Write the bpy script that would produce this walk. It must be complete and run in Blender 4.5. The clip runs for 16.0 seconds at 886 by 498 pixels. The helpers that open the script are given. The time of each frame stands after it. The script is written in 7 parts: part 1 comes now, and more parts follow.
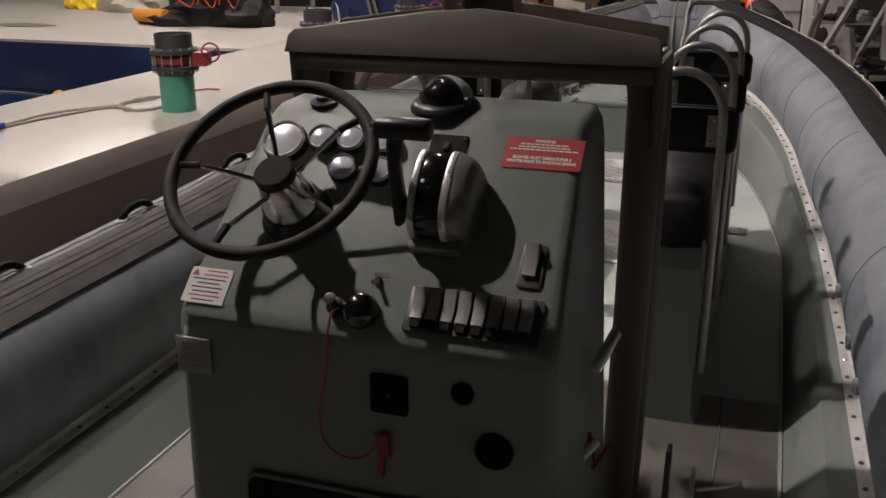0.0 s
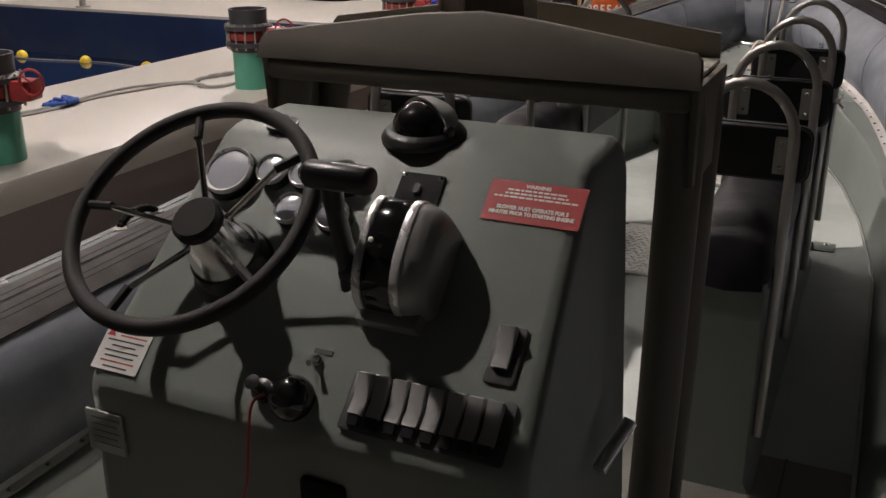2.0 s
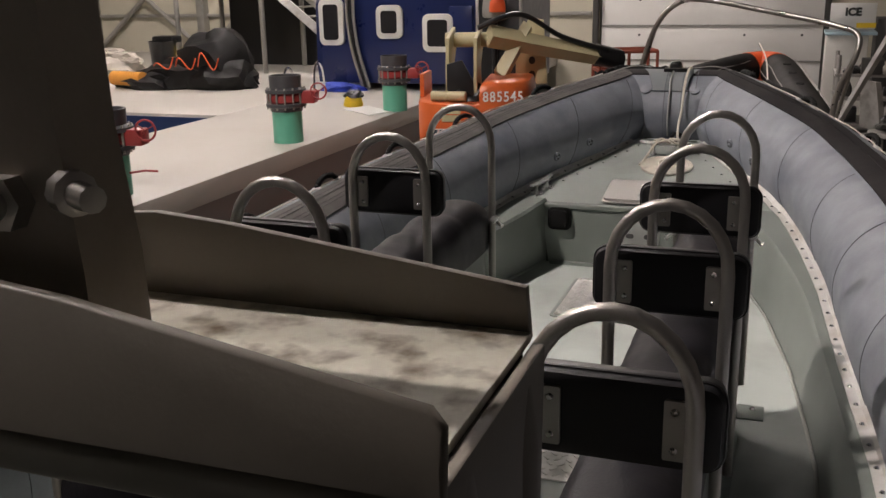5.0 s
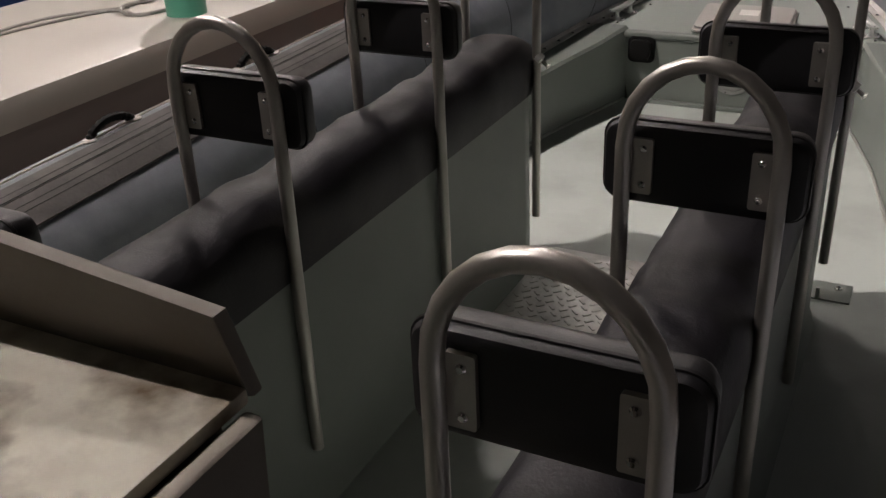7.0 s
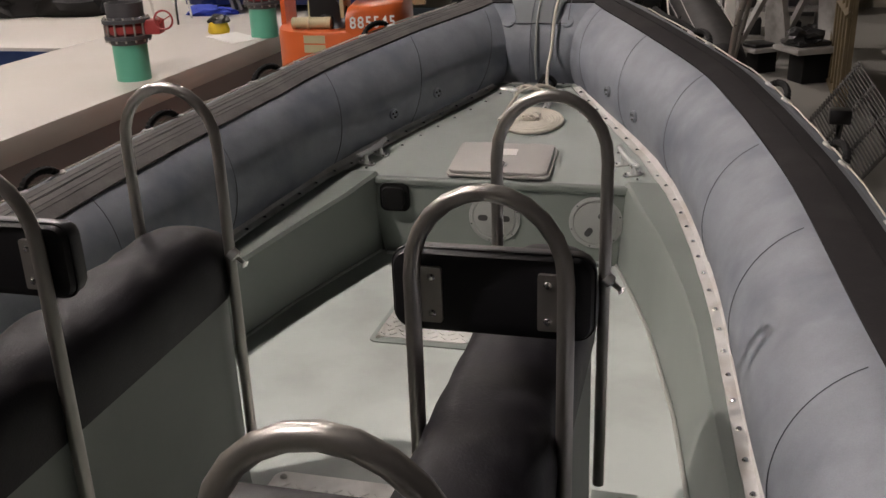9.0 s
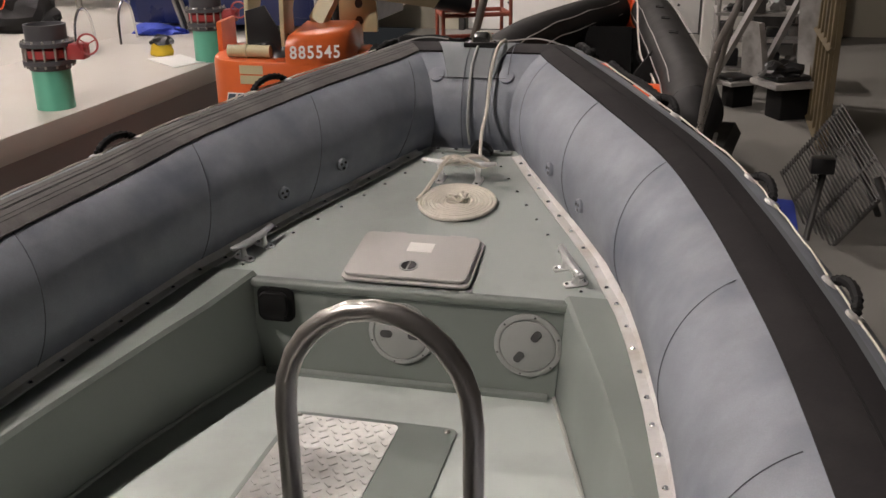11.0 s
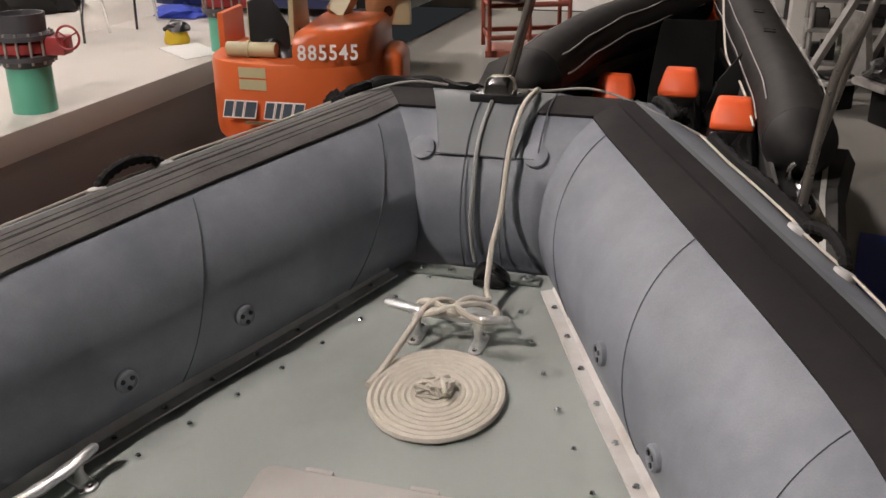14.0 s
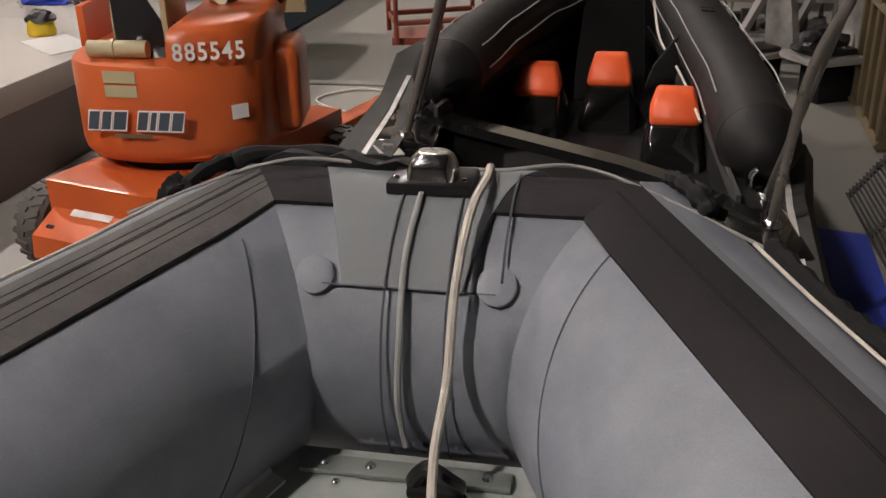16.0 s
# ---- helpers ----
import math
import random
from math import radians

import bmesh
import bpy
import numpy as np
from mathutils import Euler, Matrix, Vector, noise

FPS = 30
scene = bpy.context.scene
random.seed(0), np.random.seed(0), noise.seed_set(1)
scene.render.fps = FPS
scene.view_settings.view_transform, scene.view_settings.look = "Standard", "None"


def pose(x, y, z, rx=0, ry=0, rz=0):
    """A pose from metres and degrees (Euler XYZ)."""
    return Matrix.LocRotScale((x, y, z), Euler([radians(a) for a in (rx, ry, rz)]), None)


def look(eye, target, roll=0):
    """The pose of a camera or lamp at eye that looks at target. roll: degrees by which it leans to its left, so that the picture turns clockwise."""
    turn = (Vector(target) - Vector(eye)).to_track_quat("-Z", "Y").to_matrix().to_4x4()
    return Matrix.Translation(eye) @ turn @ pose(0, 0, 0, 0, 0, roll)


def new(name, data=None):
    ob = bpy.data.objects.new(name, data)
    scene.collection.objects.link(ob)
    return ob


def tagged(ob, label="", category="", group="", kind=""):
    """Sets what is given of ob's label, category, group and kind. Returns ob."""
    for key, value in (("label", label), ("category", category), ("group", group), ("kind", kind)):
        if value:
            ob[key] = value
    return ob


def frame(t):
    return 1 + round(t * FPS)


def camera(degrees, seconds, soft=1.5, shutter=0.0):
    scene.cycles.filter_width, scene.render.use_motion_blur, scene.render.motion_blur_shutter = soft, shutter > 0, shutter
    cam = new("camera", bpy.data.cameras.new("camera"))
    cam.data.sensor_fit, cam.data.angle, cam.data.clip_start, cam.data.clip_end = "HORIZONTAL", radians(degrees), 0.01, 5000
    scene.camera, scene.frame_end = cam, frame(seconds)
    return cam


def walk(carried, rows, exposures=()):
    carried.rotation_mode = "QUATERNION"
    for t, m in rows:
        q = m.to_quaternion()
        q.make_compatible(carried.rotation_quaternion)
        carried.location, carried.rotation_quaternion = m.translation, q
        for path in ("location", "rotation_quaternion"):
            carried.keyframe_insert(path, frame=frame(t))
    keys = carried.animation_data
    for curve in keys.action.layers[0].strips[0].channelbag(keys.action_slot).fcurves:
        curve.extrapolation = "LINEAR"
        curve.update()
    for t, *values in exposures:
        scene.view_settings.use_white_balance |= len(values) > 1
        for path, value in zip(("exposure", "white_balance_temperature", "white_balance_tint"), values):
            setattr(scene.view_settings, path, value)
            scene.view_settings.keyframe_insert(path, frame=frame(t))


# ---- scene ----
cam = camera(49.9, 16.0)
PATH = [
    (0, (0.764, -0.038, 1.517), (0.154, 1.754, 0.873), -0.1),
    (0.5, (0.756, 0.001, 1.538), (0.137, 1.792, 0.898), -0.4),
    (1, (0.769, 0.162, 1.522), (0.068, 1.926, 0.891), -0.6),
    (1.5, (0.795, 0.32, 1.544), (0.027, 2.061, 0.928), 0.1),
    (2, (0.818, 0.432, 1.539), (0.035, 2.135, 0.842), -0.1),
    (2.5, (0.787, 0.585, 1.537), (0.05, 2.334, 0.908), -0.3),
    (3, (0.742, 0.802, 1.564), (0.037, 2.598, 1.04), -1.3),
    (3.5, (0.74, 1.007, 1.548), (0.122, 2.837, 1.026), -2.0),
    (5.8, (0.744, 1.747, 1.578), (0.066, 3.528, 0.972), -1.1),
    (6, (0.739, 1.781, 1.574), (0.132, 3.57, 0.916), -1.2),
    (6.5, (0.761, 1.919, 1.531), (0.129, 3.628, 0.706), -2.4),
    (7, (0.806, 2.09, 1.515), (-0.022, 3.674, 0.616), -2.6),
    (7.5, (0.84, 2.223, 1.509), (-0.068, 3.759, 0.605), -3.2),
    (8, (0.843, 2.401, 1.514), (0.123, 4.075, 0.689), -1.9),
    (8.5, (0.803, 2.645, 1.537), (0.196, 4.408, 0.814), -2.3),
    (9, (0.816, 2.833, 1.544), (0.329, 4.633, 0.82), -2.0),
    (9.5, (0.846, 3.074, 1.556), (0.398, 4.896, 0.864), -1.2),
    (10, (0.858, 3.32, 1.567), (0.43, 5.15, 0.883), -1.0),
    (12.3, (0.801, 4.576, 1.573), (0.341, 6.384, 0.853), -0.2),
    (12.5, (0.767, 4.711, 1.549), (0.319, 6.524, 0.833), -0.0),
    (13, (0.722, 4.986, 1.573), (0.28, 6.791, 0.834), -0.6),
    (13.5, (0.699, 5.216, 1.545), (0.216, 6.994, 0.768), -0.3),
    (14, (0.653, 5.495, 1.54), (0.093, 7.263, 0.79), -0.7),
    (14.5, (0.577, 5.704, 1.54), (0.027, 7.46, 0.756), 0.5),
    (15, (0.462, 5.96, 1.545), (0.018, 7.753, 0.777), -1.1),
    (15.5, (0.387, 6.219, 1.534), (0.071, 8.023, 0.73), -1.4),
    (16, (0.371, 6.459, 1.52), (-0.008, 8.247, 0.708), -1.3),
]
EXPOSURES = [(0, -0.28), (3.5, -0.2), (6, -0.08), (7, -0.28), (7.6, -0.42), (8.5, -0.28), (10, -0.1), (12.5, 0.1), (14.5, 0.1), (16, -0.08)]
walk(cam, [(t, look(eye, target, roll)) for t, eye, target, roll in PATH], EXPOSURES)

# ---- world and large lights ----
world = bpy.data.worlds.new("hall_air")
scene.world = world
world.use_nodes = True
world.node_tree.nodes["Background"].inputs["Color"].default_value = (0.9, 0.95, 1.0, 1)
world.node_tree.nodes["Background"].inputs["Strength"].default_value = 0.02

X0 = 0.03          # centreline of the boat
HALL = -1.4        # hall floor
PLAT = -0.45       # top of the pool platform
ROOF = 8.9         # underside of the hall roof
LAMPS = [(-4.9, 2.2, 8.6, 8300, 0.26), (-3.1, 8.3, 8.6, 2300, 0.5), (-11.0, 10.5, 8.6, 3600, 0.45), (-11.0, 18.0, 8.6, 8200, 0.45), (-4.5, 21.0, 8.6, 4200, 0.45)]


# ---- materials ----
def mat(name, color, rough=0.6, metal=0.0, vary=0.12, scale=6.0, bump=0.1, fine=90.0, spec=0.5, stain=None, stain_amount=0.0, coat=0.0):
    m = bpy.data.materials.new(name)
    m.use_nodes = True
    nt = m.node_tree
    b = nt.nodes["Principled BSDF"]
    co = nt.nodes.new("ShaderNodeTexCoord")
    big = nt.nodes.new("ShaderNodeTexNoise")
    big.inputs["Scale"].default_value, big.inputs["Detail"].default_value, big.inputs["Roughness"].default_value = scale, 6, 0.62
    small = nt.nodes.new("ShaderNodeTexNoise")
    small.inputs["Scale"].default_value, small.inputs["Detail"].default_value = fine, 3
    for n in (big, small):
        nt.links.new(co.outputs["Object"], n.inputs["Vector"])
    mix = nt.nodes.new("ShaderNodeMix")
    mix.data_type = "RGBA"
    lo = [c * (1 - vary) for c in color]
    hi = [min(1, c * (1 + vary)) for c in color]
    mix.inputs[6].default_value, mix.inputs[7].default_value = (*lo, 1), (*hi, 1)
    add = nt.nodes.new("ShaderNodeMath")
    add.operation = "MULTIPLY_ADD"
    add.inputs[1].default_value, add.inputs[2].default_value = 0.35, -0.17
    nt.links.new(small.outputs["Fac"], add.inputs[0])
    add2 = nt.nodes.new("ShaderNodeMath")
    add2.operation, add2.use_clamp = "ADD", True
    nt.links.new(big.outputs["Fac"], add2.inputs[0])
    nt.links.new(add.outputs[0], add2.inputs[1])
    nt.links.new(add2.outputs[0], mix.inputs[0])
    out = mix.outputs[2]
    if stain:
        st = nt.nodes.new("ShaderNodeTexNoise")
        st.inputs["Scale"].default_value, st.inputs["Detail"].default_value = scale * 0.55, 8
        nt.links.new(co.outputs["Object"], st.inputs["Vector"])
        ramp = nt.nodes.new("ShaderNodeValToRGB")
        ramp.color_ramp.elements[0].position, ramp.color_ramp.elements[1].position = 0.48, 0.72
        ramp.color_ramp.elements[1].color = (stain_amount,) * 3 + (1,)
        nt.links.new(st.outputs["Fac"], ramp.inputs[0])
        mx = nt.nodes.new("ShaderNodeMix")
        mx.data_type = "RGBA"
        mx.inputs[7].default_value = (*stain, 1)
        nt.links.new(out, mx.inputs[6])
        nt.links.new(ramp.outputs[0], mx.inputs[0])
        out = mx.outputs[2]
    nt.links.new(out, b.inputs["Base Color"])
    rr = nt.nodes.new("ShaderNodeMapRange")
    rr.inputs["To Min"].default_value, rr.inputs["To Max"].default_value = max(0.03, rough - 0.1), min(1, rough + 0.1)
    nt.links.new(big.outputs["Fac"], rr.inputs["Value"])
    nt.links.new(rr.outputs[0], b.inputs["Roughness"])
    b.inputs["Metallic"].default_value = metal
    b.inputs["Specular IOR Level"].default_value = spec
    b.inputs["Coat Weight"].default_value = coat
    if bump:
        bp = nt.nodes.new("ShaderNodeBump")
        bp.inputs["Strength"].default_value, bp.inputs["Distance"].default_value = bump, 0.004
        nt.links.new(add2.outputs[0], bp.inputs["Height"])
        nt.links.new(bp.outputs[0], b.inputs["Normal"])
    return m


def glow(name, color, strength):
    m = bpy.data.materials.new(name)
    m.use_nodes = True
    b = m.node_tree.nodes["Principled BSDF"]
    b.inputs["Emission Color"].default_value, b.inputs["Emission Strength"].default_value = (*color, 1), strength
    return m


def clear(name, color=(1, 1, 1), rough=0.03):
    m = bpy.data.materials.new(name)
    m.use_nodes = True
    b = m.node_tree.nodes["Principled BSDF"]
    b.inputs["Base Color"].default_value = (*color, 1)
    b.inputs["Transmission Weight"].default_value, b.inputs["Roughness"].default_value = 1.0, rough
    return m


GEL = mat("grey_gelcoat", (0.212, 0.236, 0.216), 0.48, vary=0.05, scale=3, bump=0.05, fine=160, stain=(0.14, 0.157, 0.145), stain_amount=0.45)
DECKM = mat("grey_deck_paint", (0.345, 0.376, 0.353), 0.55, vary=0.06, scale=4, bump=0.25, fine=400, stain=(0.19, 0.20, 0.18), stain_amount=0.6)
AFTM = mat("worn_helm_deck", (0.175, 0.168, 0.148), 0.65, vary=0.1, scale=5, bump=0.3, fine=350, stain=(0.11, 0.10, 0.085), stain_amount=0.6)
TUBE = mat("grey_rubber_fabric", (0.246, 0.263, 0.295), 0.55, vary=0.38, scale=6.0, bump=0.14, fine=300, stain=(0.142, 0.157, 0.195), stain_amount=0.95)
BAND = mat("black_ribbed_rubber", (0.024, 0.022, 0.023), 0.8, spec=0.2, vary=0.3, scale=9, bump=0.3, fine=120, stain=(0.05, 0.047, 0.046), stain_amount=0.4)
# port strake: dust plus grazing lamplight, both put into the paler colour
BANDP = mat("dusty_lamplit_rubber", (0.100, 0.094, 0.091), 0.75, spec=0.25, vary=0.4, scale=10, bump=0.3, fine=120, stain=(0.17, 0.158, 0.148), stain_amount=0.7)
PATCH = mat("grey_patch_fabric", (0.180, 0.196, 0.206), 0.6, vary=0.08, scale=7, bump=0.15, fine=300)
SEAM = mat("dark_seam", (0.10, 0.105, 0.12), 0.7, vary=0.2)
STRIP = mat("worn_white_aluminium", (0.58, 0.57, 0.55), 0.45, 0.08, vary=0.12, scale=14, bump=0.15, stain=(0.35, 0.31, 0.25), stain_amount=0.6)
STEEL = mat("brushed_steel", (0.46, 0.44, 0.41), 0.36, 0.9, vary=0.12, scale=10, bump=0.06, fine=240)
CHROME = mat("polished_steel", (0.78, 0.78, 0.77), 0.14, 1.0, vary=0.05, scale=8, bump=0.0)
ALU = mat("dull_painted_aluminium", (0.140, 0.125, 0.104), 0.55, 0.15, vary=0.14, scale=7, bump=0.12, fine=180, stain=(0.12, 0.105, 0.085), stain_amount=0.5)
MASTM = mat("worn_mast_aluminium", (0.27, 0.235, 0.20), 0.5, 0.25, vary=0.16, scale=9, bump=0.12, fine=180, stain=(0.17, 0.14, 0.11), stain_amount=0.6)
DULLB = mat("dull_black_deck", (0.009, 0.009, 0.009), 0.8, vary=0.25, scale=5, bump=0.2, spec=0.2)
ARCHM = mat("dull_arch_steel", (0.26, 0.24, 0.22), 0.3, 0.75, vary=0.14, scale=10, bump=0.05)
PLATG = mat("dark_stern_platform", (0.034, 0.034, 0.031), 0.8, vary=0.2, scale=7, bump=0.25, fine=300, stain=(0.06, 0.057, 0.05), stain_amount=0.5)
BRUSHED = mat("stained_bare_aluminium", (0.90, 0.83, 0.70), 0.5, 0.0, vary=0.24, scale=34, bump=0.1, stain=(0.16, 0.105, 0.055), stain_amount=0.95)
CHECKER = mat("aluminium_tread_plate", (0.80, 0.79, 0.76), 0.4, 0.05, vary=0.1, scale=12, bump=0.15, stain=(0.3, 0.29, 0.26), stain_amount=0.6)
VINYL = mat("dark_grey_vinyl", (0.011, 0.0105, 0.014), 0.5, vary=0.25, scale=14, bump=0.4, fine=220, spec=0.28, stain=(0.026, 0.024, 0.024), stain_amount=0.5)
BLACK = mat("black_plastic", (0.012, 0.012, 0.013), 0.35, vary=0.2, bump=0.06)
BLACKV = mat("black_backrest_vinyl", (0.010, 0.010, 0.012), 0.42, vary=0.2, bump=0.2, fine=260)
GLOSSB = mat("glossy_black", (0.008, 0.008, 0.008), 0.08, vary=0.1, bump=0.0, coat=0.5)
RUBBER = mat("black_rubber", (0.012, 0.012, 0.012), 0.75, vary=0.25, bump=0.2, spec=0.25)
RIM = mat("wheel_rim_grip", (0.018, 0.016, 0.015), 0.72, vary=0.2, bump=0.15)
GREYP = mat("grey_switch_plastic", (0.33, 0.33, 0.32), 0.4, vary=0.08, bump=0.05)
SILVER = mat("bright_trim", (0.80, 0.80, 0.79), 0.28, 0.6, vary=0.06, scale=12, bump=0.02)
CASTM = mat("satin_cast_grey", (0.28, 0.28, 0.27), 0.42, 0.45, vary=0.1, scale=12, bump=0.05)
DKGREY = mat("dark_grey_plastic", (0.06, 0.06, 0.06), 0.4, vary=0.12, bump=0.05)
RED = mat("red_vinyl_label", (0.42, 0.035, 0.035), 0.4, vary=0.08, bump=0.02)
WHITE = mat("white_label", (0.72, 0.71, 0.68), 0.5, vary=0.05, bump=0.02)
FADED = mat("faded_label", (0.36, 0.37, 0.34), 0.5, vary=0.1, bump=0.02)
HATCH = mat("cream_hatch_plastic", (0.46, 0.445, 0.42), 0.5, vary=0.05, scale=6, bump=0.12, fine=300)
COVERM = mat("grey_cover_plastic", (0.352, 0.360, 0.344), 0.45, vary=0.05, bump=0.06)
ROPE = mat("cream_rope", (0.62, 0.58, 0.50), 0.85, vary=0.18, scale=30, bump=0.5, fine=400)
ROPEG = mat("grey_rope", (0.34, 0.33, 0.31), 0.85, vary=0.2, scale=30, bump=0.5, fine=400)
CONC = mat("platform_concrete_paint", (0.480, 0.456, 0.416), 0.42, vary=0.06, scale=1.2, bump=0.06, fine=60, stain=(0.45, 0.42, 0.37), stain_amount=0.5)
WALLC = mat("brown_grey_wall_paint", (0.158, 0.134, 0.124), 0.7, vary=0.08, scale=1.5, bump=0.1, fine=80)
FLOORC = mat("hall_concrete", (0.175, 0.168, 0.154), 0.55, vary=0.12, scale=0.9, bump=0.1, fine=50, stain=(0.2, 0.19, 0.17), stain_amount=0.5)
POOLB = mat("blue_pool_lining", (0.018, 0.035, 0.10), 0.4, vary=0.2, scale=2.5, bump=0.05, stain=(0.05, 0.07, 0.12), stain_amount=0.5)
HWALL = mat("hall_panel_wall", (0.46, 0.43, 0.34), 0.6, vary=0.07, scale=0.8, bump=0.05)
DARKW = mat("dark_low_bounce", (0.045, 0.044, 0.042), 0.8, vary=0.15, scale=0.8)
DOORW = mat("white_door_panel", (0.70, 0.69, 0.66), 0.5, vary=0.04, scale=1.5, bump=0.03)
GALV = mat("galvanised_steel", (0.36, 0.35, 0.32), 0.5, 0.6, vary=0.15, scale=9, bump=0.1)
PIPEG = mat("green_pipe_plastic", (0.10, 0.36, 0.25), 0.4, vary=0.05, scale=4, bump=0.03)
PIPED = mat("dark_grey_pipe", (0.055, 0.055, 0.06), 0.45, vary=0.15, bump=0.08)
VALVER = mat("red_valve_paint", (0.30, 0.035, 0.035), 0.4, vary=0.12, bump=0.08)
ORANGE = mat("lift_orange_paint", (0.576, 0.116, 0.028), 0.35, vary=0.07, scale=3, bump=0.04, stain=(0.45, 0.10, 0.04), stain_amount=0.4)
CREAM = mat("lift_cream_paint", (0.448, 0.400, 0.240), 0.45, vary=0.08, scale=4, bump=0.06, stain=(0.35, 0.29, 0.17), stain_amount=0.4)
SEATO = mat("orange_seat_vinyl", (0.82, 0.12, 0.03), 0.5, vary=0.05, bump=0.1)
HYP = mat("black_tube_fabric", (0.010, 0.0095, 0.0095), 0.62, vary=0.2, scale=5, bump=0.15, fine=260, spec=0.3)
NAVY = mat("navy_capsule_paint", (0.014, 0.024, 0.10), 0.3, vary=0.08, scale=2, bump=0.03)
WINF = mat("white_window_frame", (0.76, 0.76, 0.72), 0.4, vary=0.04, bump=0.02)
DGLASS = mat("dark_window_glass", (0.03, 0.03, 0.032), 0.08, vary=0.1, bump=0.0)
YELLOW = mat("yellow_plastic", (0.75, 0.52, 0.03), 0.5, vary=0.12, bump=0.15)
BLUEC = mat("blue_cloth", (0.03, 0.06, 0.42), 0.7, vary=0.2, scale=12, bump=0.4)
GREYC = mat("pale_canvas", (0.50, 0.46, 0.40), 0.8, vary=0.15, scale=6, bump=0.4)
TYRE = mat("worn_tyre", (0.09, 0.082, 0.075), 0.85, vary=0.2, scale=12, bump=0.4)
OCHRE = mat("ochre_panel_steel", (0.13, 0.098, 0.050), 0.6, vary=0.18, scale=4, bump=0.15, stain=(0.06, 0.05, 0.035), stain_amount=0.6)
SHELLG = mat("grey_seat_shell", (0.30, 0.29, 0.275), 0.5, 0.1, vary=0.18, scale=8, bump=0.1, stain=(0.09, 0.085, 0.075), stain_amount=0.6)
CLEATM = mat("bright_cleat_steel", (0.82, 0.82, 0.80), 0.3, 0.75, vary=0.06, scale=12, bump=0.03)
MESHM = mat("dark_mesh_steel", (0.06, 0.058, 0.055), 0.55, 0.3, vary=0.2)
CANTEEN = mat("pale_cabinet", (0.62, 0.61, 0.57), 0.5, vary=0.05, bump=0.03)
# gauge faces are pale to carry the lamp's reflection in the glass
LENSG = mat("gauge_face_glare", (0.50, 0.52, 0.58), 0.2, vary=0.08, scale=12, bump=0.0)
TEXTM = mat("print_white", (0.80, 0.78, 0.74), 0.5, vary=0.02, bump=0)
TEXTR = mat("print_red", (0.5, 0.05, 0.05), 0.5, vary=0.02, bump=0)
TEXTK = mat("print_black", (0.03, 0.03, 0.03), 0.5, vary=0.02, bump=0)
TEXTB = mat("print_blue_grey", (0.055, 0.075, 0.095), 0.5, vary=0.02, bump=0)
WATER = bpy.data.materials.new("pool_water")
WATER.use_nodes = True
_b = WATER.node_tree.nodes["Principled BSDF"]
_b.inputs["Base Color"].default_value, _b.inputs["Roughness"].default_value = (0.008, 0.02, 0.06, 1), 0.06
_n = WATER.node_tree.nodes.new("ShaderNodeTexNoise")
_n.inputs["Scale"].default_value = 2.2
_p = WATER.node_tree.nodes.new("ShaderNodeBump")
_p.inputs["Strength"].default_value, _p.inputs["Distance"].default_value = 0.25, 0.03
WATER.node_tree.links.new(_n.outputs["Fac"], _p.inputs["Height"])
WATER.node_tree.links.new(_p.outputs[0], _b.inputs["Normal"])
LAMPG = glow("lamp_glow", (1.0, 0.93, 0.82), 14)

# ---- builders ----
ORG = {}


def thing(name, org=(0, 0, 0), label="", category="", group="", kind=""):
    ob = new(name)
    ob.location = org
    ob.empty_display_size = 0.1
    ORG[ob.name] = Vector(org)
    return tagged(ob, label, category, group, kind)


def finish(bm, material, name, sharp=38):
    bm.normal_update()
    lim = radians(sharp)
    for f in bm.faces:
        f.smooth = True
    for e in bm.edges:
        e.smooth = not (len(e.link_faces) == 2 and e.calc_face_angle(0) > lim)
    me = bpy.data.meshes.new(name)
    bm.to_mesh(me)
    bm.free()
    me.materials.append(material)
    return me


def part(name, bm, material, parent, label="", sharp=38):
    org = ORG[parent.name]
    bmesh.ops.translate(bm, verts=bm.verts, vec=-org)
    ob = new(name, finish(bm, material, name, sharp))
    ob.parent = parent
    ORG[ob.name] = org
    return tagged(ob, label)


def solo(name, bm, material, label, category, kind="", group="", org=None):
    """One mesh that is a thing by itself; its origin lies at org."""
    o = Vector(org) if org else Vector((0, 0, 0))
    bmesh.ops.translate(bm, verts=bm.verts, vec=-o)
    ob = new(name, finish(bm, material, name))
    ob.location = o
    ORG[ob.name] = o
    return tagged(ob, label, category, group, kind)


def B():
    return bmesh.new()


def box(bm, x0, x1, y0, y1, z0, z1, bev=0.0, seg=2, m=None):
    r = bmesh.ops.create_cube(bm, size=1.0)
    vs = r["verts"]
    bmesh.ops.scale(bm, verts=vs, vec=(x1 - x0, y1 - y0, z1 - z0))
    bmesh.ops.translate(bm, verts=vs, vec=((x0 + x1) / 2, (y0 + y1) / 2, (z0 + z1) / 2))
    if bev:
        es = list({e for v in vs for e in v.link_edges})
        r = bmesh.ops.bevel(bm, geom=es, offset=bev, segments=seg, affect="EDGES", profile=0.5)
        vs = list({v for f in r["faces"] for v in f.verts} | {v for v in vs if v.is_valid})
    if m is not None:
        bmesh.ops.transform(bm, verts=vs, matrix=m)
    return bm


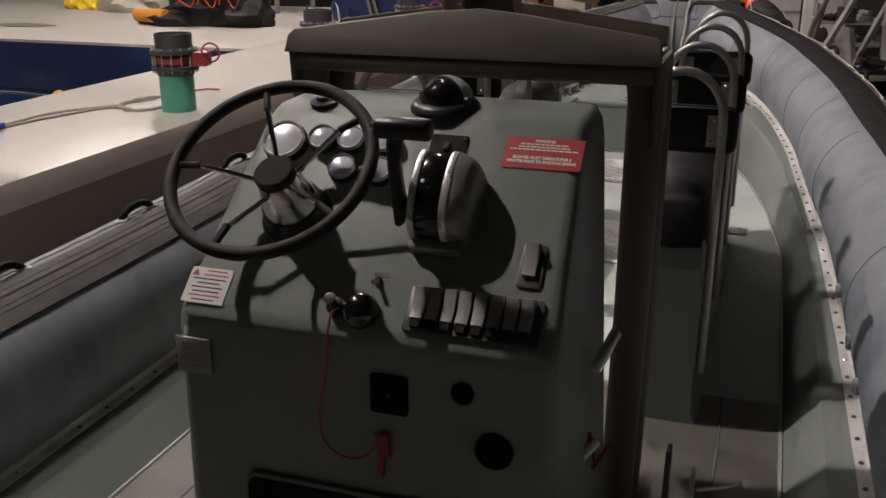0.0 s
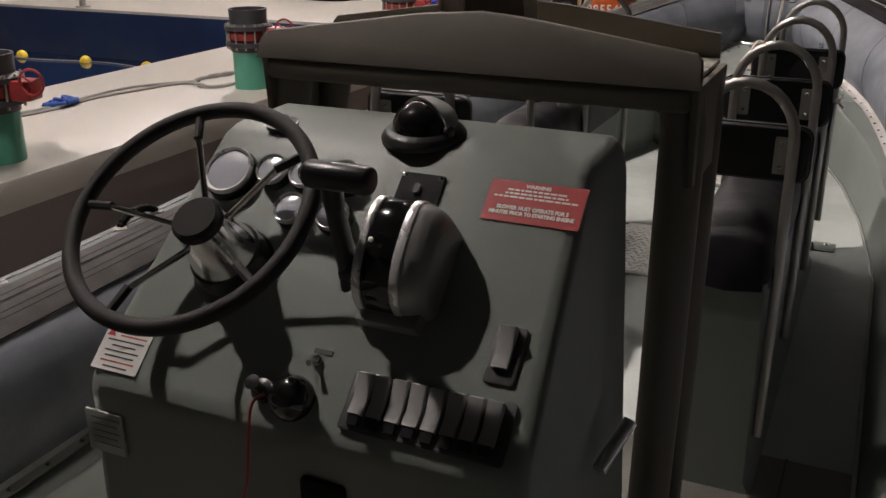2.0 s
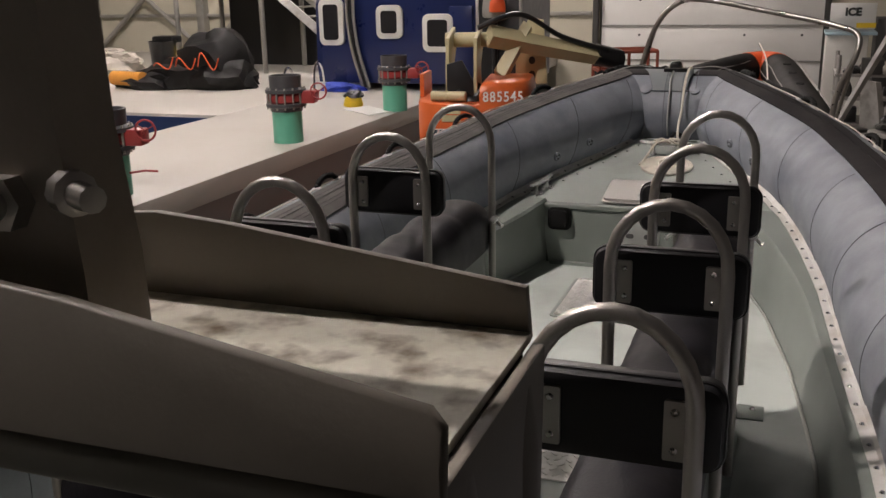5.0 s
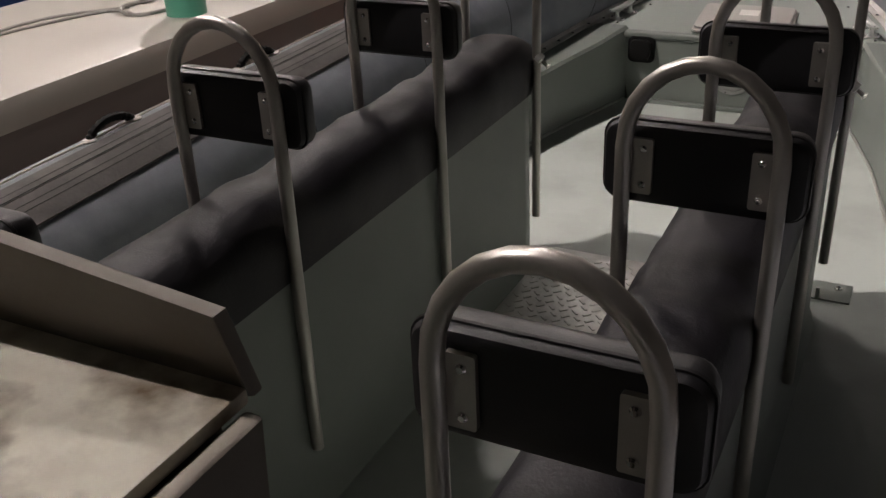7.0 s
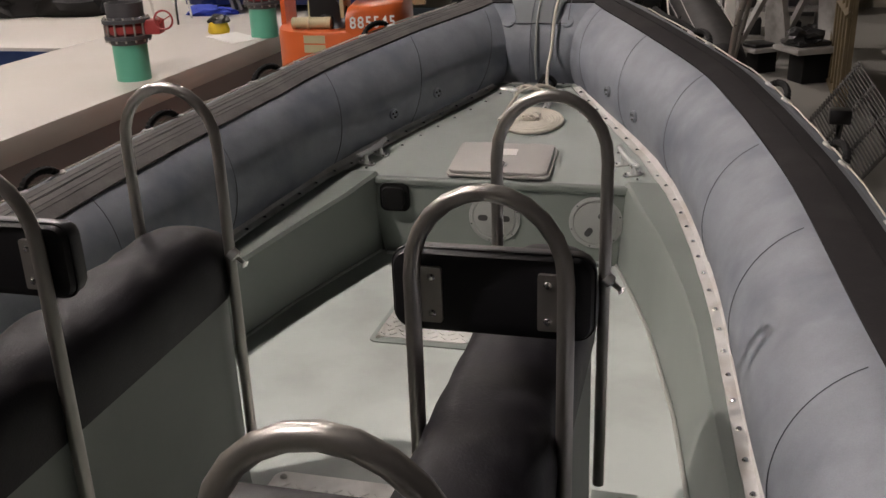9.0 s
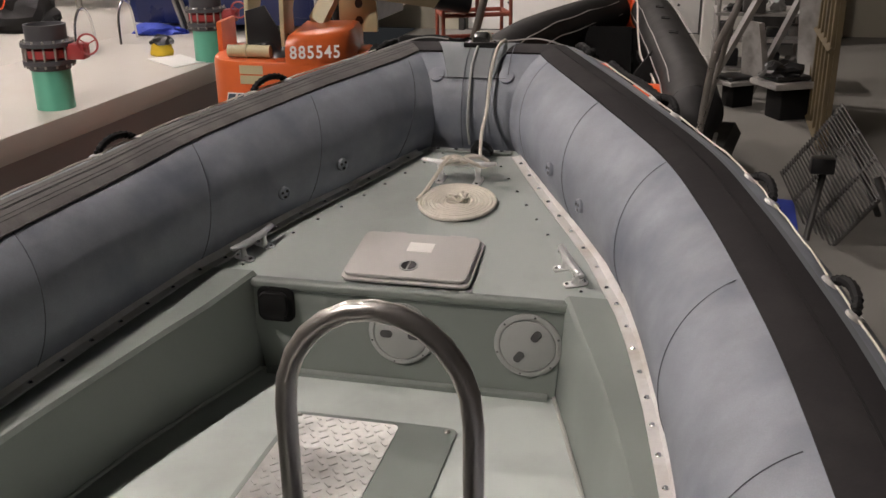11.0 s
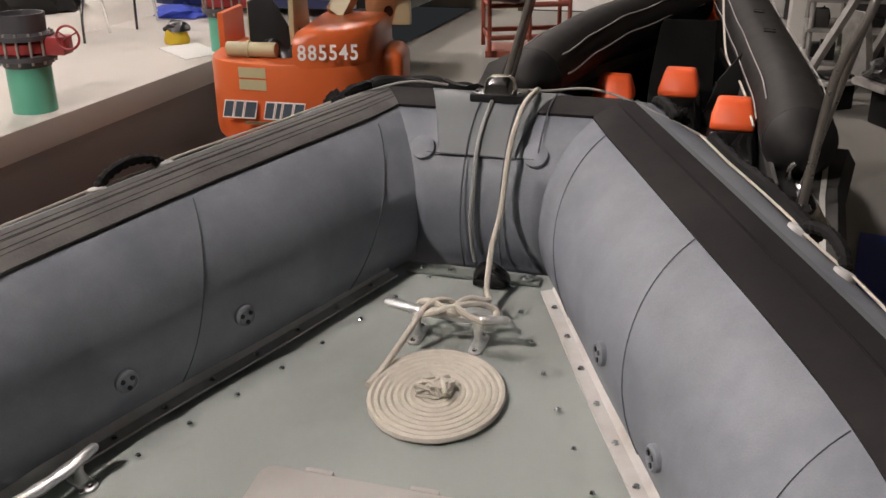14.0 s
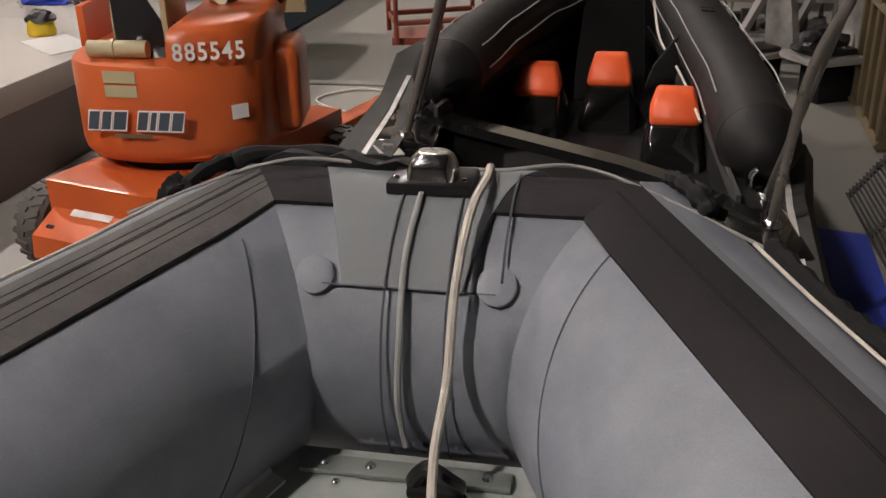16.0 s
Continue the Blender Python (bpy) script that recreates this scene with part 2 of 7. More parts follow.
def cyl(bm, p0, p1, r0, r1=None, seg=20, caps=True):
    p0, p1 = Vector(p0), Vector(p1)
    r1 = r0 if r1 is None else r1
    d = p1 - p0
    m = Matrix.Translation((p0 + p1) / 2) @ d.to_track_quat("Z", "Y").to_matrix().to_4x4()
    bmesh.ops.create_cone(bm, cap_ends=caps, segments=seg, radius1=r0, radius2=r1, depth=d.length, matrix=m)
    return bm


def lathe(bm, prof, at, axis=(0, 0, 1), seg=28):
    """prof: (radius, height) along axis from at."""
    q = Vector(axis).to_track_quat("Z", "Y").to_matrix().to_4x4()
    m = Matrix.Translation(at) @ q
    rings = []
    for r, h in prof:
        if r < 1e-5:
            rings.append([bm.verts.new(m @ Vector((0, 0, h)))])
        else:
            rings.append([bm.verts.new(m @ Vector((r * math.cos(2 * math.pi * i / seg), r * math.sin(2 * math.pi * i / seg), h))) for i in range(seg)])
    for a, b in zip(rings, rings[1:]):
        for i in range(seg):
            j = (i + 1) % seg
            if len(a) == 1 and len(b) == 1:
                continue
            if len(a) == 1:
                bm.faces.new((a[0], b[j], b[i]))
            elif len(b) == 1:
                bm.faces.new((a[i], a[j], b[0]))
            else:
                bm.faces.new((a[i], a[j], b[j], b[i]))
    if len(rings[0]) > 1:
        bm.faces.new(rings[0][::-1])
    if len(rings[-1]) > 1:
        bm.faces.new(rings[-1])
    bmesh.ops.recalc_face_normals(bm, faces=bm.faces)
    return bm


def curve(pts, n=8, closed=False):
    """Catmull-Rom through pts."""
    P = [Vector(p) for p in pts]
    k = len(P)
    out = []
    for i in range(k if closed else k - 1):
        a, b, c, d = (P[(i - 1) % k], P[i], P[(i + 1) % k], P[(i + 2) % k]) if closed else (P[max(i - 1, 0)], P[i], P[i + 1], P[min(i + 2, k - 1)])
        for s in range(n):
            t = s / n
            out.append(0.5 * ((2 * b) + (c - a) * t + (2 * a - 5 * b + 4 * c - d) * t * t + (3 * b - a - 3 * c + d) * t ** 3))
    if not closed:
        out.append(P[-1])
    return out


def pipe(bm, pts, r, seg=10, closed=False, caps=True):
    """A round bar along pts."""
    P = [Vector(p) for p in pts]
    k = len(P)
    rings, up = [], None
    for i in range(k):
        a = P[(i - 1) % k] if closed or i > 0 else P[i]
        b = P[(i + 1) % k] if closed or i < k - 1 else P[i]
        t = (b - a).normalized()
        if up is None:
            up = Vector((0, 0, 1)) if abs(t.z) < 0.9 else Vector((1, 0, 0))
        up = (up - t * up.dot(t)).normalized()
        side = t.cross(up)
        rad = r[i] if isinstance(r, (list, tuple)) else r
        rings.append([bm.verts.new(P[i] + rad * (math.cos(2 * math.pi * j / seg) * side + math.sin(2 * math.pi * j / seg) * up)) for j in range(seg)])
    for i in range(k if closed else k - 1):
        a, b = rings[i], rings[(i + 1) % k]
        for j in range(seg):
            l = (j + 1) % seg
            bm.faces.new((a[j], b[j], b[l], a[l]))
    if caps and not closed:
        bm.faces.new(rings[0])
        bm.faces.new(rings[-1][::-1])
    bmesh.ops.recalc_face_normals(bm, faces=bm.faces)
    return bm


def slab(bm, outline, z0, z1, plane="xy", at=0.0, bev=0.0):
    """A flat plate: outline in the plane, thickness from z0 to z1 along the third axis."""
    def v(a, b, c):
        return {"xy": (a, b, c), "xz": (a, c, b), "yz": (c, a, b)}[plane]
    lo = [bm.verts.new(v(a, b, z0)) for a, b in outline]
    hi = [bm.verts.new(v(a, b, z1)) for a, b in outline]
    k = len(outline)
    fs = [bm.faces.new(lo), bm.faces.new(hi)]
    for i in range(k):
        j = (i + 1) % k
        fs.append(bm.faces.new((lo[i], lo[j], hi[j], hi[i])))
    bmesh.ops.recalc_face_normals(bm, faces=fs)
    if bev:
        es = list({e for f in fs[:2] for e in f.edges})
        bmesh.ops.bevel(bm, geom=es, offset=bev, segments=2, affect="EDGES", profile=0.5)
    return bm


def rrect(cx, cy, w, h, r, n=5):
    pts = []
    for k, (sx, sy) in enumerate(((1, 1), (-1, 1), (-1, -1), (1, -1))):
        for i in range(n + 1):
            a = math.pi / 2 * (k + i / n)
            pts.append((cx + sx * (w / 2 - r) + r * math.cos(a), cy + sy * (h / 2 - r) + r * math.sin(a)))
    return pts


def loft(bm, rings, closed=True, caps=True):
    vs = [[bm.verts.new(p) for p in r] for r in rings]
    for a, b in zip(vs, vs[1:]):
        k = len(a)
        for i in range(k if closed else k - 1):
            j = (i + 1) % k
            bm.faces.new((a[i], a[j], b[j], b[i]))
    if caps and closed:
        bm.faces.new(vs[0])
        bm.faces.new(vs[-1])
    bmesh.ops.recalc_face_normals(bm, faces=bm.faces)
    return bm


def blob(bm, at, size, seed, rough=0.25, sub=3, flat=True):
    """A lumpy soft heap that lies on z = at[2]."""
    r = bmesh.ops.create_icosphere(bm, subdivisions=sub, radius=1.0)
    for v in r["verts"]:
        p = v.co.copy()
        k = 1 + rough * noise.noise(p * 1.7 + Vector((seed, 0, 0))) + rough * 0.5 * noise.noise(p * 4.5 + Vector((0, seed, 0)))
        v.co = Vector((p.x * size[0] * k, p.y * size[1] * k, p.z * size[2] * k))
        if flat:
            v.co.z = max(v.co.z, -size[2] * 0.35) + size[2] * 0.35
        v.co += Vector(at)
    return bm


def letters(name, text, size, m, material, parent, align="CENTER", bold=0.0, squeeze=1.0):
    cu = bpy.data.curves.new("letters", "FONT")
    cu.body, cu.size, cu.align_x, cu.align_y, cu.extrude, cu.offset, cu.resolution_u = text, size, align, "CENTER", 0.0006, bold, 3
    tmp = new("letters", cu)
    bpy.context.view_layer.update()
    me = bpy.data.meshes.new_from_object(tmp.evaluated_get(bpy.context.evaluated_depsgraph_get()))
    bpy.data.objects.remove(tmp)
    me.transform(Matrix.Diagonal((squeeze, 1, 1, 1)))
    me.transform(Matrix.Translation(-ORG[parent.name]) @ m)
    me.materials.clear()
    me.materials.append(material)
    ob = new(name, me)
    ob.parent = parent
    ORG[ob.name] = ORG[parent.name]
    return ob


def facing(at, right, up):
    """Pose whose x runs along right and y along up."""
    r, u = Vector(right).normalized(), Vector(up).normalized()
    n = r.cross(u)
    m = Matrix((r, u, n)).transposed().to_4x4()
    m.translation = Vector(at)
    return m

# ---- the hall ----
bm = B()
box(bm, -5.1, 7, -9, 26.0, HALL - 0.3, HALL)
solo("floor", bm, FLOORC, "worn grey concrete hall floor", "floor", "structure")
bm = B()
box(bm, -5.2, -4.99, -9, 16.6, HALL, PLAT - 0.02, 0.01)
solo("platform_wall", bm, WALLC, "brown-grey painted side wall of the pool platform", "wall", "structure")
bm = B()
box(bm, -7.6, -4.97, -9, 16.6, PLAT - 0.25, PLAT, 0.012)
box(bm, -24, -7.6, 14.3, 26.0, PLAT - 0.25, PLAT, 0.012)
box(bm, -7.6, -4.97, 16.6, 26.0, PLAT - 0.25, PLAT - 0.002)
solo("platform_floor", bm, CONC, "pale painted concrete pool surround", "floor", "structure")
bm = B()
box(bm, -7.62, -7.6, -9, 14.3, PLAT - 3.0, PLAT - 0.05)
box(bm, -24, -7.6, 14.28, 14.3, PLAT - 3.0, PLAT - 0.05)
box(bm, -24, -7.6, -9, 14.3, PLAT - 3.2, PLAT - 3.0)
solo("pool_wall", bm, POOLB, "dark blue pool lining with pale streaks", "pool wall", "structure")
bm = B()
box(bm, -24, -7.62, -9, 14.28, PLAT - 0.95, PLAT - 0.90)
solo("water", bm, WATER, "still dark blue pool water", "water", "structure")
bm = B()
box(bm, -24.3, -3.9, 26.0, 26.3, HALL, ROOF)
box(bm, -3.9, 1.4, 26.0, 26.3, 3.6, ROOF)
box(bm, 1.4, 7.3, 26.0, 26.3, HALL, ROOF)
solo("wall_north", bm, HWALL, "cream panelled hall wall lit yellowish", "wall", "structure")
bm = B()
box(bm, -24.3, -24, -9, 26.0, PLAT - 3.2, ROOF)
solo("wall_west", bm, HWALL, "cream panelled hall wall", "wall", "structure")
# east wall, south wall and roof are never in view; dark to limit bounce
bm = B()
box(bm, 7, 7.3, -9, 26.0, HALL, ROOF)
solo("wall_east", bm, DARKW, "unseen hall side wall, kept dark to cut bounce light", "wall", "structure")
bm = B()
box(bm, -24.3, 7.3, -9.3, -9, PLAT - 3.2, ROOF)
solo("wall_south", bm, DARKW, "unseen hall end wall, kept dark to cut bounce light", "wall", "structure")
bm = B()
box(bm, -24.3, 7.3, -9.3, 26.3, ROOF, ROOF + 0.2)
solo("ceiling", bm, DARKW, "unseen hall roof, kept dark to cut bounce light", "ceiling", "structure")

# sectional door in the far wall
dr = thing("door_1", (-1.25, 25.9, HALL), "white sectional hall door, closed", "door", kind="structure")
for i in range(6):
    bm = B()
    z0 = HALL + 0.02 + i * 0.84
    box(bm, -3.85, 1.35, 26.02, 26.08, z0, z0 + 0.825, 0.008)
    pn = part("panel", bm, DOORW, dr)
    for x in (-2.9, -0.4, 0.9):
        bm = B()
        cyl(bm, (x, 26.02, z0 + 0.6), (x, 26.0, z0 + 0.6), 0.03, seg=12)
        part("rivet_plate", bm, DKGREY, pn)
bm = B()
for i in range(1, 6):
    box(bm, -3.85, 1.35, 25.99, 26.02, HALL + i * 0.84 - 0.03, HALL + i * 0.84 + 0.01)
part("seal", bm, GALV, dr)
for x in (-3.98, 1.42):
    bm = B()
    box(bm, x - 0.07, x + 0.07, 25.85, 26.0, HALL, 3.7, 0.01)
    part("door_track", bm, MESHM, dr)

# wall ribs, girts and braces
for i, x in enumerate((-23.0, -19.2, -15.4, -11.6, -7.8)):
    bm = B()
    box(bm, x - 0.12, x + 0.12, 25.7, 25.98, PLAT, ROOF, 0.01)
    tagged(solo("steel_column", bm, GALV, "grey steel column standing against the far wall", "column", group="wall columns", org=(x, 25.85, PLAT)))
    if i < 4:
        for a, b in (((x + 0.1, 25.8, PLAT + 0.1), (x + 3.7, 25.8, 2.6)), ((x + 3.7, 25.8, PLAT + 0.1), (x + 0.1, 25.8, 2.6))):
            bm = B()
            cyl(bm, a, b, 0.07, seg=8)
            tagged(solo("wall_brace", bm, GALV, "diagonal grey steel brace on the far wall", "brace", group="wall braces", org=a))
for z in (0.55, 1.75, 3.2):
    bm = B()
    box(bm, -24, -4.1, 25.9, 25.98, z, z + 0.09)
    tagged(solo("wall_rail", bm, GALV, "long grey steel rail along the far wall", "rail", group="wall rails", org=(-14, 25.94, z)))

# ceiling lamps
for i, (x, y, z, w, size) in enumerate(LAMPS):
    lt = thing("ceiling_light", (x, y, ROOF), "round high-bay hall lamp, lit", "lamp", group="hall lamps")
    bm = B()
    lathe(bm, [(0.05, ROOF - z), (0.05, 0.2), (0.07, 0.14), (0.30, -0.05), (0.31, -0.07), (0.28, -0.06)], (x, y, z))
    part("shade", bm, GALV, lt)
    bm = B()
    cyl(bm, (x, y, z - 0.035), (x, y, z - 0.045), 0.27, seg=24)
    part("diffuser", bm, LAMPG, lt)
    la = bpy.data.lights.new("ceiling_lamp", "AREA")
    la.shape, la.size, la.energy, la.color = "DISK", size, w, (1.0, 0.885, 0.835)
    lo = new("ceiling_lamp", la)
    lo.matrix_world = pose(x, y, z - 0.06)

# ---- the boat ----
boat = thing("inflatable_boat", (X0, 3.5, HALL), "grey rigid inflatable boat standing on the hall floor", "boat")
SY = [-2.2, 0.0, 2.35, 3.3, 4.2, 4.9, 5.6, 6.07, 6.45, 6.8, 7.3, 7.74]
SX = [1.10, 1.10, 1.09, 1.07, 1.03, 0.96, 0.90, 0.83, 0.755, 0.64, 0.39, 0.185]
SZ = [0.06, 0.07, 0.11, 0.15, 0.20, 0.24, 0.28, 0.31, 0.34, 0.395, 0.47, 0.53]
TR, OUT, RISE = 0.27, 0.26, 0.14
edge_pts = curve([(x, y, z) for x, y, z in zip(SX[:-1], SY[:-1], SZ[:-1])], 6)
side_pts = []
for i, p in enumerate(edge_pts):
    a, b = edge_pts[max(i - 1, 0)], edge_pts[min(i + 1, len(edge_pts) - 1)]
    t = (b - a).normalized()
    side_pts.append(p + Vector((t.y, -t.x, 0)).normalized() * OUT + Vector((0, 0, RISE)))
tip = Vector((0.337, 8.03, 0.67))
side_pts = [p for p in side_pts if p.y < 7.45]
last = side_pts[-1]
side_pts += [last.lerp(tip, k) for k in (0.25, 0.5, 0.75, 1.0)]


def flip(p, s):
    return Vector((X0 + s * p[0], p[1], p[2]))


def normals(P, end=None):
    """Outward level normals along the tube's centreline; the last one is mitred with the bow piece."""
    out = []
    for i in range(len(P)):
        a, b = P[max(i - 1, 0)], P[min(i + 1, len(P) - 1)]
        t = (b - a).normalized()
        out.append(Vector((t.y, -t.x, 0)).normalized())
    k = (P[-1] - P[-2]).normalized()
    n1, n2 = Vector((k.y, -k.x, 0)).normalized(), Vector((0, 1, 0))
    m = (n1 + n2).normalized()
    out[-1] = m / m.dot(n1)
    out[-2] = n1
    return out


NRM = normals(side_pts)


def on_tube(i, ang, r):
    """Point on the starboard tube at sample i, angle ang (0 outward, 90 up, 180 inboard), radius r; boat half coordinates."""
    a = radians(ang)
    return side_pts[i] + NRM[i] * (r * math.cos(a)) + Vector((0, 0, r * math.sin(a)))


def tube_y(y, ang, r):
    """The same at any distance y along the boat."""
    j = 0
    while j < len(side_pts) - 2 and side_pts[j + 1].y < y:
        j += 1
    f = (y - side_pts[j].y) / (side_pts[j + 1].y - side_pts[j].y)
    return on_tube(j, ang, r).lerp(on_tube(j + 1, ang, r), f)


def at_y(y):
    return min(range(len(side_pts)), key=lambda i: abs(side_pts[i].y - y))


def shell(a0, a1, r0, r1, n, s, i0=0, i1=None):
    """A shell along one side of the boat between two angles."""
    i1 = len(side_pts) - 1 if i1 is None else i1
    bm = B()
    rings = []
    for i in range(i0, i1 + 1):
        ring = [flip(on_tube(i, a0 + (a1 - a0) * k / n, r1), s) for k in range(n + 1)]
        ring += [flip(on_tube(i, a1 + (a0 - a1) * k / n, r0), s) for k in range(n + 1)]
        rings.append(ring)
    return loft(bm, rings)


STRAKE = {1: ([0, 5, 7, 8], [63, 66, 78, 85], [99, 104, 110, 113]), -1: ([0, 4, 6, 8], [92, 92, 86, 84], [127, 127, 119, 112])}


def strip_shell(s, f0, f1, r0, r1, n):
    """A shell along the rubber strake: f from 0, its outer edge, to 1, its inner edge."""
    rings = []
    for i in range(len(side_pts)):
        y = side_pts[i].y
        ao, ai = float(np.interp(y, STRAKE[s][0], STRAKE[s][1])), float(np.interp(y, STRAKE[s][0], STRAKE[s][2]))
        a0, a1 = ao + (ai - ao) * f0, ao + (ai - ao) * f1
        ring = [flip(on_tube(i, a0 + (a1 - a0) * k / n, r1), s) for k in range(n + 1)]
        ring += [flip(on_tube(i, a1 + (a0 - a1) * k / n, r0), s) for k in range(n + 1)]
        rings.append(ring)
    return loft(B(), rings)


def bow_shell(a0, a1, r0, r1, n, x0=-1.0, x1=1.0):
    """The same across the bow; x from -1 to 1 is mitre to mitre."""
    end = len(side_pts) - 1
    rings = []
    for k in range(9):
        f = (x0 + (x1 - x0) * k / 8 + 1) / 2
        ring = []
        for rr, span in ((r1, range(n + 1)), (r0, range(n, -1, -1))):
            for j in span:
                p = on_tube(end, a0 + (a1 - a0) * j / n, rr)
                q = Vector((X0 - p.x + 2 * p.x * f, p.y, p.z))
                ring.append(q)
        rings.append(ring)
    return loft(B(), rings)


for s, nm in ((1, "starboard"), (-1, "port")):
    rings = [[flip(on_tube(i, 360 * k / 40, TR * (1 + 0.006 * noise.noise(Vector((side_pts[i].y * 1.7, k * 0.3, s))))), s) for k in range(40)] for i in range(len(side_pts))]
    tb = part("buoyancy_tube", loft(B(), rings), TUBE, boat, "grey rubber fabric side tube", 60)
    bandp = part("rub_strake", strip_shell(s, 0.0, 1.0, TR - 0.02, TR + 0.008, 8), BAND if s > 0 else BANDP, boat, "black ribbed rubber tread strip" if s > 0 else "dusty worn rubber tread strip, painted paler for grazing lamplight", 50)
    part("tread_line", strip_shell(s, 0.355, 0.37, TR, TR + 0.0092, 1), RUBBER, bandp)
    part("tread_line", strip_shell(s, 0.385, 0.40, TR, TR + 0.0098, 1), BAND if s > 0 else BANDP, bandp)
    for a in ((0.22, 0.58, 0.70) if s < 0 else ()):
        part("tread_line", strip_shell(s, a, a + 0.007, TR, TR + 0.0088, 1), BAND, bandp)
    part("tape_edge", strip_shell(s, -0.17, -0.02, TR - 0.02, TR + 0.004, 3), PATCH, tb, "pale grey tape edge")
    for top, low in ((0.6, 0.56), (3.3, 3.25), (4.66, 4.60), (5.35, 5.27), (6.04, 5.94), (6.82, 6.70), (7.35, 7.22), (7.88, 7.66)):
        pts = []
        for k in range(25):
            f = k / 24
            ang = 205 - (205 - (110 if s > 0 else 118)) * f
            pts.append(flip(tube_y(low + (top - low) * f, ang, TR + 0.0008), s))
        part("seam", pipe(B(), pts, 0.0012, 5), SEAM, tb)
end = len(side_pts) - 1
rings = []
for k in range(11):
    f = k / 10
    rings.append([Vector((X0 - p.x + 2 * p.x * f, p.y, p.z)) for p in (on_tube(end, 360 * j / 40, TR) for j in range(40))])
bow = part("bow_tube", loft(B(), rings), TUBE, boat, "grey rubber fabric bow tube", 60)
part("rub_strake", bow_shell(84, 112, TR - 0.02, TR + 0.008, 8), BAND, boat, "black rubber strip over the bow")
part("bow_patch", bow_shell(60, 144, TR - 0.02, TR + 0.010, 14, -0.60, 0.44), PATCH, boat, "grey reinforcing patch over the bow")
for x in (-0.165, 0.140):
    p = on_tube(end, 141, TR + 0.008)
    bm = B()
    lathe(bm, [(0.033, -0.012), (0.033, 0.0005), (0.031, 0.0015), (0, 0.0015)], (X0 + x, p.y, p.z), (0, -0.777, 0.629), 28)
    part("round_patch", bm, TUBE, bow)
pts = [Vector((X0 + 0.148, p.y, p.z)) for k, p in enumerate(on_tube(end, 84 + 56 * k / 12, TR + 0.0105) for k in range(13))]
part("seam", pipe(B(), pts, 0.0022, 5), SEAM, bow)
p = on_tube(end, 144, TR + 0.0085)
part("seam", pipe(B(), [(X0 - 0.15, p.y, p.z), (X0 + 0.14, p.y, p.z)], 0.002, 5), SEAM, bow)
for x in (-0.12, 0.18):
    pts = [Vector((X0 + x * 0.35, p.y, p.z)) for p in (on_tube(end, 85 + (218 - 85) * k / 16, TR + 0.013) for k in range(17))]
    part("seam", pipe(B(), pts, 0.0022, 5), SEAM, bow)

# valves on the tubes
for s in (1, -1):
    for y, ang in (((7.09, 181), (7.33, 179)) if s > 0 else ((7.13, 185), (7.37, 184))) + ((2.80, 190), (3.04, 187), (3.46, 187)):
        i = at_y(y)
        p, q = on_tube(i, ang, TR - 0.003), on_tube(i, ang, TR + 0.010)
        d = (flip(q, s) - flip(p, s)).normalized()
        v = part("air_valve", lathe(B(), [(0.026, 0), (0.026, 0.012), (0.021, 0.016), (0.016, 0.012), (0.0, 0.012)], flip(p, s), d, 20), TUBE, boat, "round grey air valve")
        bm = B()
        c = flip(p, s) + d * 0.013
        u = d.cross(Vector((0, 0, 1))).normalized()
        for k in range(3):
            a = 2.1 * k + 0.4
            w = u * math.cos(a) * 0.013 + Vector((0, 0, 1)) * math.sin(a) * 0.013
            cyl(bm, c + w, c + w + d * 0.003, 0.0055, seg=8)
        part("cap", bm, BLACK, v)

# lifeline with black grips along the outside
for s in (1, -1):
    for k in range(10):
        y = 1.41 + 0.655 * k
        ang = 58 if s > 0 else float(np.interp(y, STRAKE[-1][0], STRAKE[-1][1])) - 7
        a = tube_y(y, ang, TR + 0.004)
        n = (tube_y(y, ang, 1) - tube_y(y, ang, 0)).normalized()
        t = (tube_y(y + 0.1, ang, TR) - tube_y(y - 0.1, ang, TR)).normalized()
        arch = curve([flip(a + t * f * 0.085 + n * h, s) for f, h in ((-1, 0.004), (-0.62, 0.026), (0, 0.036), (0.62, 0.026), (1, 0.004))], 5)
        h = part("grip", pipe(B(), arch, [0.011 + 0.0035 * (i % 2) for i in range(len(arch))], 8), RUBBER, boat, "black ridged rubber carry grip")
        for e in (-1, 1):
            p0 = a + t * 0.09 * e
            bm = B()
            lathe(bm, [(0.024, -0.01), (0.024, 0.003), (0.016, 0.008), (0.010, 0.004), (0, 0.004)], flip(p0, s), flip(p0 + n, s) - flip(p0, s), 16)
            part("grip_patch", bm, STRIP, h, "pale eyelet")
    line = [flip(on_tube(i, 58 if s > 0 else float(np.interp(side_pts[i].y, STRAKE[-1][0], STRAKE[-1][1])) - 7, TR + 0.008 + 0.002 * math.sin(i * 1.9)), s) for i in range(6, end)]
    part("lifeline", pipe(B(), line, 0.0033, 6), ROPE, boat, "thin pale lifeline rope")
# loose lifeline over the bow
line = curve([flip(on_tube(end - 1, 50, TR + 0.015), -1), (X0 - 0.3, 8.02, 0.965), (X0 - 0.12, 8.06, 0.955), (X0 + 0.1, 8.05, 0.958), (X0 + 0.28, 8.06, 0.962), flip(on_tube(end - 1, 50, TR + 0.015), 1)], 8)
part("bow_line", pipe(B(), line, 0.0034, 6), ROPEG, boat, "thin rope lying over the bow")
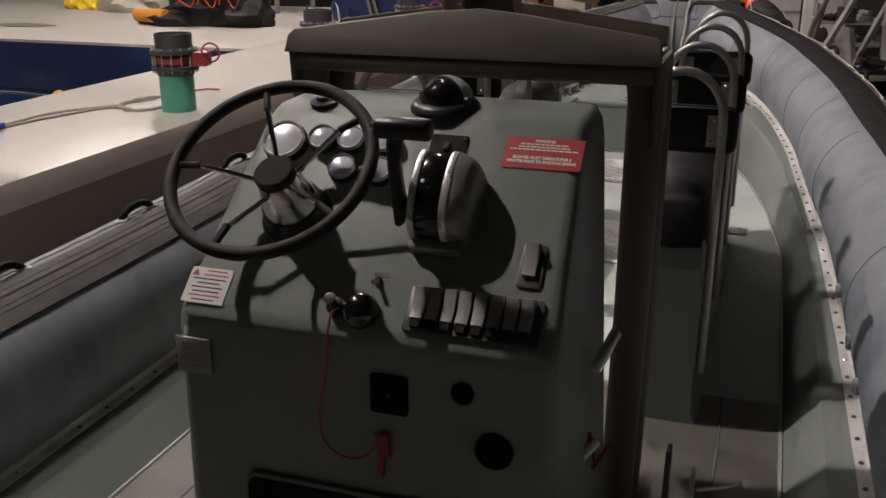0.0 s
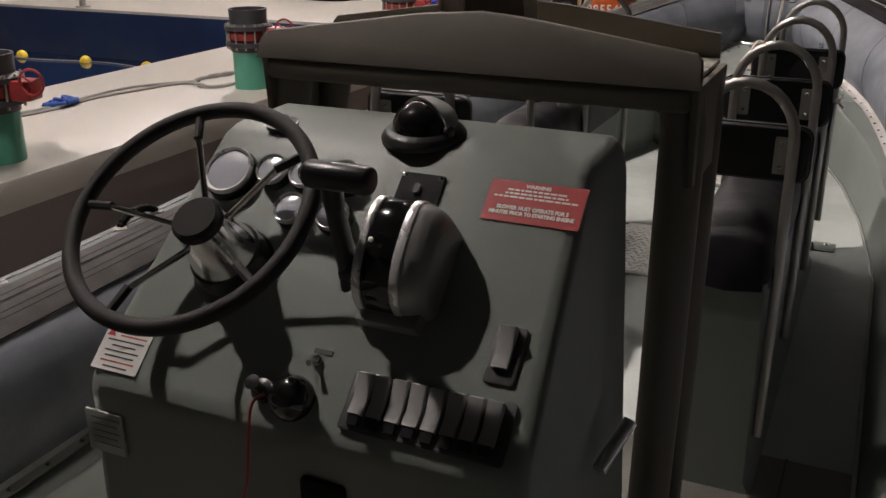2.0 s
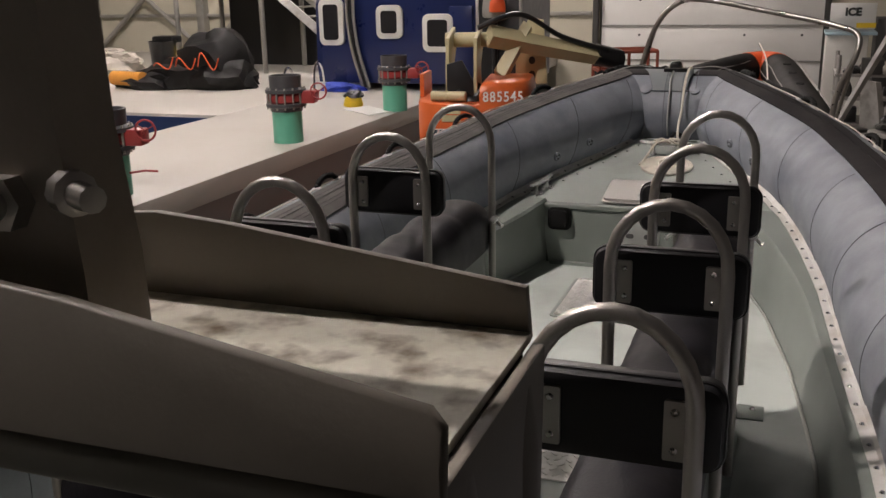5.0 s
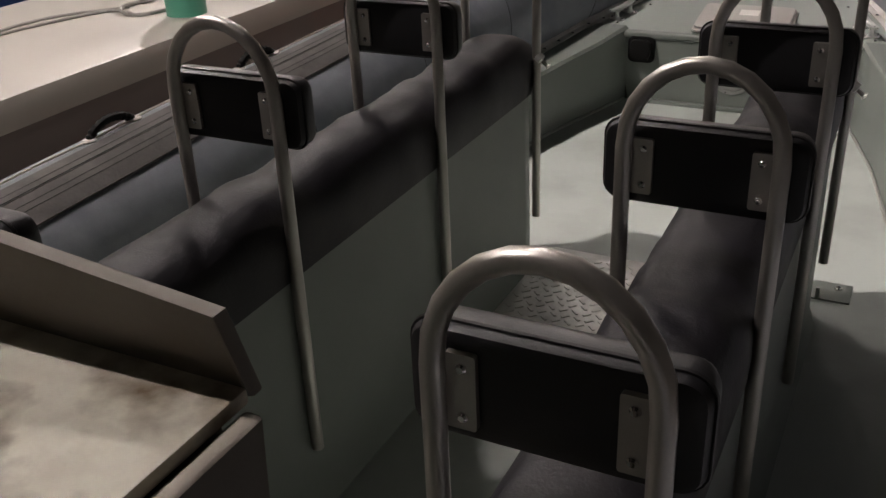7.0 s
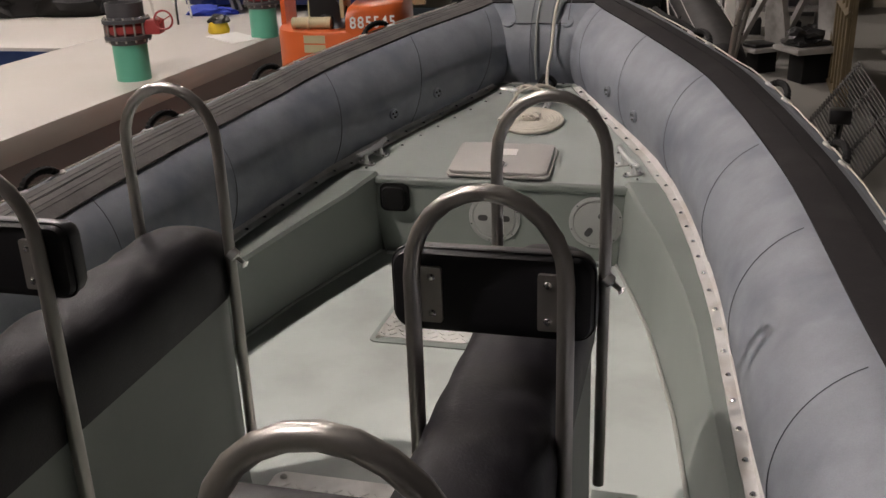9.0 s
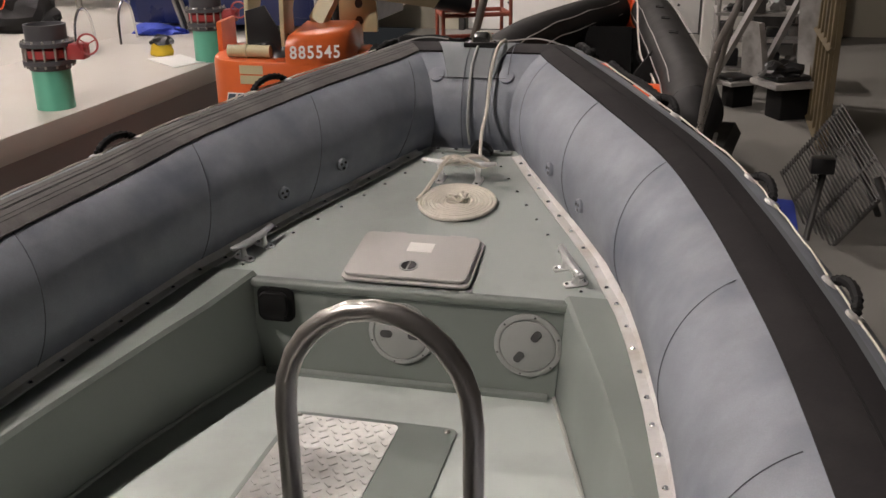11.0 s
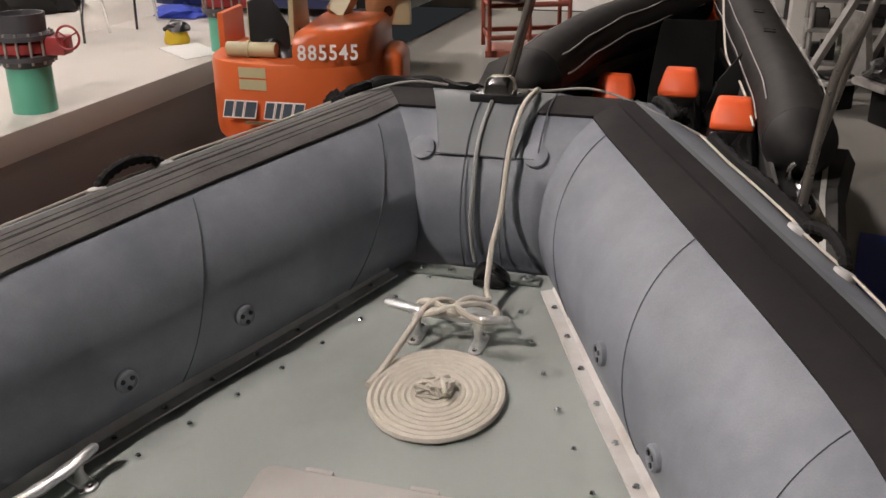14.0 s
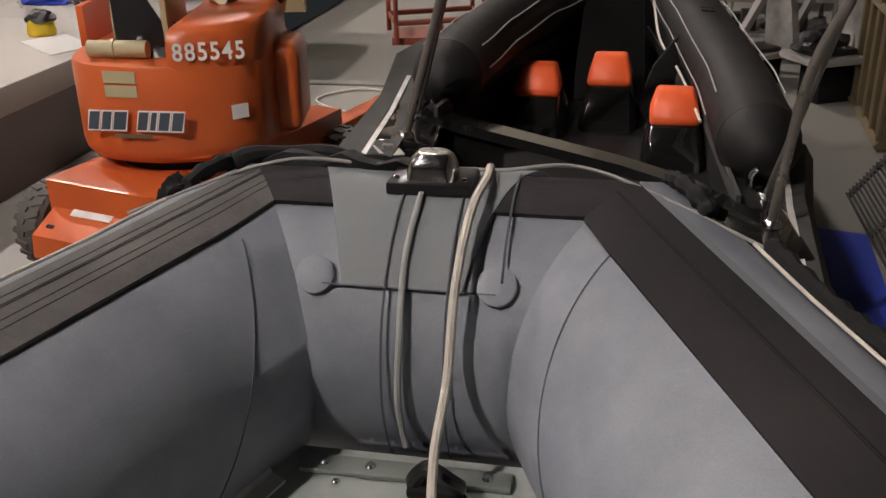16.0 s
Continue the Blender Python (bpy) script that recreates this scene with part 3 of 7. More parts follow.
for s in (1, -1):
    g = curve([flip(on_tube(end - 1, 66, TR + 0.006).lerp(on_tube(end, 66, TR + 0.006), f), s) + Vector((0, 0, h)) for f, h in ((0.35, 0.0), (0.5, 0.014), (0.75, 0.016), (0.9, 0.010), (1.0, 0.0))], 5)
    part("bow_grip", pipe(B(), g, [0.012 + 0.006 * abs(math.sin(k * 0.8)) for k in range(len(g))], 8), RUBBER, boat, "black bow carry grip")
    p = flip(on_tube(end - 1, 62, TR + 0.004).lerp(on_tube(end, 62, TR + 0.004), 0.5 if s > 0 else 0.3), s)
    part("bow_knot", blob(B(), p - Vector((0, 0, 0.012)), (0.032, 0.026, 0.030), 5 + s, 0.6), RUBBER, boat, "black rubber knot")
# fluffy black cord tied along the starboard bow, black flap on the port bow
cord = [flip(on_tube(i, 52, TR + 0.02), 1) + Vector((0, 0, 0.006 * math.sin(2.3 * i))) for i in range(end - 5, end)]
cord = curve(cord, 8)
part("chafe_cord", pipe(B(), cord, [0.014 + 0.005 * (k % 2) for k in range(len(cord))], 8), RUBBER, boat, "black ridged chafe cord")
p0, p1 = flip(on_tube(end, 74, TR + 0.012), -1), on_tube(end, 74, TR + 0.008)
roll = curve([p0 + Vector((-0.02, -0.03, 0)), p0 + Vector((0.05, 0, 0.012)), Vector((X0 - 0.22, p1.y + 0.01, p1.z + 0.010)), Vector((X0 - 0.15, p1.y, p1.z + 0.004)), Vector((X0 - 0.09, p1.y + 0.02, p1.z - 0.012))], 6)
part("bow_roll", pipe(B(), roll, [0.017 + 0.005 * math.sin(k * 0.7) for k in range(len(roll))], 9), RUBBER, boat, "rolled black rubber flap")
flap = []
for k in range(9):
    f = k / 8
    flap.append([Vector((X0 - 0.337 + 0.30 * f, p.y + 0.02 * math.sin(5 * f), p.z + 0.012 + 0.016 * math.sin(9 * f) ** 2)) for p in (on_tube(end, 86 - 9 * j, TR + 0.006) for j in range(5))] + [Vector((X0 - 0.337 + 0.30 * f, p.y, p.z)) for p in (on_tube(end, 50 + 9 * j, TR + 0.001) for j in range(5))])
part("bow_flap", loft(B(), flap), RUBBER, boat, "loose black rubber flap on the bow")

# hull, floor, liner, foredeck
def sx(y):
    return float(np.interp(y, SY, SX))


def sz(y):
    return float(np.interp(y, SY, SZ))


def fx(y):
    return float(np.interp(y, [-2.2, 4.6, 5.4, 6.05, 6.62], [0.89, 0.89, 0.80, 0.68, 0.52]))


def fz(y):
    return float(np.interp(y, [6.6, 7.0, 7.74], [0.345, 0.42, 0.53]))


bm = B()
ys = [-2.2, 0, 2, 4, 4.6, 5.0, 5.4, 5.8, 6.05, 6.35, 6.62]
ol = [(X0 + fx(y), y) for y in ys] + [(X0 - fx(y), y) for y in reversed(ys)]
slab(bm, ol, -0.04, 0.0)
part("deck_floor", bm, DECKM, boat, "grey painted boat deck")
bm = B()
slab(bm, [(X0 - fx(0), -2.2), (X0 + fx(0), -2.2), (X0 + fx(0), 3.0), (X0 - fx(0), 3.0)], 0.0, 0.004)
part("helm_deck", bm, AFTM, boat, "worn brownish-grey deck round the helm")
bm = B()
for x in (X0 + 0.70, X0 - 0.70):
    pipe(bm, [(x, -2.2, 0.004), (x, 3.0, 0.004)], 0.004, 6)
part("deck_seam", bm, SEAM, boat)
for s in (1, -1):
    rings = []
    for k in range(40):
        y = -2.2 + (6.62 + 2.2) * k / 39
        a, c = fx(y), sx(y)
        z = sz(y)
        shelf = float(np.interp(y, [-2.2, 4.2, 4.9, 5.6, 6.1, 6.62], [1.04, 0.975, 0.905, 0.83, 0.72, 0.555] if s > 0 else [1.04, 0.965, 0.885, 0.79, 0.675, 0.53]))
        rings.append([Vector((X0 + s * p[0], y, p[1])) for p in ((a, -0.03), (a, 0.0), (shelf - 0.012, z - 0.012), (shelf, z), (c + 0.03, z), (c + 0.05, z - 0.06), (a + 0.04, -0.06))])
    lin = part("side_liner", loft(B(), rings), GEL, boat, "grey moulded inner side")
    bm = B()
    pipe(bm, [(X0 + s * (fx(-2.2 + 8.8 * k / 30) - 0.006), -2.2 + 8.8 * k / 30, 0.004) for k in range(31)], 0.007, 6)
    part("sealant_bead", bm, FADED, lin, "dirty sealant bead")
# keel below
rings = []
for y, w, zk in ((-2.2, 1.05, -0.75), (3, 1.05, -0.75), (5.5, 0.85, -0.65), (6.6, 0.6, -0.45), (7.2, 0.4, -0.2), (7.9, 0.12, 0.2)):
    zt = -0.06 if y < 6.7 else 0.3
    rings.append([Vector((X0 + a, y, b)) for a, b in ((-w, zt), (-w * 0.9, zt - 0.3), (0, min(zk, zt - 0.35)), (w * 0.9, zt - 0.3), (w, zt))])
part("hull", loft(B(), rings), DKGREY, boat, "dark hull bottom")
for y in (0.5, 4.8):
    bm = B()
    box(bm, X0 - 0.5, X0 + 0.5, y - 0.1, y + 0.1, HALL, -0.62)
    solo("keel_block", bm, WALLC, "timber block under the boat's keel", "block", group="keel blocks", org=(X0, y, HALL))
# foredeck
rings = []
for k in range(14):
    y = 6.61 + (7.77 - 6.61) * k / 13
    w = sx(min(y, 7.74)) + 0.02
    z = fz(y)
    rings.append([Vector((X0 - w, y, z)), Vector((X0 + w, y, z)), Vector((X0 + w, y, z - 0.03)), Vector((X0 - w, y, z - 0.03))])
fd = part("foredeck", loft(B(), rings), DECKM, boat, "grey raised foredeck")
bm = B()
slab(bm, [(X0 - 0.55, 0.31), (X0 - 0.50, -0.0), (X0 + 0.52, -0.0), (X0 + 0.55, 0.31), (X0 + 0.55, 0.342), (X0 - 0.55, 0.342)], 6.60, 6.63, "xz")
bk = part("bulkhead", bm, GEL, boat, "grey bulkhead under the foredeck")
bm = B()
box(bm, X0 - 0.56, X0 + 0.56, 6.588, 6.66, 0.315, 0.349, 0.012, 3)
part("bulkhead_lip", bm, GEL, bk)
bm = B()
box(bm, X0 - 0.49, X0 + 0.5, 6.57, 6.602, 0.0, 0.018, 0.004)
part("base_flange", bm, GEL, bk)
for s in (1, -1):
    bm = B()
    box(bm, min(X0 + s * 0.55, X0 + s * 0.70), max(X0 + s * 0.55, X0 + s * 0.70), 6.585, 6.62, 0.335, 0.353, 0.003)
    part("deck_lip", bm, GEL, fd)


def screw(p, parent, r=0.009, axis=(0, 0, 1), m=None):
    return part("screw", lathe(B(), [(r, 0), (r, r * 0.3), (r * 0.6, r * 0.75), (0, r * 0.85)], p, axis, 10), m or CHROME, parent)


# riveted strip along the tubes
for s in (1, -1):
    rings = []
    for k in range(60):
        y = -2.0 + (7.68 + 2.0) * k / 59
        t = Vector((sx(y + 0.02) - sx(y - 0.02), 0.04, 0)).normalized()
        n = Vector((t.y, -t.x, 0))
        c = Vector((sx(y), y, (sz(y) if y < 6.61 else fz(min(y, 7.74))) + 0.004))
        ring = []
        for u, w in ((-0.022, 0), (-0.022, 0.005), (0.008, 0.008), (0.024, 0.03), (0.026, 0.0)):
            p = c + n * u
            ring.append(Vector((X0 + s * p.x, p.y, p.z + w)))
        rings.append(ring)
    st = part("edge_strip", loft(B(), rings), STRIP, boat, "worn white riveted aluminium edge strip")
    y = -1.9
    k = 0
    while y < 7.65:
        z = (sz(y) if y < 6.61 else fz(y)) + 0.010
        screw(Vector((X0 + s * (sx(y) - 0.006), y, z)), st, 0.009)
        slope = math.hypot(1, (sx(y + 0.05) - sx(y - 0.05)) / 0.1)
        y += 0.125 / slope
        if y > 6.66:
            q = 0.055
            screw(Vector((X0 + s * (sx(y) - q - 0.03), y - 0.03, fz(min(y, 7.7)) + 0.001)), fd, 0.007)
bm = B()
box(bm, X0 - 0.18, X0 + 0.18, 7.70, 7.745, 0.527, 0.536, 0.002)
st = part("bow_strip", bm, GEL, boat, "grey strip across the bow")
for x in (-0.14, -0.06, 0.04, 0.14):
    screw(Vector((X0 + x, 7.722, 0.535)), st, 0.010)

# fittings on the bulkhead
for x, rot in ((X0 + 0.0, 0.0), (X0 + 0.43, 0.95)):
    cv = thing("inspection_cover", (x, 6.6, 0.19), "round grey plastic inspection cover screwed to the bulkhead", "cover", group="inspection covers")
    part("flange", lathe(B(), [(0.112, 0.0), (0.112, 0.006), (0.104, 0.010), (0.095, 0.010), (0.093, 0.006), (0.0, 0.006)], (x, 6.6, 0.19), (0, -1, 0), 36), COVERM, cv)
    part("lid", lathe(B(), [(0.090, 0.002), (0.090, 0.011), (0.084, 0.014), (0.0, 0.014)], (x, 6.6, 0.19), (0, -1, 0), 36), COVERM, cv)
    for k in (-1, 1):
        bm = B()
        c = Vector((x + 0.048 * k * math.cos(rot), 6.5855, 0.19 + 0.048 * k * math.sin(rot)))
        slab(bm, [(c.x + a * math.cos(rot) - b * math.sin(rot), c.z + a * math.sin(rot) + b * math.cos(rot)) for a, b in rrect(0, 0, 0.042, 0.026, 0.012)], 6.584, 6.59, "xz")
        part("finger_slot", bm, DKGREY, cv)
    for k in range(6):
        a = k * math.pi / 3 + 0.3
        screw(Vector((x + 0.104 * math.cos(a), 6.592, 0.19 + 0.104 * math.sin(a))), cv, 0.004, (0, -1, 0), DKGREY)
vt = thing("vent", (X0 - 0.44, 6.6, 0.26), "black moulded plastic vent on the bulkhead", "vent")
bm = B()
slab(bm, rrect(X0 - 0.44, 0.262, 0.132, 0.128, 0.03), 6.582, 6.602, "xz", bev=0.006)
part("flange", bm, DULLB, vt)
bm = B()
slab(bm, rrect(X0 - 0.44, 0.268, 0.102, 0.095, 0.028), 6.556, 6.583, "xz", bev=0.012)
part("scoop", bm, DULLB, vt)
bm = B()
slab(bm, rrect(X0 - 0.44, 0.222, 0.08, 0.010, 0.004), 6.560, 6.584, "xz")
part("mouth", bm, DULLB, vt)

# hatch on the foredeck
pitch = math.degrees(math.atan2(0.185, 1.14))
hz = fz(6.78)
hm = pose(0.035, 6.775, hz + 0.004, pitch)
ht = thing("deck_hatch", (0, 0, 0), "closed cream plastic locker hatch in the foredeck", "hatch")
bm = B()
slab(bm, rrect(0, 0, 0.445, 0.315, 0.03), 0.0, 0.010, bev=0.003)
part("hatch_frame", bm, HATCH, ht)
bm = B()
slab(bm, rrect(-0.002, 0.002, 0.425, 0.298, 0.028), 0.0125, 0.026, bev=0.005)
lid = part("lid", bm, HATCH, ht)
bm = B()
lathe(bm, [(0.033, 0.026), (0.033, 0.0285), (0.029, 0.0295), (0.027, 0.0285)], (0.0, -0.075, 0), (0, 0, 1), 28)
part("latch_ring", bm, COVERM, lid, "grey latch ring")
for k in (-1, 1):
    bm = B()
    slab(bm, [(k * 0.003, -0.075 - 0.026), (k * 0.012, -0.075 - 0.024), (k * 0.024, -0.075 - 0.010), (k * 0.024, -0.075 + 0.010), (k * 0.012, -0.075 + 0.024), (k * 0.003, -0.075 + 0.026)], 0.0268, 0.0302)
    part("latch_recess", bm, BLACK, lid)
bm = B()
box(bm, -0.035, 0.055, 0.02, 0.085, 0.0262, 0.0272)
part("label", bm, TEXTM, lid, "plain white sticker")
for x in (-0.1, 0.12):
    bm = B()
    box(bm, x - 0.03, x + 0.03, 0.155, 0.168, 0.004, 0.02, 0.003)
    part("hinge", bm, HATCH, ht)
ht.matrix_basis = hm


def cleat(at, ang, tilt, length, label):
    c = thing("cleat", (0, 0, 0), label, "cleat", group="deck cleats")
    bm = B()
    L2 = length / 2
    prof = [(-L2, 0.008), (-L2 * 0.95, 0.015), (-L2 * 0.5, 0.018), (-L2 * 0.3, 0.021), (0, 0.018), (L2 * 0.3, 0.021), (L2 * 0.5, 0.018), (L2 * 0.95, 0.015), (L2, 0.008)]
    rings = []
    for x, r in prof:
        z = length * 0.24 + 0.012 * (abs(x) / L2) ** 2
        rings.append([Vector((x, r * 0.8 * math.cos(2 * math.pi * j / 10), z + r * 0.55 * math.sin(2 * math.pi * j / 10))) for j in range(10)])
    part("horn", loft(bm, rings), CLEATM, c)
    for e in (-1, 1):
        bm = B()
        fx_ = e * length * 0.25
        lathe(bm, [(0.016, 0.005), (0.012, 0.014), (0.010, 0.03), (0.014, length * 0.24)], (fx_, 0, 0), (0, 0, 1), 14)
        slab(bm, rrect(fx_, 0, 0.034, 0.085, 0.015), 0.0, 0.007, bev=0.002)
        ft = part("foot", bm, CLEATM, c)
        for w in (-0.03, 0.03):
            screw(Vector((fx_, w, 0.007)), ft, 0.007)
    c.matrix_basis = pose(*at, tilt, 0, 0) @ pose(0, 0, 0, 0, 0, ang)
    return c


cleat((-0.556, 6.765, fz(6.765) + 0.001), 70, pitch, 0.21, "polished steel cleat on the grey foredeck edge")
cleat((0.573, 6.762, fz(6.762) + 0.001), 116, pitch, 0.21, "polished steel cleat on the grey foredeck edge")
cleat((X0 + 0.02, 7.43, fz(7.43) + 0.001), -3, pitch, 0.31, "large polished steel bow cleat with rope round it")

# coiled rope, its turns round the cleat and the line over the bow
pts = []
R1, turns = 0.155, 9.5
for k in range(int(turns * 36) + 1):
    a = k / 36
    r = 0.018 + (R1 - 0.018) * a / turns
    th = 2 * math.pi * a
    x, y = X0 + 0.055 + r * math.cos(th), 7.215 + r * math.sin(th)
    pts.append((x, y, fz(y) + 0.011 + 0.002 * noise.noise(Vector((k * 0.13, 0, 0)))))
cr = thing("rope_coil", (X0 + 0.055, 7.215, fz(7.215)), "cream rope wound in a flat spiral coil on the foredeck", "rope")
part("spiral", pipe(B(), pts, 0.0085, 7), ROPE, cr)
kn = []
rnd = random.Random(4)
for k in range(44):
    kn.append((X0 + 0.055 + rnd.uniform(-0.042, 0.042), 7.22 + rnd.uniform(-0.036, 0.036), fz(7.22) + 0.018 + rnd.uniform(0, 0.028)))
part("frayed_end", pipe(B(), curve(kn, 5), 0.0045, 6), ROPE, cr, "frayed rope end")
zc = fz(7.43) + 0.08
lead = curve([pts[-1], (X0 - 0.085, 7.27, fz(7.27) + 0.02), (X0 - 0.06, 7.35, fz(7.35) + 0.05), (X0 - 0.02, 7.41, zc + 0.02), (X0 + 0.02, 7.46, zc + 0.01), (X0 + 0.06, 7.44, zc - 0.012), (X0 + 0.04, 7.40, zc + 0.012), (X0 - 0.02, 7.43, zc + 0.018), (X0 - 0.06, 7.46, zc - 0.004), (X0 - 0.05, 7.41, zc - 0.012), (X0 + 0.01, 7.395, zc + 0.015), (X0 + 0.08, 7.44, zc + 0.02), (X0 + 0.13, 7.46, zc + 0.0), (X0 + 0.12, 7.41, zc - 0.01), (X0 + 0.05, 7.41, zc + 0.02), (X0 + 0.06, 7.47, zc + 0.018), (X0 + 0.10, 7.50, zc + 0.005), (X0 + 0.075, 7.58, fz(7.6) + 0.05), (X0 + 0.068, 7.65, fz(7.66) + 0.12), (X0 + 0.075, 7.72, 0.72), (X0 + 0.080, 7.78, 0.86), (X0 + 0.088, 7.88, 0.945), (X0 + 0.098, 7.98, 0.965), (X0 + 0.085, 8.12, 0.93), (X0 + 0.08, 8.22, 0.75), (X0 + 0.08, 8.24, 0.45)], 8)
part("line", pipe(B(), lead, 0.0078, 8), ROPE, cr)
# cable to the bow lamp and the black shackle
bl = thing("bow_lamp", (X0, 7.93, 0.94), "small chrome navigation lamp on a black base on the bow", "lamp")
bm = B()
box(bm, X0 - 0.075, X0 + 0.075, 7.95, 8.05, 0.938, 0.962, 0.006)
part("base", bm, BLACK, bl)
rings = []
for z, w, d, r in ((0.962, 0.084, 0.080, 0.012), (0.980, 0.080, 0.076, 0.016), (0.996, 0.070, 0.064, 0.018), (1.004, 0.052, 0.046, 0.016)):
    rings.append([Vector((a, b, z)) for a, b in rrect(X0, 8.0, w, d, r)])
part("housing", loft(B(), rings), CHROME, bl)
for e in (-1, 1):
    screw(Vector((X0 + e * 0.060, 7.975, 0.962)), bl, 0.006)
pts = [Vector((X0 - 0.012 + 0.0015 * math.sin(k), p.y, p.z)) for k, p in enumerate(on_tube(end, 100 + (205 - 100) * k / 14, TR + 0.015) for k in range(15))]
part("cable", pipe(B(), pts, 0.006, 8), COVERM, bl, "grey cable running down the bow tube")
sh = thing("shackle", (X0 + 0.06, 7.68, 0.53), "black rubber-covered towing eye on the deck", "towing eye")
bm = B()
pipe(bm, curve([(X0 + 0.025, 7.68, 0.545), (X0 + 0.05, 7.67, 0.585), (X0 + 0.09, 7.66, 0.572), (X0 + 0.098, 7.68, 0.545), (X0 + 0.06, 7.69, 0.537)], 6, True), 0.014, 8, True)
part("ring", bm, BLACK, sh)
bm = B()
box(bm, X0 + 0.015, X0 + 0.105, 7.66, 7.70, 0.527, 0.546, 0.006)
part("base", bm, RUBBER, sh)

# tread plates on the deck between the seats
tp = thing("tread_plate", (0.03, 5.0, 0.0), "worn aluminium tread plate hatch in the deck", "hatch cover")
for (a, b, c, d) in ((-0.26, 0.285, 5.73, 6.34), (-0.25, 0.40, 4.24, 4.91)):
    bm = B()
    slab(bm, rrect((a + b) / 2, (c + d) / 2, b - a, d - c, 0.03), 0.001, 0.007, bev=0.002)
    pl = part("plate", bm, GEL if c > 5 else CHECKER, tp)
    bm = B()
    if c > 5:
        slab(bm, rrect(-0.07, 6.04, 0.34, 0.55, 0.02), 0.008, 0.011)
        pl = part("insert", bm, CHECKER, tp)
        bm = B()
    x0, x1, y0, y1 = (-0.22, 0.085, 5.79, 6.30) if c > 5 else (a + 0.03, b - 0.03, c + 0.03, d - 0.03)
    k = 0
    y = y0
    while y < y1:
        x = x0 + (0.02 if k % 2 else 0)
        j = 0
        while x < x1:
            r = radians(45 if (j + k) % 2 else -45)
            zz = 0.011 if c > 5 else 0.007
            box(bm, -0.013, 0.013, -0.004, 0.004, 0, 0.0025, m=pose(x, y, zz, 0, 0, math.degrees(r)))
            x += 0.038
            j += 1
        y += 0.034
        k += 1
    tagged(part("tread", bm, CHECKER, pl), kind="stuff")
    for x in (a + 0.03, b - 0.03):
        for y in (c + 0.03, d - 0.03):
            screw(Vector((x, y, 0.008)), pl, 0.010, m=STEEL)
fp = thing("deck_bracket", (0.7, 4.93, 0.0), "small grey metal bracket bolted to the deck", "bracket", group="deck brackets")
bm = B()
box(bm, 0.62, 0.74, 4.88, 5.0, 0.0, 0.006, 0.002)
part("plate", bm, GEL, fp)
screw(Vector((0.70, 4.96, 0.006)), fp, 0.012)
bm = B()
slab(bm, [(4.88, 0.0), (4.96, 0.0), (4.88, 0.04)], 0.64, 0.646, "yz")
part("gusset", bm, GEL, fp)

# ---- seats: two long straddle pods ----
PODS = [(-0.365, "port"), (0.535, "starboard")]
CT = 0.775


def hoop(parent, x, y, lo, label):
    w, top = 0.119, 1.119
    pts = [(x - w, y, lo), (x - w, y, top - 0.14)]
    for k in range(1, 12):
        a = math.pi * k / 12
        pts.append((x - w * math.cos(a), y, top - 0.135 + 0.135 * math.sin(a)))
    pts += [(x + w, y, top - 0.14), (x + w, y, lo)]
    return part("grab_hoop", pipe(B(), pts, 0.0135, 12), STEEL, parent, label)


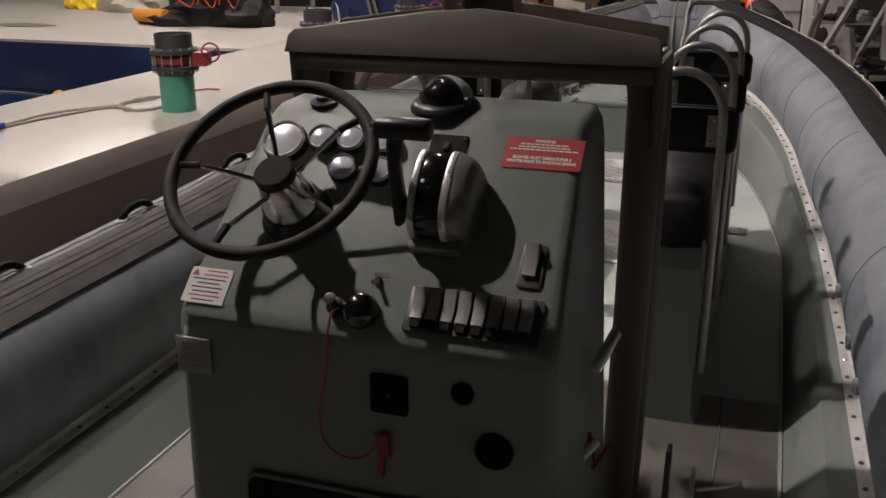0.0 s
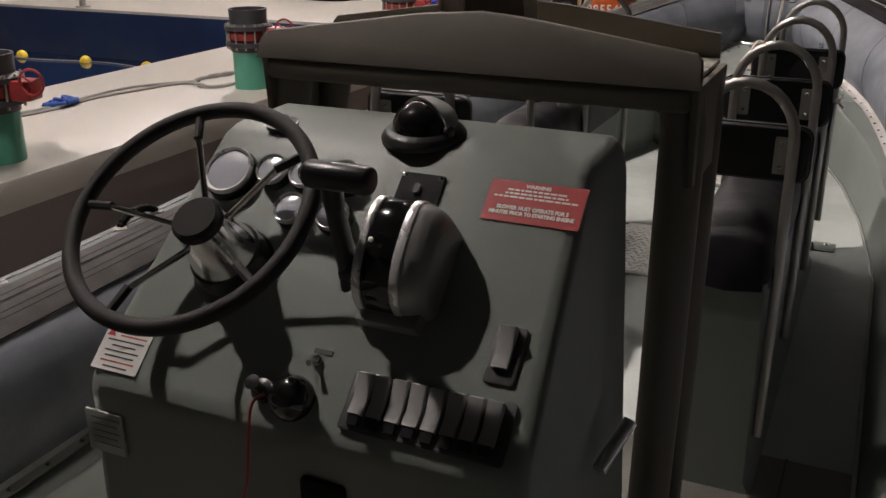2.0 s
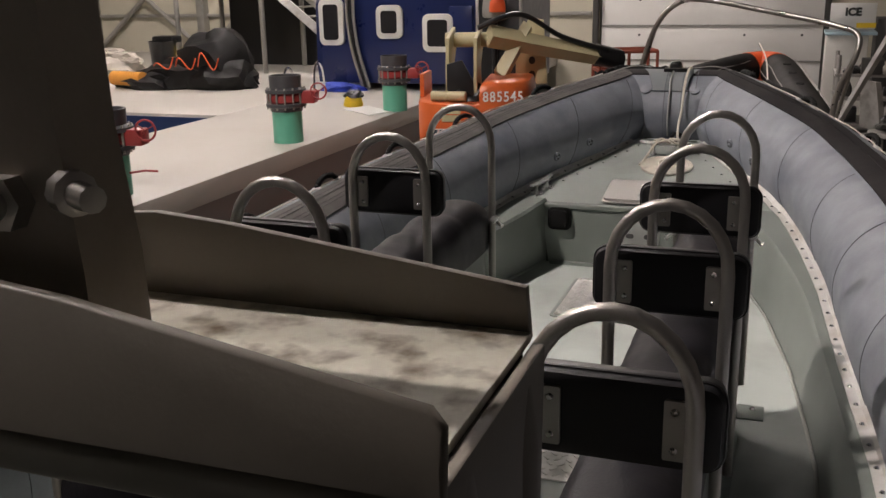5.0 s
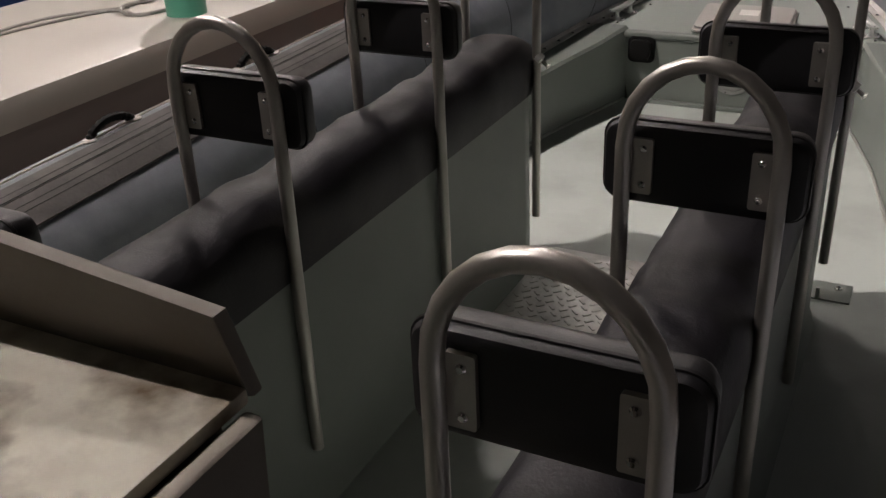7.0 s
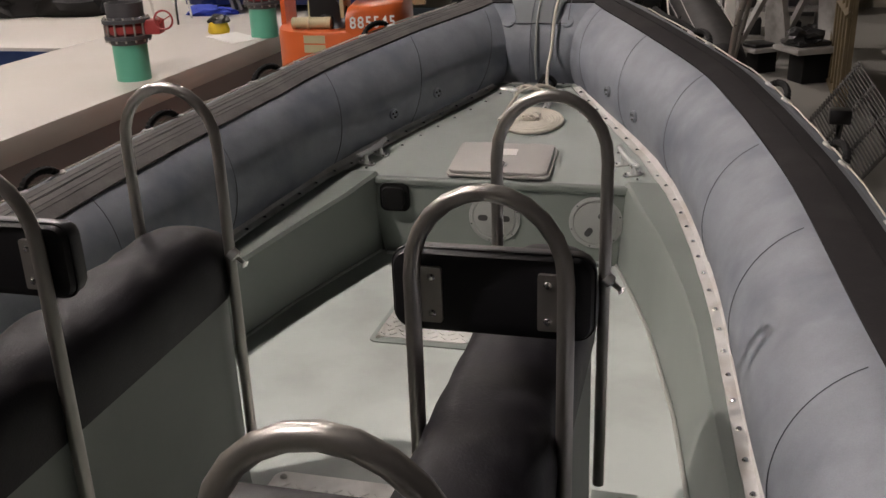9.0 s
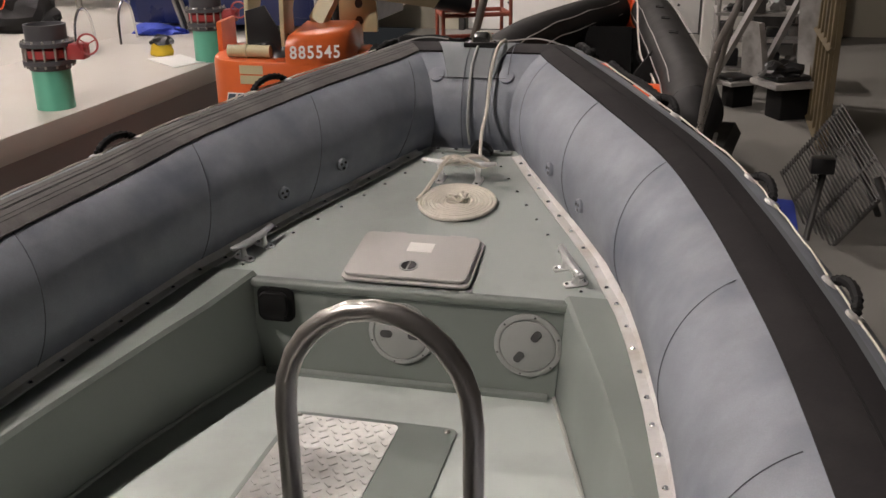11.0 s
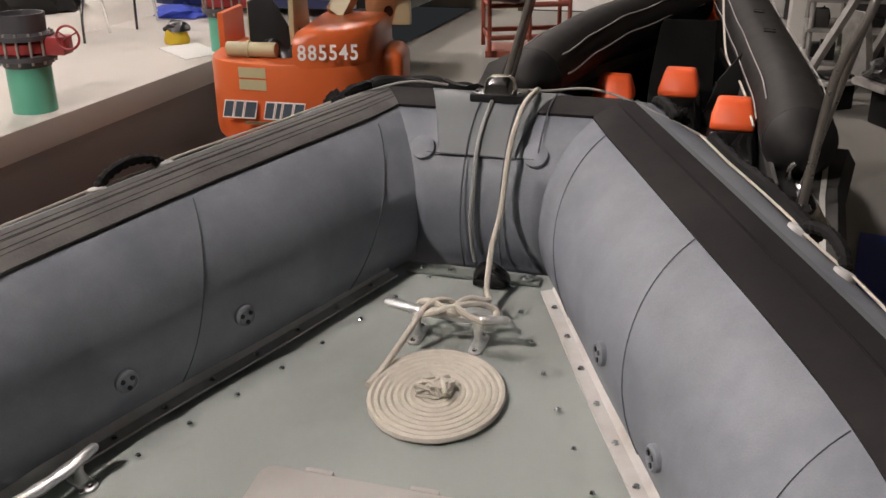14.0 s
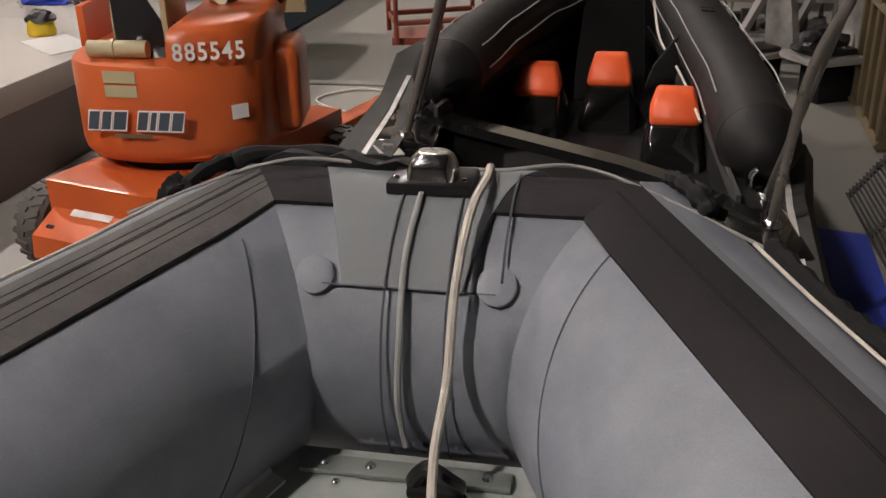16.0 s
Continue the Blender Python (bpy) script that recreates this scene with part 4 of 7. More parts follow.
for px, nm in PODS:
    pod = thing("straddle_seat", (px, 3.6, 0.0), "long grey boat seat pod with dark vinyl cushion and three backrests", "seat", group="boat seats")
    rings = []
    for y, w in ((2.775, 0.095), (2.785, 0.10), (4.72, 0.10), (4.80, 0.085), (4.84, 0.05)):
        rings.append([Vector((px + a * w / 0.10, y, z)) for a, z in ((-0.125, 0.0), (-0.105, 0.04), (-0.10, 0.62), (0.10, 0.62), (0.105, 0.04), (0.125, 0.0))])
    part("pod_body", loft(B(), rings), GEL, pod, "grey moulded seat base")
    rings = []
    ylist = [2.77, 2.785, 2.81, 2.84] + [2.88 + 0.04 * k for k in range(45)] + [4.70, 4.76, 4.80, 4.84, 4.87, 4.89, 4.90]
    for y in ylist:
        e = 1.0 if y < 4.7 else max(0.02, math.sqrt(max(0.0, 1 - ((y - 4.7) / 0.2) ** 2)))
        e2 = 1.0 + 0.12 * min(1.0, max(0.0, (y - 4.45) / 0.25))
        e = min(e, 1.0 if y > 2.84 else 0.6 + 0.4 * math.sqrt((y - 2.77) / 0.07))
        lump = 0.010 * noise.noise(Vector((y * 5.0, px * 3, 0))) + 0.010 * noise.noise(Vector((y * 13.0, px, 2)))
        ring = []
        for k in range(17):
            a = math.pi * k / 16
            ca, sa = math.cos(a), math.sin(a)
            fold = lump + 0.004 * noise.noise(Vector((y * 24.0, px, k * 0.4)))
            ring.append(Vector((px + (0.112 + 0.3 * fold) * (0.5 + 0.5 * e) * math.copysign(abs(ca) ** 0.7, ca), y, 0.655 + (CT - 0.655 + fold) * (0.2 + 0.8 * e) * e2 * sa ** 0.75)))
        ring += [Vector((px - 0.108 * (0.5 + 0.5 * e), y, 0.60)), Vector((px, y, 0.59)), Vector((px + 0.108 * (0.5 + 0.5 * e), y, 0.60))]
        rings.append(ring)
    part("cushion", loft(B(), rings), VINYL, pod, "dark grey creased vinyl cushion", 70)
    for y in (2.80, 3.46, 4.12, 4.78):
        hp = hoop(pod, px, y, 0.18, "bent steel grab hoop")
        if y > 4.5:
            for e in (-1, 1):
                bm = B()
                lathe(bm, [(0.016, 0), (0.016, 0.02), (0.006, 0.024), (0.006, 0.045), (0.011, 0.05), (0, 0.055)], (px + e * 0.119, y, 0.72), (0.6 * e, 0.0, -0.5), 10)
                part("clip", bm, CLEATM, hp, "bright snap clip")
            continue
        bm = B()
        slab(bm, rrect(px, 0.945, 0.315, 0.135, 0.028), y + 0.016, y + 0.075, "xz", bev=0.014)
        br = part("backrest", bm, BLACKV, pod, "black padded vinyl backrest")
        bm = B()
        pipe(bm, [(a, y + 0.034, c) for a, c in rrect(px, 0.945, 0.317, 0.137, 0.029)], 0.003, 5, True)
        part("piping", bm, BLACK, br)
        for e in (-1, 1):
            bm = B()
            slab(bm, rrect(px + e * 0.092, 0.945, 0.035, 0.092, 0.004), y + 0.008, y + 0.0165, "xz")
            bp = part("bracket", bm, STEEL, br, "steel bracket plate")
            for zz in (0.915, 0.975):
                screw(Vector((px + e * 0.090, y + 0.008, zz)), bp, 0.0065, (0, -1, 0))

# ---- helm console ----
CX = 0.075
con = thing("helm_console", (CX, 1.85, 0.0), "grey moulded helm console with sloping dash", "console")
# side profile (y, z) of the shell; half width by height
prof = [(1.475, 0.0), (1.465, 0.72), (1.463, 0.755), (1.466, 0.780), (1.480, 0.805), (1.812, 1.117), (1.835, 1.135), (1.865, 1.146), (2.02, 1.15), (2.05, 1.142), (2.065, 1.11), (2.09, 0.0)]


def halfw(z):
    return float(np.interp(z, [0, 0.75, 1.15], [0.405, 0.392, 0.355]))


rings = []
for turn in (-90, -65, -40, -15, 0, 15, 40, 65, 90):
    a = radians(abs(turn))
    k = math.copysign(0.90 + 0.10 * math.sin(a), turn) if turn else 0
    inset = 0.040 * (1 - math.cos(a))
    ring = []
    for y, z in prof:
        cy, cz = 1.80, 0.85
        yy = y + (cy - y) * inset * (1.6 if z > 0.1 else 0.4)
        zz = z - (inset if z > 0.9 else 0)
        ring.append(Vector((CX + k * halfw(z), yy, zz)))
    rings.append(ring)
part("shell", loft(B(), rings), GEL, con, "grey gelcoat console shell", 42)
N = Vector((0, -0.6849, 0.7286))      # out of the dash
U = Vector((0, 0.7286, 0.6849))       # up the dash


def dash(x, y, h=0.0):
    """Point on the dash at that x and y, h above it."""
    return Vector((x, y, 0.8236 + (y - 1.50) * 0.94)) + N * h


def dash_plate(x0, x1, y0, y1, h0, h1, r=0.006, bev=0.002):
    bm = B()
    c = dash((x0 + x1) / 2, (y0 + y1) / 2)
    slab(bm, rrect(0, 0, x1 - x0, (y1 - y0) / 0.7286, r), h0, h1, bev=bev)
    bmesh.ops.transform(bm, verts=bm.verts, matrix=facing(c, (1, 0, 0), U))
    return bm


# steering wheel
HUBM = mat("hub_cap_rubber", (0.045, 0.043, 0.042), 0.85, vary=0.15, bump=0.2, spec=0.15)
hub0 = Vector((-0.124, 1.648, 0.948))
ax = Vector((0.0, -0.6545, 0.8197)).normalized()
hubc = hub0 + ax * 0.145
wh = thing("steering_wheel", hub0, "black five-spoke boat steering wheel with steel hub", "steering wheel")
part("column", lathe(B(), [(0.075, -0.01), (0.075, 0.012), (0.066, 0.02), (0.062, 0.05), (0.05, 0.055)], hub0, ax, 28), BLACK, wh, "black column base")
part("hub", lathe(B(), [(0.058, 0.05), (0.054, 0.07), (0.042, 0.13), (0.040, 0.137)], hub0, ax, 28), CHROME, wh, "brushed steel hub")
part("hub_cap", lathe(B(), [(0.041, 0.135), (0.042, 0.149), (0.036, 0.155), (0.0, 0.156)], hub0, ax, 28), HUBM, wh, "dark grey hub cap")
wu = (U - ax * U.dot(ax)).normalized()
wr = wu.cross(ax).normalized()
RW = 0.203
ctr = hub0 + ax * 0.17
ringp = [ctr + RW * (math.cos(2 * math.pi * k / 64) * wr + math.sin(2 * math.pi * k / 64) * wu) for k in range(64)]
part("rim", pipe(B(), ringp, 0.0135, 12, True), RIM, wh, "black grip rim")
for k in range(5):
    a = radians(113 + 72 * k)
    d = math.cos(a) * wr + math.sin(a) * wu
    e0, e1 = hub0 + ax * 0.115 + d * 0.03, ctr + d * (RW - 0.05)
    part("spoke", pipe(B(), [e0, e1], 0.0055, 8), CHROME, wh, "thin steel spoke")
    part("spoke_sleeve", pipe(B(), [e1 - d * 0.005, ctr + d * (RW - 0.004)], 0.0075, 8), RIM, wh)

# gauges
for x, y, r in ((-0.203, 1.762, 0.046), (-0.118, 1.772, 0.029), (-0.052, 1.774, 0.029), (0.024, 1.776, 0.029), (-0.052, 1.722, 0.029), (0.03, 1.722, 0.029)):
    g = thing("gauge", dash(x, y), "round boat gauge with chrome bezel and clouded glass", "gauge", group="dash gauges")
    part("housing", lathe(B(), [(r * 1.08, 0), (r * 1.08, 0.014), (r * 1.0, 0.017)], dash(x, y, -0.001), N, 28), BLACK, g)
    part("bezel", lathe(B(), [(r * 1.02, 0.016), (r * 1.04, 0.020), (r * 0.98, 0.026), (r * 0.88, 0.024), (r * 0.86, 0.019)], dash(x, y), N, 28), SILVER, g, "chrome bezel")
    part("face", lathe(B(), [(r * 0.87, 0.017), (r * 0.87, 0.021), (r * 0.4, 0.0235), (0, 0.024)], dash(x, y), N, 28), LENSG, g, "clouded gauge face, painted pale for the lamp's reflection")

# throttle
th = thing("throttle_control", dash(0.2, 1.67), "chrome and black throttle box with lever", "throttle")
M0 = facing(dash(0.197, 1.674), (1, 0, 0), U)


def arch_plate(x0, x1, scale, lift, material, name, label=""):
    """A slice of the humped box: profile along the dash and off it."""
    ol = []
    for k in range(15):
        a = math.pi * k / 14
        ol.append((-0.088 * math.copysign(abs(math.cos(a)) ** 0.8, math.cos(a)) * scale, lift + (0.100 + 0.014 * math.cos(a - math.pi)) * math.sin(a) ** 0.5 * scale))
    bm = B()
    slab(bm, ol, x0, x1, "yz", bev=0.003)
    bmesh.ops.transform(bm, verts=bm.verts, matrix=M0)
    return part(name, bm, material, th, label)


arch_plate(-0.050, 0.022, 0.985, 0.0, DKGREY, "body", "dark inner body")
arch_plate(-0.055, -0.041, 1.04, 0.001, SILVER, "side_trim", "chrome trim")
arch_plate(0.008, 0.024, 1.04, 0.001, SILVER, "side_trim", "chrome trim")
arch_plate(-0.041, 0.008, 1.015, 0.001, GLOSSB, "cover", "glossy black cover")
rings = []
for x, k in ((0.022, 1.02), (0.034, 1.0), (0.048, 0.93), (0.058, 0.84), (0.062, 0.76)):
    ring = []
    for i in range(15):
        a = math.pi * i / 14
        ring.append(M0 @ Vector((x, -0.088 * math.copysign(abs(math.cos(a)) ** 0.8, math.cos(a)) * k, (0.100 + 0.014 * math.cos(a - math.pi)) * math.sin(a) ** 0.5 * k)))
    rings.append(ring)
part("side_cover", loft(B(), rings), CASTM, th, "satin grey cast side cover")
bm = B()
box(bm, -0.056, 0.050, -0.108, -0.078, 0.0, 0.030, 0.006)
bmesh.ops.transform(bm, verts=bm.verts, matrix=M0)
part("base_lip", bm, CASTM, th, "satin grey lower lip")
for v, r in ((-0.012, 0.004),):
    bm = B()
    lathe(bm, [(r, 0), (r, 0.003), (0, 0.004)], M0 @ Vector((-0.026, v, 0.1155)), N, 12)
    part("button", bm, STRIP, th)
part("pivot", pipe(B(), [M0 @ Vector((-0.052, -0.035, 0.050)), M0 @ Vector((-0.088, -0.035, 0.050))], 0.024, 18), BLACK, th, "black pivot boss")
rings = []
for v, h, w, d, x in ((-0.055, 0.040, 0.012, 0.018, -0.080), (-0.035, 0.055, 0.014, 0.024, -0.082), (-0.01, 0.10, 0.014, 0.022, -0.083), (0.006, 0.15, 0.014, 0.019, -0.078), (0.016, 0.20, 0.017, 0.018, -0.066), (0.02, 0.238, 0.020, 0.018, -0.052)):
    rings.append([M0 @ Vector((x + w * math.cos(2 * math.pi * k / 12), v + d * math.sin(2 * math.pi * k / 12), h)) for k in range(12)])
part("lever", loft(B(), rings), BLACK, th, "black lever")
part("handle", pipe(B(), [M0 @ Vector((x, 0.018, 0.240)) for x in (-0.092, -0.090, -0.084, 0.008, 0.013, 0.015)], [0.014, 0.018, 0.0205, 0.0205, 0.018, 0.014], 20), BLACK, th, "black grip")
part("release_ring", pipe(B(), [M0 @ Vector((-0.098, 0.018, 0.240)), M0 @ Vector((-0.091, 0.018, 0.240))], 0.012, 14), CHROME, th)

# switch panels
sp = thing("switch_panel", dash(0.29, 1.51), "dark panel of eight grey rocker switches", "switch panel")
part("plate", dash_plate(0.165, 0.425, 1.478, 1.545, 0.0, 0.006), DKGREY, sp)
for k in range(8):
    x = 0.19 + k * 0.0295
    bm = B()
    slab(bm, [(-0.030, 0.006), (-0.030, 0.016), (-0.005, 0.013), (0.030, 0.026), (0.034, 0.018), (0.034, 0.006)], -0.012, 0.012, "yz", bev=0.002)
    bmesh.ops.transform(bm, verts=bm.verts, matrix=facing(dash(x, 1.517), (1, 0, 0), U))
    part("rocker", bm, GREYP, sp, "grey rocker switch")
    bm = B()
    slab(bm, [(-0.046, 0.004), (-0.046, 0.012), (-0.030, 0.014), (-0.030, 0.004)], -0.009, 0.009, "yz")
    bmesh.ops.transform(bm, verts=bm.verts, matrix=facing(dash(x, 1.517), (1, 0, 0), U))
    part("breaker", bm, BLACK, sp)
s1 = thing("rocker_switch", dash(0.385, 1.595), "single grey rocker switch on a dark plate", "switch")
part("plate", dash_plate(0.36, 0.408, 1.562, 1.628, 0.0, 0.005), DKGREY, s1)
bm = B()
slab(bm, [(-0.03, 0.006), (-0.03, 0.014), (0.0, 0.014), (0.030, 0.028), (0.034, 0.018), (0.034, 0.006)], -0.013, 0.013, "yz", bev=0.002)
bmesh.ops.transform(bm, verts=bm.verts, matrix=facing(dash(0.382, 1.6), (1, 0, 0), U))
part("rocker", bm, GREYP, s1)

# small dash fittings
kp = thing("keyhole_plate", dash(0.15, 1.77), "dark square plate with a small knob", "plate")
part("plate", dash_plate(0.118, 0.198, 1.752, 1.80, 0.0, 0.004), RUBBER, kp)
for dx in (-0.034, 0.034):
    for dy in (-0.019, 0.019):
        screw(dash(0.158 + dx, 1.776 + dy, 0.004), kp, 0.0045, N)
bm = B()
slab(bm, rrect(0, 0, 0.010, 0.018, 0.003), 0.004, 0.010)
bmesh.ops.transform(bm, verts=bm.verts, matrix=facing(dash(0.155, 1.777), (1, 0, 0), U))
part("knob", bm, BLACK, kp)
ig = thing("kill_switch", dash(0.075, 1.497), "black ignition key and kill switch with red lanyard", "ignition switch")
part("collar", lathe(B(), [(0.036, 0), (0.036, 0.012), (0.028, 0.03), (0.02, 0.036), (0, 0.037)], dash(0.078, 1.497), N, 24), GLOSSB, ig)
part("key_barrel", lathe(B(), [(0.018, 0), (0.018, 0.016), (0.008, 0.02), (0.008, 0.045), (0.012, 0.048), (0, 0.05)], dash(0.028, 1.497), N, 16), BLACK, ig)
part("lanyard", pipe(B(), curve([dash(0.045, 1.49, 0.03), dash(0.035, 1.47, 0.035), (0.02, 1.445, 0.70), (0.005, 1.445, 0.63), (0.01, 1.45, 0.56), (0.045, 1.452, 0.53), (0.09, 1.452, 0.535), (0.13, 1.455, 0.575)], 6), 0.0025, 6), VALVER, ig, "thin red lanyard")
bm = B()
slab(bm, [(0.118, 0.585), (0.145, 0.595), (0.15, 0.55), (0.138, 0.548), (0.135, 0.50), (0.12, 0.50), (0.124, 0.55)], 1.448, 1.458, "xz", bev=0.002)
part("clip", bm, VALVER, ig, "red plastic clip")
tg = thing("toggle_switch", dash(0.095, 1.54), "small steel toggle switch", "switch")
part("nut", lathe(B(), [(0.009, 0), (0.009, 0.006), (0.005, 0.008), (0.004, 0.012)], dash(0.094, 1.545), N, 8), CHROME, tg)
part("bat", pipe(B(), [dash(0.094, 1.545, 0.01), dash(0.097, 1.535, 0.03)], [0.003, 0.005], 8), CHROME, tg)
part("tag", dash_plate(0.082, 0.114, 1.554, 1.560, 0.0, 0.0015, 0.001, 0), DKGREY, tg)
bz = thing("dash_buzzer", dash(-0.16, 1.815), "small round black socket with flange", "socket")
part("flange", lathe(B(), [(0.030, 0), (0.030, 0.005), (0.016, 0.008), (0.014, 0.016), (0, 0.017)], (-0.16, 1.86, 1.146), (0, -0.2, 1), 24), BLACK, bz)

# compass dome
CPC = Vector((0.115, 1.885, 1.144))
CPU = Vector((0, -0.12, 1)).normalized()
cp = thing("compass", CPC, "black domed boat compass with a grey hood on the console top", "compass")
part("base", lathe(B(), [(0.074, 0), (0.075, 0.008), (0.070, 0.016), (0.062, 0.022)], CPC, CPU, 40), BLACK, cp, "black base ring")
part("dome", lathe(B(), [(0.058, 0.015)] + [(0.056 * math.cos(a), 0.018 + 0.049 * math.sin(a)) for a in [radians(9 * k) for k in range(10)]] + [(0, 0.0675)], CPC, CPU, 40), GLOSSB, cp, "glossy dark dome")
rings = []
for k in range(13):
    a = radians(84 + 66 * k / 12)
    ring = []
    for rr, span in ((0.0585, range(17)), (0.0625, range(16, -1, -1))):
        for i in span:
            b = math.pi * (0.04 + 0.92 * i / 16)
            ring.append(CPC + Matrix.Rotation(radians(-24), 3, "Z") @ Vector((rr * math.cos(b), -rr * math.sin(b) * math.cos(a), 0.016 + rr * 0.90 * math.sin(b) * math.sin(a))))
    rings.append(ring)
part("hood", loft(B(), rings), COVERM, cp, "pale grey hood")
for e in (-1, 1):
    part("hood_pivot", lathe(B(), [(0.010, -0.004), (0.010, 0.004), (0.007, 0.006), (0, 0.006)], CPC + Vector((e * 0.058, -e * 0.026, 0.022)), (e, -0.45 * e, 0), 12), BLACK, cp)

# labels
rl = thing("warning_label", dash(0.35, 1.775), "red warning sticker with white print on the dash", "label")
part("sticker", dash_plate(0.276, 0.436, 1.752, 1.806, 0.001, 0.0018, 0.002, 0), RED, rl)
LM = facing(dash(0.356, 1.779, 0.0022), (1, 0, 0), U)
letters("print", "WARNING", 0.0085, LM @ Matrix.Translation((0, 0.0285, 0)), TEXTM, rl, bold=0.0003)
for k, w in enumerate((0.098, 0.104, 0.138)):
    y = 0.0205 - 0.0065 * k
    x = -w / 2
    rnd = random.Random(30 + k)
    while x < w / 2 - 0.004:
        d = min(rnd.uniform(0.005, 0.014), w / 2 - x)
        bm = B()
        box(bm, x, x + d, y - 0.0015, y + 0.0015, 0, 0.0004, m=LM)
        part("print_line", bm, TEXTM, rl)
        x += d + 0.002
letters("print", "BLOWER MUST OPERATE FOR 5", 0.0092, LM @ Matrix.Translation((0, -0.012, 0)), TEXTM, rl, bold=0.0004, squeeze=0.9)
letters("print", "MINUTES PRIOR TO STARTING ENGINE", 0.0092, LM @ Matrix.Translation((0, -0.0215, 0)), TEXTM, rl, bold=0.0004, squeeze=0.86)
wl = thing("notice_label", dash(-0.255, 1.515), "white sticker with red and black print on the dash", "label")
part("sticker", dash_plate(-0.31, -0.215, 1.478, 1.535, 0.001, 0.0018, 0.002, 0), WHITE, wl)
LM = facing(dash(-0.262, 1.5065, 0.0022), (1, 0, 0), U)
bm = B()
slab(bm, [(-0.044, 0.02), (-0.026, 0.02), (-0.035, 0.035)], 0, 0.0004)
bmesh.ops.transform(bm, verts=bm.verts, matrix=LM)
part("triangle", bm, TEXTR, wl, "red warning triangle")
for k, (w, c) in enumerate(((0.045, TEXTR), (0.055, TEXTR), (0.075, TEXTK), (0.05, TEXTK), (0.07, TEXTK), (0.06, TEXTK), (0.07, TEXTR), (0.05, TEXTK))):
    bm = B()
    off = 0.012 if k < 2 else 0
    y = 0.032 - 0.0092 * k
    box(bm, off - w / 2, off + w / 2, y - 0.0013, y + 0.0013, 0, 0.0004, m=LM)
    part("print_line", bm, c, wl)
fl = thing("data_plate", (-0.27, 1.46, 0.69), "faded metal data plate riveted to the console", "label")
bm = B()
box(bm, -0.318, -0.240, 1.459, 1.4645, 0.655, 0.733, 0.001)
part("plate", bm, FADED, fl)
for k in range(5):
    bm = B()
    box(bm, -0.305, -0.245 - 0.008 * (k % 2), 1.4575, 1.459, 0.718 - 0.012 * k, 0.7205 - 0.012 * k)
    part("print_line", bm, COVERM, fl)

# console front: locker opening with its shade as a black sheet, socket, caps
op = con
bm = B()
slab(bm, rrect(0.1, 0.28, 0.56, 0.34, 0.03), 1.455, 1.4665, "xz", bev=0.004)
part("locker_rim", bm, GEL, op, "raised grey locker rim")
# no hole is cut: a black sheet paints the shade inside the locker
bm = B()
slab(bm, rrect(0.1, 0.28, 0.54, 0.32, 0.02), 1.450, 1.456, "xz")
part("locker_shade", bm, DULLB, op, "black sheet for the shade inside the locker")
sk = thing("square_socket", (0.145, 1.462, 0.67), "black square socket on the console front", "socket")
bm = B()
slab(bm, rrect(0.145, 0.675, 0.075, 0.08, 0.006), 1.456, 1.468, "xz", bev=0.002)
part("plate", bm, DULLB, sk)
screw(Vector((0.145, 1.456, 0.675)), sk, 0.004, (0, -1, 0))
for x, z, r in ((0.29, 0.70, 0.022), (0.352, 0.59, 0.037)):
    rc = thing("round_cap", (x, 1.466, z), "round black cap on the console front", "cap", group="console caps")
    part("cap", lathe(B(), [(r, -0.004), (r, 0.006), (r * 0.8, 0.01), (r * 0.7, 0.006), (0, 0.006)], (x, 1.466, z), (0, -1, 0), 24), DULLB, rc)

# ---- roll frame with twin gusset plates and folding mast ----
AX = 0.085
fr = thing("roll_frame", (AX, 2.2, 0.0), "dull aluminium roll frame around the console", "frame")
for s in (-1, 1):
    for y, r in ((2.165, 0.042), (2.34, 0.042)):
        pts = [(AX + s * 0.408, y, 0.0), (AX + s * 0.418, y, 0.6), (AX + s * 0.420, y, 1.14), (AX + s * 0.412, y, 1.20)] if s > 0 else [(AX - 0.445, y, 0.0), (AX - 0.450, y, 0.6), (AX - 0.446, y, 1.02), (AX - 0.412, y, 1.20)]
        part("leg", pipe(B(), pts, r, 18), ALU, fr, "round aluminium leg")
    bm = B()
    x = AX + (0.408 if s > 0 else -0.445)
    cyl(bm, (x, 2.165, 0), (x, 2.165, 0.014), 0.075, seg=20)
    cyl(bm, (x, 2.34, 0), (x, 2.34, 0.014), 0.075, seg=20)
    part("base_flange", bm, ALU, fr)


def gusset(h):
    return [(AX - 0.46, 1.222), (AX - 0.455, 1.262 + h), (AX - 0.44, 1.276 + h), (AX - 0.10, 1.324 + h), (AX + 0.03, 1.334 + h), (AX + 0.12, 1.326 + h), (AX + 0.44, 1.282 + h), (AX + 0.453, 1.270 + h), (AX + 0.458, 1.222)]


def leaning(bm, k):
    """Leans an upright plate: y moves by k for each metre above its middle."""
    for v in bm.verts:
        v.co.y += k * (v.co.z - 1.28)
    return bm


